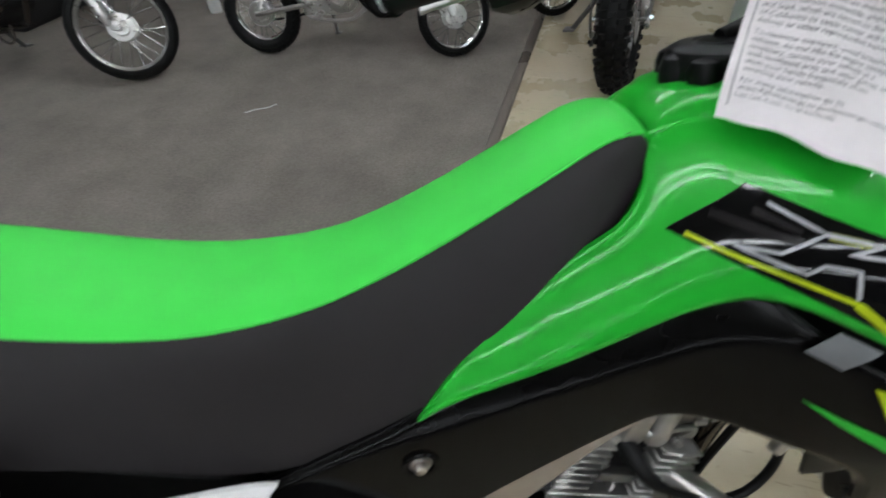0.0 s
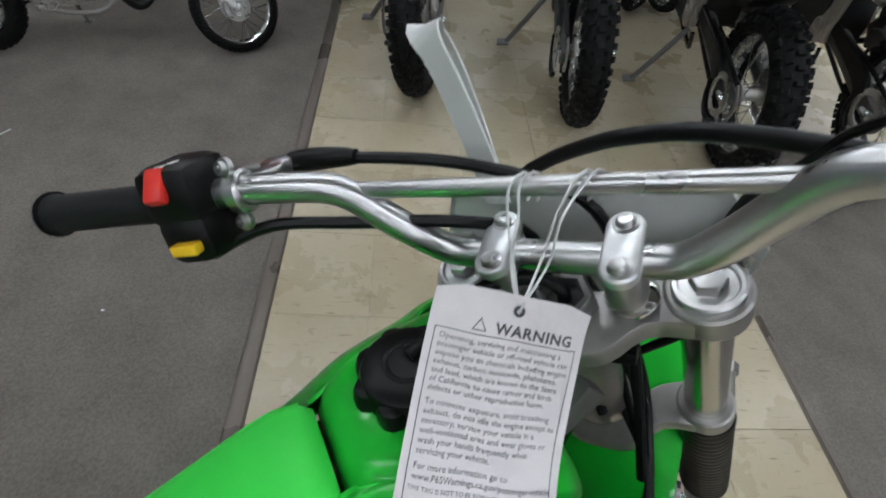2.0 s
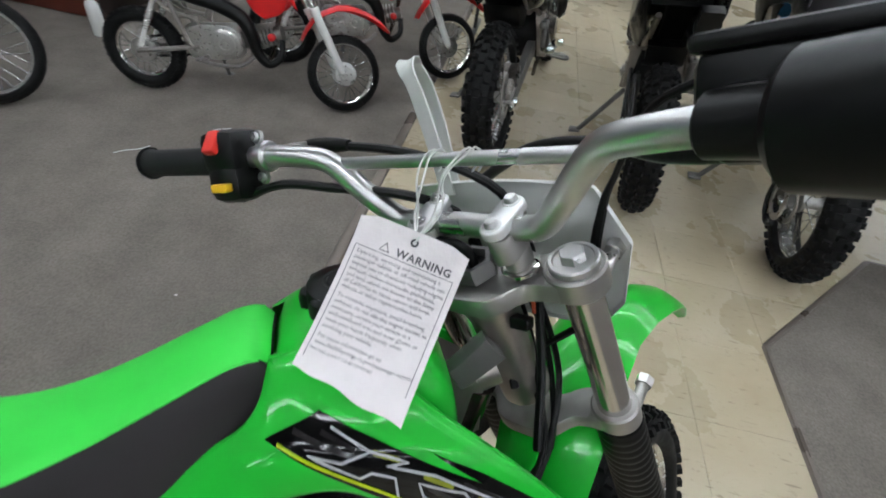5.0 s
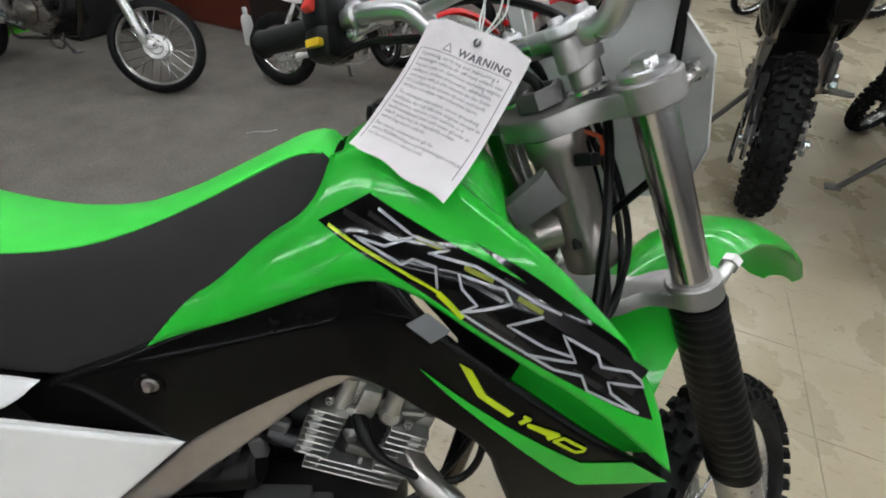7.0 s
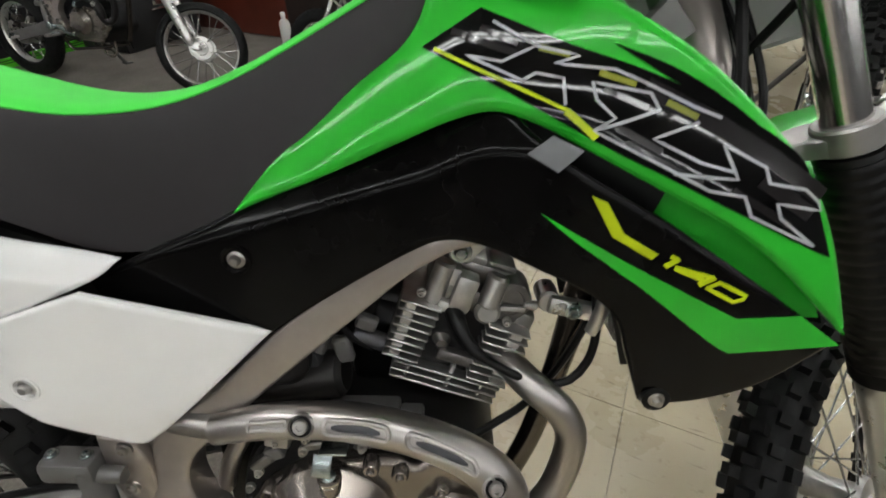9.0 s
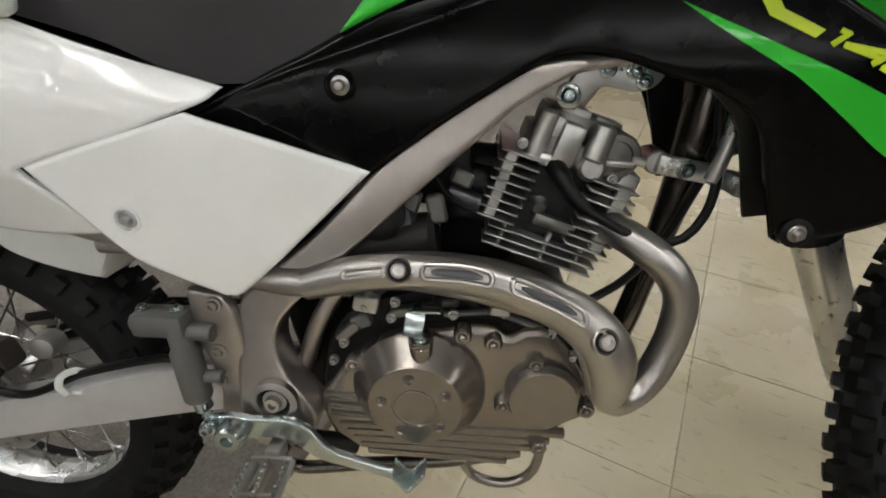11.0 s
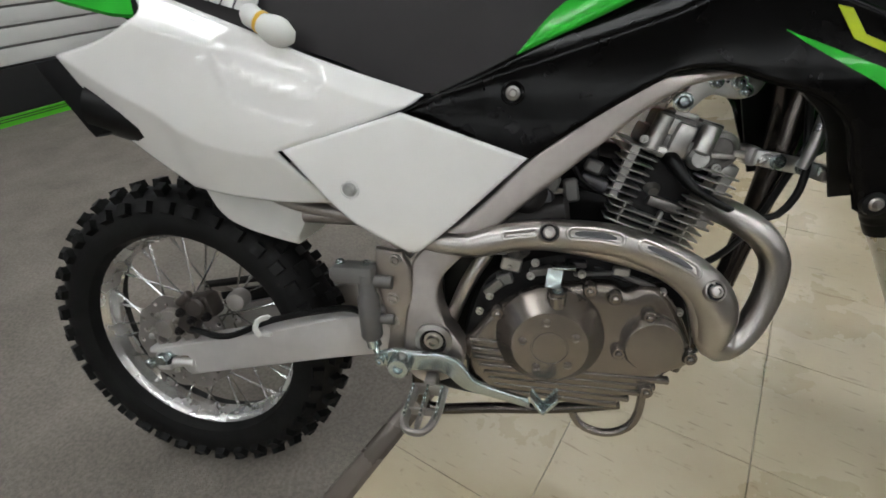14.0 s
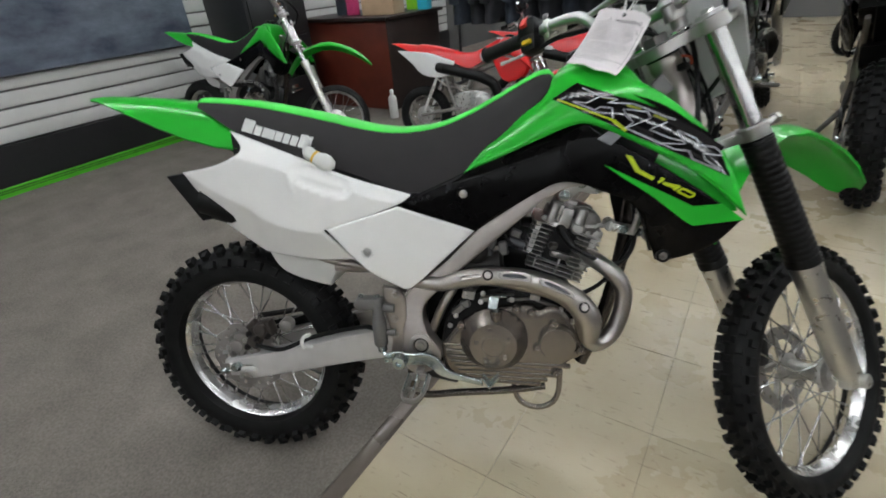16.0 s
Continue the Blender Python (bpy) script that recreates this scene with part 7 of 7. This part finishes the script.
for a, b in (((0.0045, -0.0263), (0.0905, -0.0263)), ((0.0045, -0.0263), (0.0045, -0.122)), ((0.0905, -0.0263), (0.0905, -0.122))):
    A, B = Vector(a), Vector(b)
    n = Vector((-(B - A).y, (B - A).x)).normalized() * 0.0003
    for k in range(12):
        p, q = A.lerp(B, k / 12), A.lerp(B, (k + 1) / 12)
        fr.faces.new([fr.verts.new((c.x, c.y, tag_bend(c.x, c.y) + 0.0005)) for c in (p - n, q - n, q + n, p + n)])
part("print_frame", fr, INK, tag, "", TG, smooth=0)
hole = TG @ Vector((TW * 0.52, -0.0085, tag_bend(TW * 0.52, -0.0085) + 0.001))
part("eyelet", lathe([(0.0016, -0.0005), (0.0034, -0.0005), (0.0034, 0.0006), (0.0016, 0.0006), (0.0016, -0.0005)], hole, ez, 18), GUNMETAL, tag)
for k, yb in enumerate((0.000, 0.006, -0.030, -0.036)):
    b0 = ST @ Vector((0.872, yb, 1.029))
    part("string", tube([hole, hole.lerp(b0, 0.35) + Vector((0.004 * (k - 1.5), 0.004, 0.0)), hole.lerp(b0, 0.8) + Vector((-0.010 - 0.002 * k, -0.004, 0)), b0 + Vector((-0.0085, 0, 0.002)), b0 + Vector((0, 0, 0.0090)), b0 + Vector((0.0088, 0, 0)), b0 + Vector((0.004, -0.002, -0.010))], 0.00095, 6, 0.006), STRING, tag, "thin white string")

# white webbing strap looped over the number plate
strap = thing("webbing_strap", ROOT, "white webbing strap looped above the front number plate", "strap")
loop = spline([(0.952, 0.060, 0.985), (0.948, 0.068, 1.03), (0.942, 0.080, 1.085), (0.938, 0.088, 1.114), (0.950, 0.094, 1.124), (0.970, 0.094, 1.105), (0.980, 0.088, 1.06), (0.982, 0.078, 1.0), (0.985, 0.066, 0.93)], 0.008)
rws = []
for i, p in enumerate(loop):
    t = Vector(loop[min(i + 1, len(loop) - 1)]) - Vector(loop[max(i - 1, 0)])
    w = Vector((0.35, 1, 0.1))
    w = (w - t * (w.dot(t) / t.length_squared)).normalized() * 0.0140
    nn = t.cross(w).normalized() * 0.0008
    c = Vector(p)
    rws.append([c - w - nn, c + w - nn, c + w + nn, c - w + nn])
part("webbing", loft(rws), WHITE_DULL, strap, "", ST, smooth=50)
# wrapped plastic tie below the seat
tie = thing("plastic_tie", ROOT, "knotted white plastic wrapper with an orange band", "wrapper")
part("knot", join(tube([(0.252, -0.118, 0.756), (0.262, -0.124, 0.750), (0.275, -0.128, 0.742), (0.288, -0.130, 0.735), (0.302, -0.128, 0.729), (0.312, -0.124, 0.726)], [0.006, 0.013, 0.011, 0.016, 0.015, 0.006], 14), tube([(0.256, -0.118, 0.764), (0.262, -0.121, 0.772), (0.258, -0.119, 0.783)], [0.008, 0.007, 0.003], 10)), WHITE_DULL, tie, smooth=60)
part("band", tube([(0.2735, -0.1275, 0.7435), (0.2775, -0.1280, 0.7410)], 0.0128, 14), GOLD, tie)
# shed thread and fleck on the carpet
lint = thing("thread", Matrix.Translation((-0.022, 0.026, GZ)), "short white thread lying on the carpet", "thread")
part("fibre", tube([(-1.66, 1.20, 0.0065), (-1.63, 1.235, 0.007), (-1.59, 1.262, 0.0065), (-1.565, 1.30, 0.0065)], 0.0022, 6), STRING, lint)
fl = thing("paper_scrap", W(-0.997, 0.598, 0.0055), "tiny white paper scrap on the carpet", "scrap")
part("scrap", box((0, 0, 0.001), (0.008, 0.005, 0.0015), 0.0003), PAPER, fl)


# ---- other bikes in the shop ----
def stand(rear, front, s, lean):
    d = Vector((front[0] - rear[0], front[1] - rear[1]))
    rear, front = g(*rear), g(*front)
    return Matrix.Translation((rear[0], rear[1], GZ + 0.005)) @ Matrix.Rotation(math.atan2(d.y, d.x), 4, "Z") @ Matrix.Rotation(radians(-lean), 4, "X") @ Matrix.Scale(s, 4)


def other(name, label, M, steer, pal, boots=False, plate=False, group="bikes on show"):
    rr = contact_radius(M, 0, (0.013, 0, 0.2615), 0.045)
    rf = contact_radius(M, steer, (1.292, 0, 0.248), 0.035)
    return build_bike(name, label, M, steer, pal, False, group, rr, rf, boots, plate)[0]


def trail_parts(ob):
    """Flat silver engine, twin shocks, thin swingarm and black high pipe of a child's trail bike."""
    for s in (-1, 1):
        part("swingarm", rod_between((0.0, s * 0.075, 0.262), (0.40, s * 0.085, 0.335), 0.015, 12), GREY_LIGHT, ob, "slim silver swingarm")
        shock = part("shock_absorber", rod_between((0.035, s * 0.092, 0.300), (0.165, s * 0.092, 0.585), 0.013, 12), WHITE_DULL, ob, "pale rear shock absorber")
        part("shock_spring", tube([(0.080 + 0.060 * k / 60 + 0.02 * math.cos(k * 0.9) * 0.9, s * 0.092 + 0.02 * math.sin(k * 0.9), 0.40 + 0.13 * k / 60 - 0.009 * math.cos(k * 0.9)) for k in range(61)], 0.0035, 6, 0.006), CHROME, shock)
        part("frame_stay", tube([(0.245, s * 0.085, 0.60), (0.290, s * 0.088, 0.47), (0.345, s * 0.088, 0.345), (0.42, s * 0.07, 0.27)], 0.014, 10), GREY_LIGHT, ob, "silver frame stay")
        part("number_panel", panel([(-0.20, 0.815, True), (0.10, 0.790), (0.34, 0.720, True), (0.32, 0.640), (0.20, 0.590), (0.04, 0.615), (-0.07, 0.715)], lambda x, z: 0.115, 0.004, 0.02, 0.01, 0.006, s), WHITE, ob, "white plastic side panel")
        part("shroud_wedge", panel([(0.66, 0.76, True), (0.98, 0.72, True), (0.93, 0.60), (0.82, 0.545, True), (0.74, 0.60)], lambda x, z: 0.100, 0.004, 0.02, 0.012, 0.008, s), RED, ob, "red tank shroud")
    eng = part("crankcase", box((0.475, 0, 0.365), (0.33, 0.17, 0.20), 0.035, Matrix.Rotation(-0.10, 4, "Y"), 3), ALU, ob, "bright silver crankcase", smooth=50)
    part("round_cover", lathe([(0.088, -0.004), (0.088, 0.012), (0.080, 0.020), (0.064, 0.022), (0.060, 0.028), (0.036, 0.031), (0.033, 0.026), (0.012, 0.026), (0.010, 0.031), (0, 0.031)], (0.565, -0.086, 0.375), (0, -1, 0), 36), ALU, eng, "round engine cover")
    part("side_case", panel([(0.34, 0.44, True), (0.44, 0.475), (0.60, 0.475), (0.665, 0.42), (0.66, 0.33), (0.56, 0.275), (0.40, 0.275), (0.345, 0.32)], lambda x, z: 0.094, 0.02, 0.015, 0.008, 0.006, -1), ALU, eng, "silver engine side case")
    for k in range(7):
        part("cooling_fin", box((0.705 + 0.024 * k, 0, 0.405 + 0.008 * k), (0.007, 0.15 - 0.004 * k, 0.15 - 0.005 * k), 0.002, Matrix.Rotation(-0.3, 4, "Y"), 1), CAST, eng)
    part("cylinder", rod_between((0.63, 0, 0.385), (0.90, 0, 0.455), 0.052, 20), CAST_SHADED, eng)
    part("plug_boss", lathe([(0.024, -0.02), (0.024, 0.012), (0.016, 0.018), (0, 0.018)], (0.845, -0.060, 0.44), (0, -1, 0), 18), RED, eng, "red cap on the cylinder head")
    part("skid_rail", tube([(0.36, -0.085, 0.255), (0.50, -0.088, 0.235), (0.64, -0.080, 0.245), (0.72, -0.04, 0.30)], 0.012, 10), GREY_LIGHT, ob, "silver lower frame rail")
    pipe = part("exhaust_pipe", tube([(0.90, -0.03, 0.42), (0.90, -0.085, 0.33), (0.83, -0.115, 0.285), (0.765, -0.122, 0.36), (0.735, -0.124, 0.46), (0.685, -0.124, 0.545), (0.56, -0.124, 0.60), (0.40, -0.125, 0.635), (0.24, -0.125, 0.665)], [0.020, 0.022, 0.026, 0.034, 0.040, 0.044, 0.044, 0.044, 0.042], 16), BLACK_MATT, ob, "matt black high-level exhaust pipe", smooth=60)
    part("pipe_end", lathe([(0.042, 0), (0.042, 0.05), (0.030, 0.07), (0.016, 0.07), (0.016, 0.02), (0, 0.02)], (0.245, -0.125, 0.664), (-1, 0, 0.18), 20), DARK_METAL, pipe)


GREEN_SMALL = dict(KLX, leg=ALU, rim=ALU, knob=0.10, rim_k=0.93, front_w=1.15, drum=0.066, spoke_k=1.7, pipe=DARK_METAL, arm=GREY_CAST)
KEEP = """backbone_tube handlebar crossbar grip bar_clamp clamp_cap fork_tube fork_lower fork_cap axle_lug front_axle front_fender fuel_tank fuel_cap cap_lobe head_tube head_gusset
rear_fender seat seat_top seat_base tank_shroud top_clamp lower_clamp clamp_boss side_stand subframe_tube wheel_axle throttle_housing down_tube brake_lever clutch_lever chain rear_sprocket foot_peg""".split()
REDS = dict(body=RED, side=BLACK_MATT, plate=WHITE, seat=RED, seat_top=RED, flap=BLACK_MATT, boot=BLACK_MATT, rim=CHROME, leg=WHITE_DULL, fender_drop=0.13, knob=0.3, rim_k=0.90, front_w=1.3, drum=0.075, spoke_k=1.5, keep=KEEP)
DARK = dict(body=BLACK, side=BLACK_MATT, plate=BLACK, seat=SEAT_BLACK, seat_top=SEAT_BLACK, flap=BLACK_MATT, boot=BLACK_MATT, rim=RIM, leg=ALU, pipe=DARK_METAL, arm=GREY_CAST)
BLUES = dict(DARK, body=BLUE, plate=BLUE)
GREEN_BIG = dict(KLX, flap=BLACK_MATT, rim=RIM, pipe=DARK_METAL, arm=GREY_CAST)
other("small_dirt_bike", "small green and white off-road motorcycle beside the slatwall", stand((-3.496, 1.171), (-2.286, 1.359), 0.93, 9), 30, GREEN_SMALL)
trail_parts(other("small_dirt_bike", "small red and white off-road motorcycle on the carpet", stand((-1.87, 1.76), (-0.93, 1.95), 0.745, 8), 25, REDS))
trail_parts(other("small_dirt_bike", "small red and white off-road motorcycle behind another", stand((-1.45, 2.35), (-0.50, 2.60), 0.745, 8), 20, REDS))
hd = radians(82)
for (x, y), pal, lab in (((-0.155, 1.78), DARK, "black off-road motorcycle on the vinyl tiles"), ((0.520, 1.665), DARK, "black off-road motorcycle with a wide knobbly rear tyre"), ((1.118, 1.435), DARK, "black off-road motorcycle at the carpet's cut corner"), ((1.735, 1.42), GREEN_BIG, "green, white and black off-road motorcycle on the carpet")):
    other("large_dirt_bike", lab, stand((x, y), (x + math.cos(hd), y + math.sin(hd)), 1.18, 9), 15, pal, plate=True)
other("large_dirt_bike", "blue off-road motorcycle facing the aisle", stand((2.25, 3.75), (1.25, 2.95), 1.1, 10), 10, BLUES)
other("large_dirt_bike", "green off-road motorcycle far down the aisle", stand((1.9, 6.2), (0.9, 5.6), 1.1, 10), 10, GREEN_BIG)
other("large_dirt_bike", "black off-road motorcycle far down the aisle", stand((3.2, 5.2), (2.2, 4.6), 1.1, 10), 10, DARK)


# ---- vinyl tiles, one foot square scaled to fit the camera's view, with open joints ----
T = 0.305 * 1.015
TX, TY = g(0, 0)
floor_ob = bpy.data.objects["floor"]


def tile_mesh():
    bm = box((0, 0, 0), (T - 0.0010, T - 0.0010, 0.006), 0.0006, seg=1)
    me = bpy.data.meshes.new("tile")
    bm.to_mesh(me)
    bm.free()
    me.materials.append(TILE)
    return me


tm = tile_mesh()
verts, faces = [], []
count = 0
for j in range(int(Y0 / T) - 1, int(Y1 / T) + 1):
    for i in range(-2, int(X1 / T)):
        x, y = TX + (i + 0.5) * T, TY + (j + 0.5) * T
        if not (Y0 < y < Y1) or (x > 1.25 and y < 0.9) or (x > 2.0 and y < 1.3):
            continue
        near = -1.3 < y < 4.6 and x < 3.4
        if near and count < 300:
            o = new("tile", tm)
            o.parent = floor_ob
            o.matrix_basis = Matrix.Translation((x, y, GZ - 0.003)) @ Matrix.Rotation(math.pi / 2 * ((i * 7 + j * 3) % 4), 4, "Z")
            count += 1
        else:
            k, h = len(verts), (T - 0.0010) / 2
            verts += [(x + a, y + b, z) for z in (GZ - 0.006, GZ) for a, b in ((-h, -h), (h, -h), (h, h), (-h, h))]
            faces += [(k + 4, k + 5, k + 6, k + 7), (k, k + 1, k + 5, k + 4), (k + 1, k + 2, k + 6, k + 5), (k + 2, k + 3, k + 7, k + 6), (k + 3, k, k + 4, k + 7)]
me = bpy.data.meshes.new("far_tiles")
me.from_pydata(verts, [], faces)
me.materials.append(TILE)
far = new("far_tiles", me)
far.parent = floor_ob
tagged(far, kind="stuff")
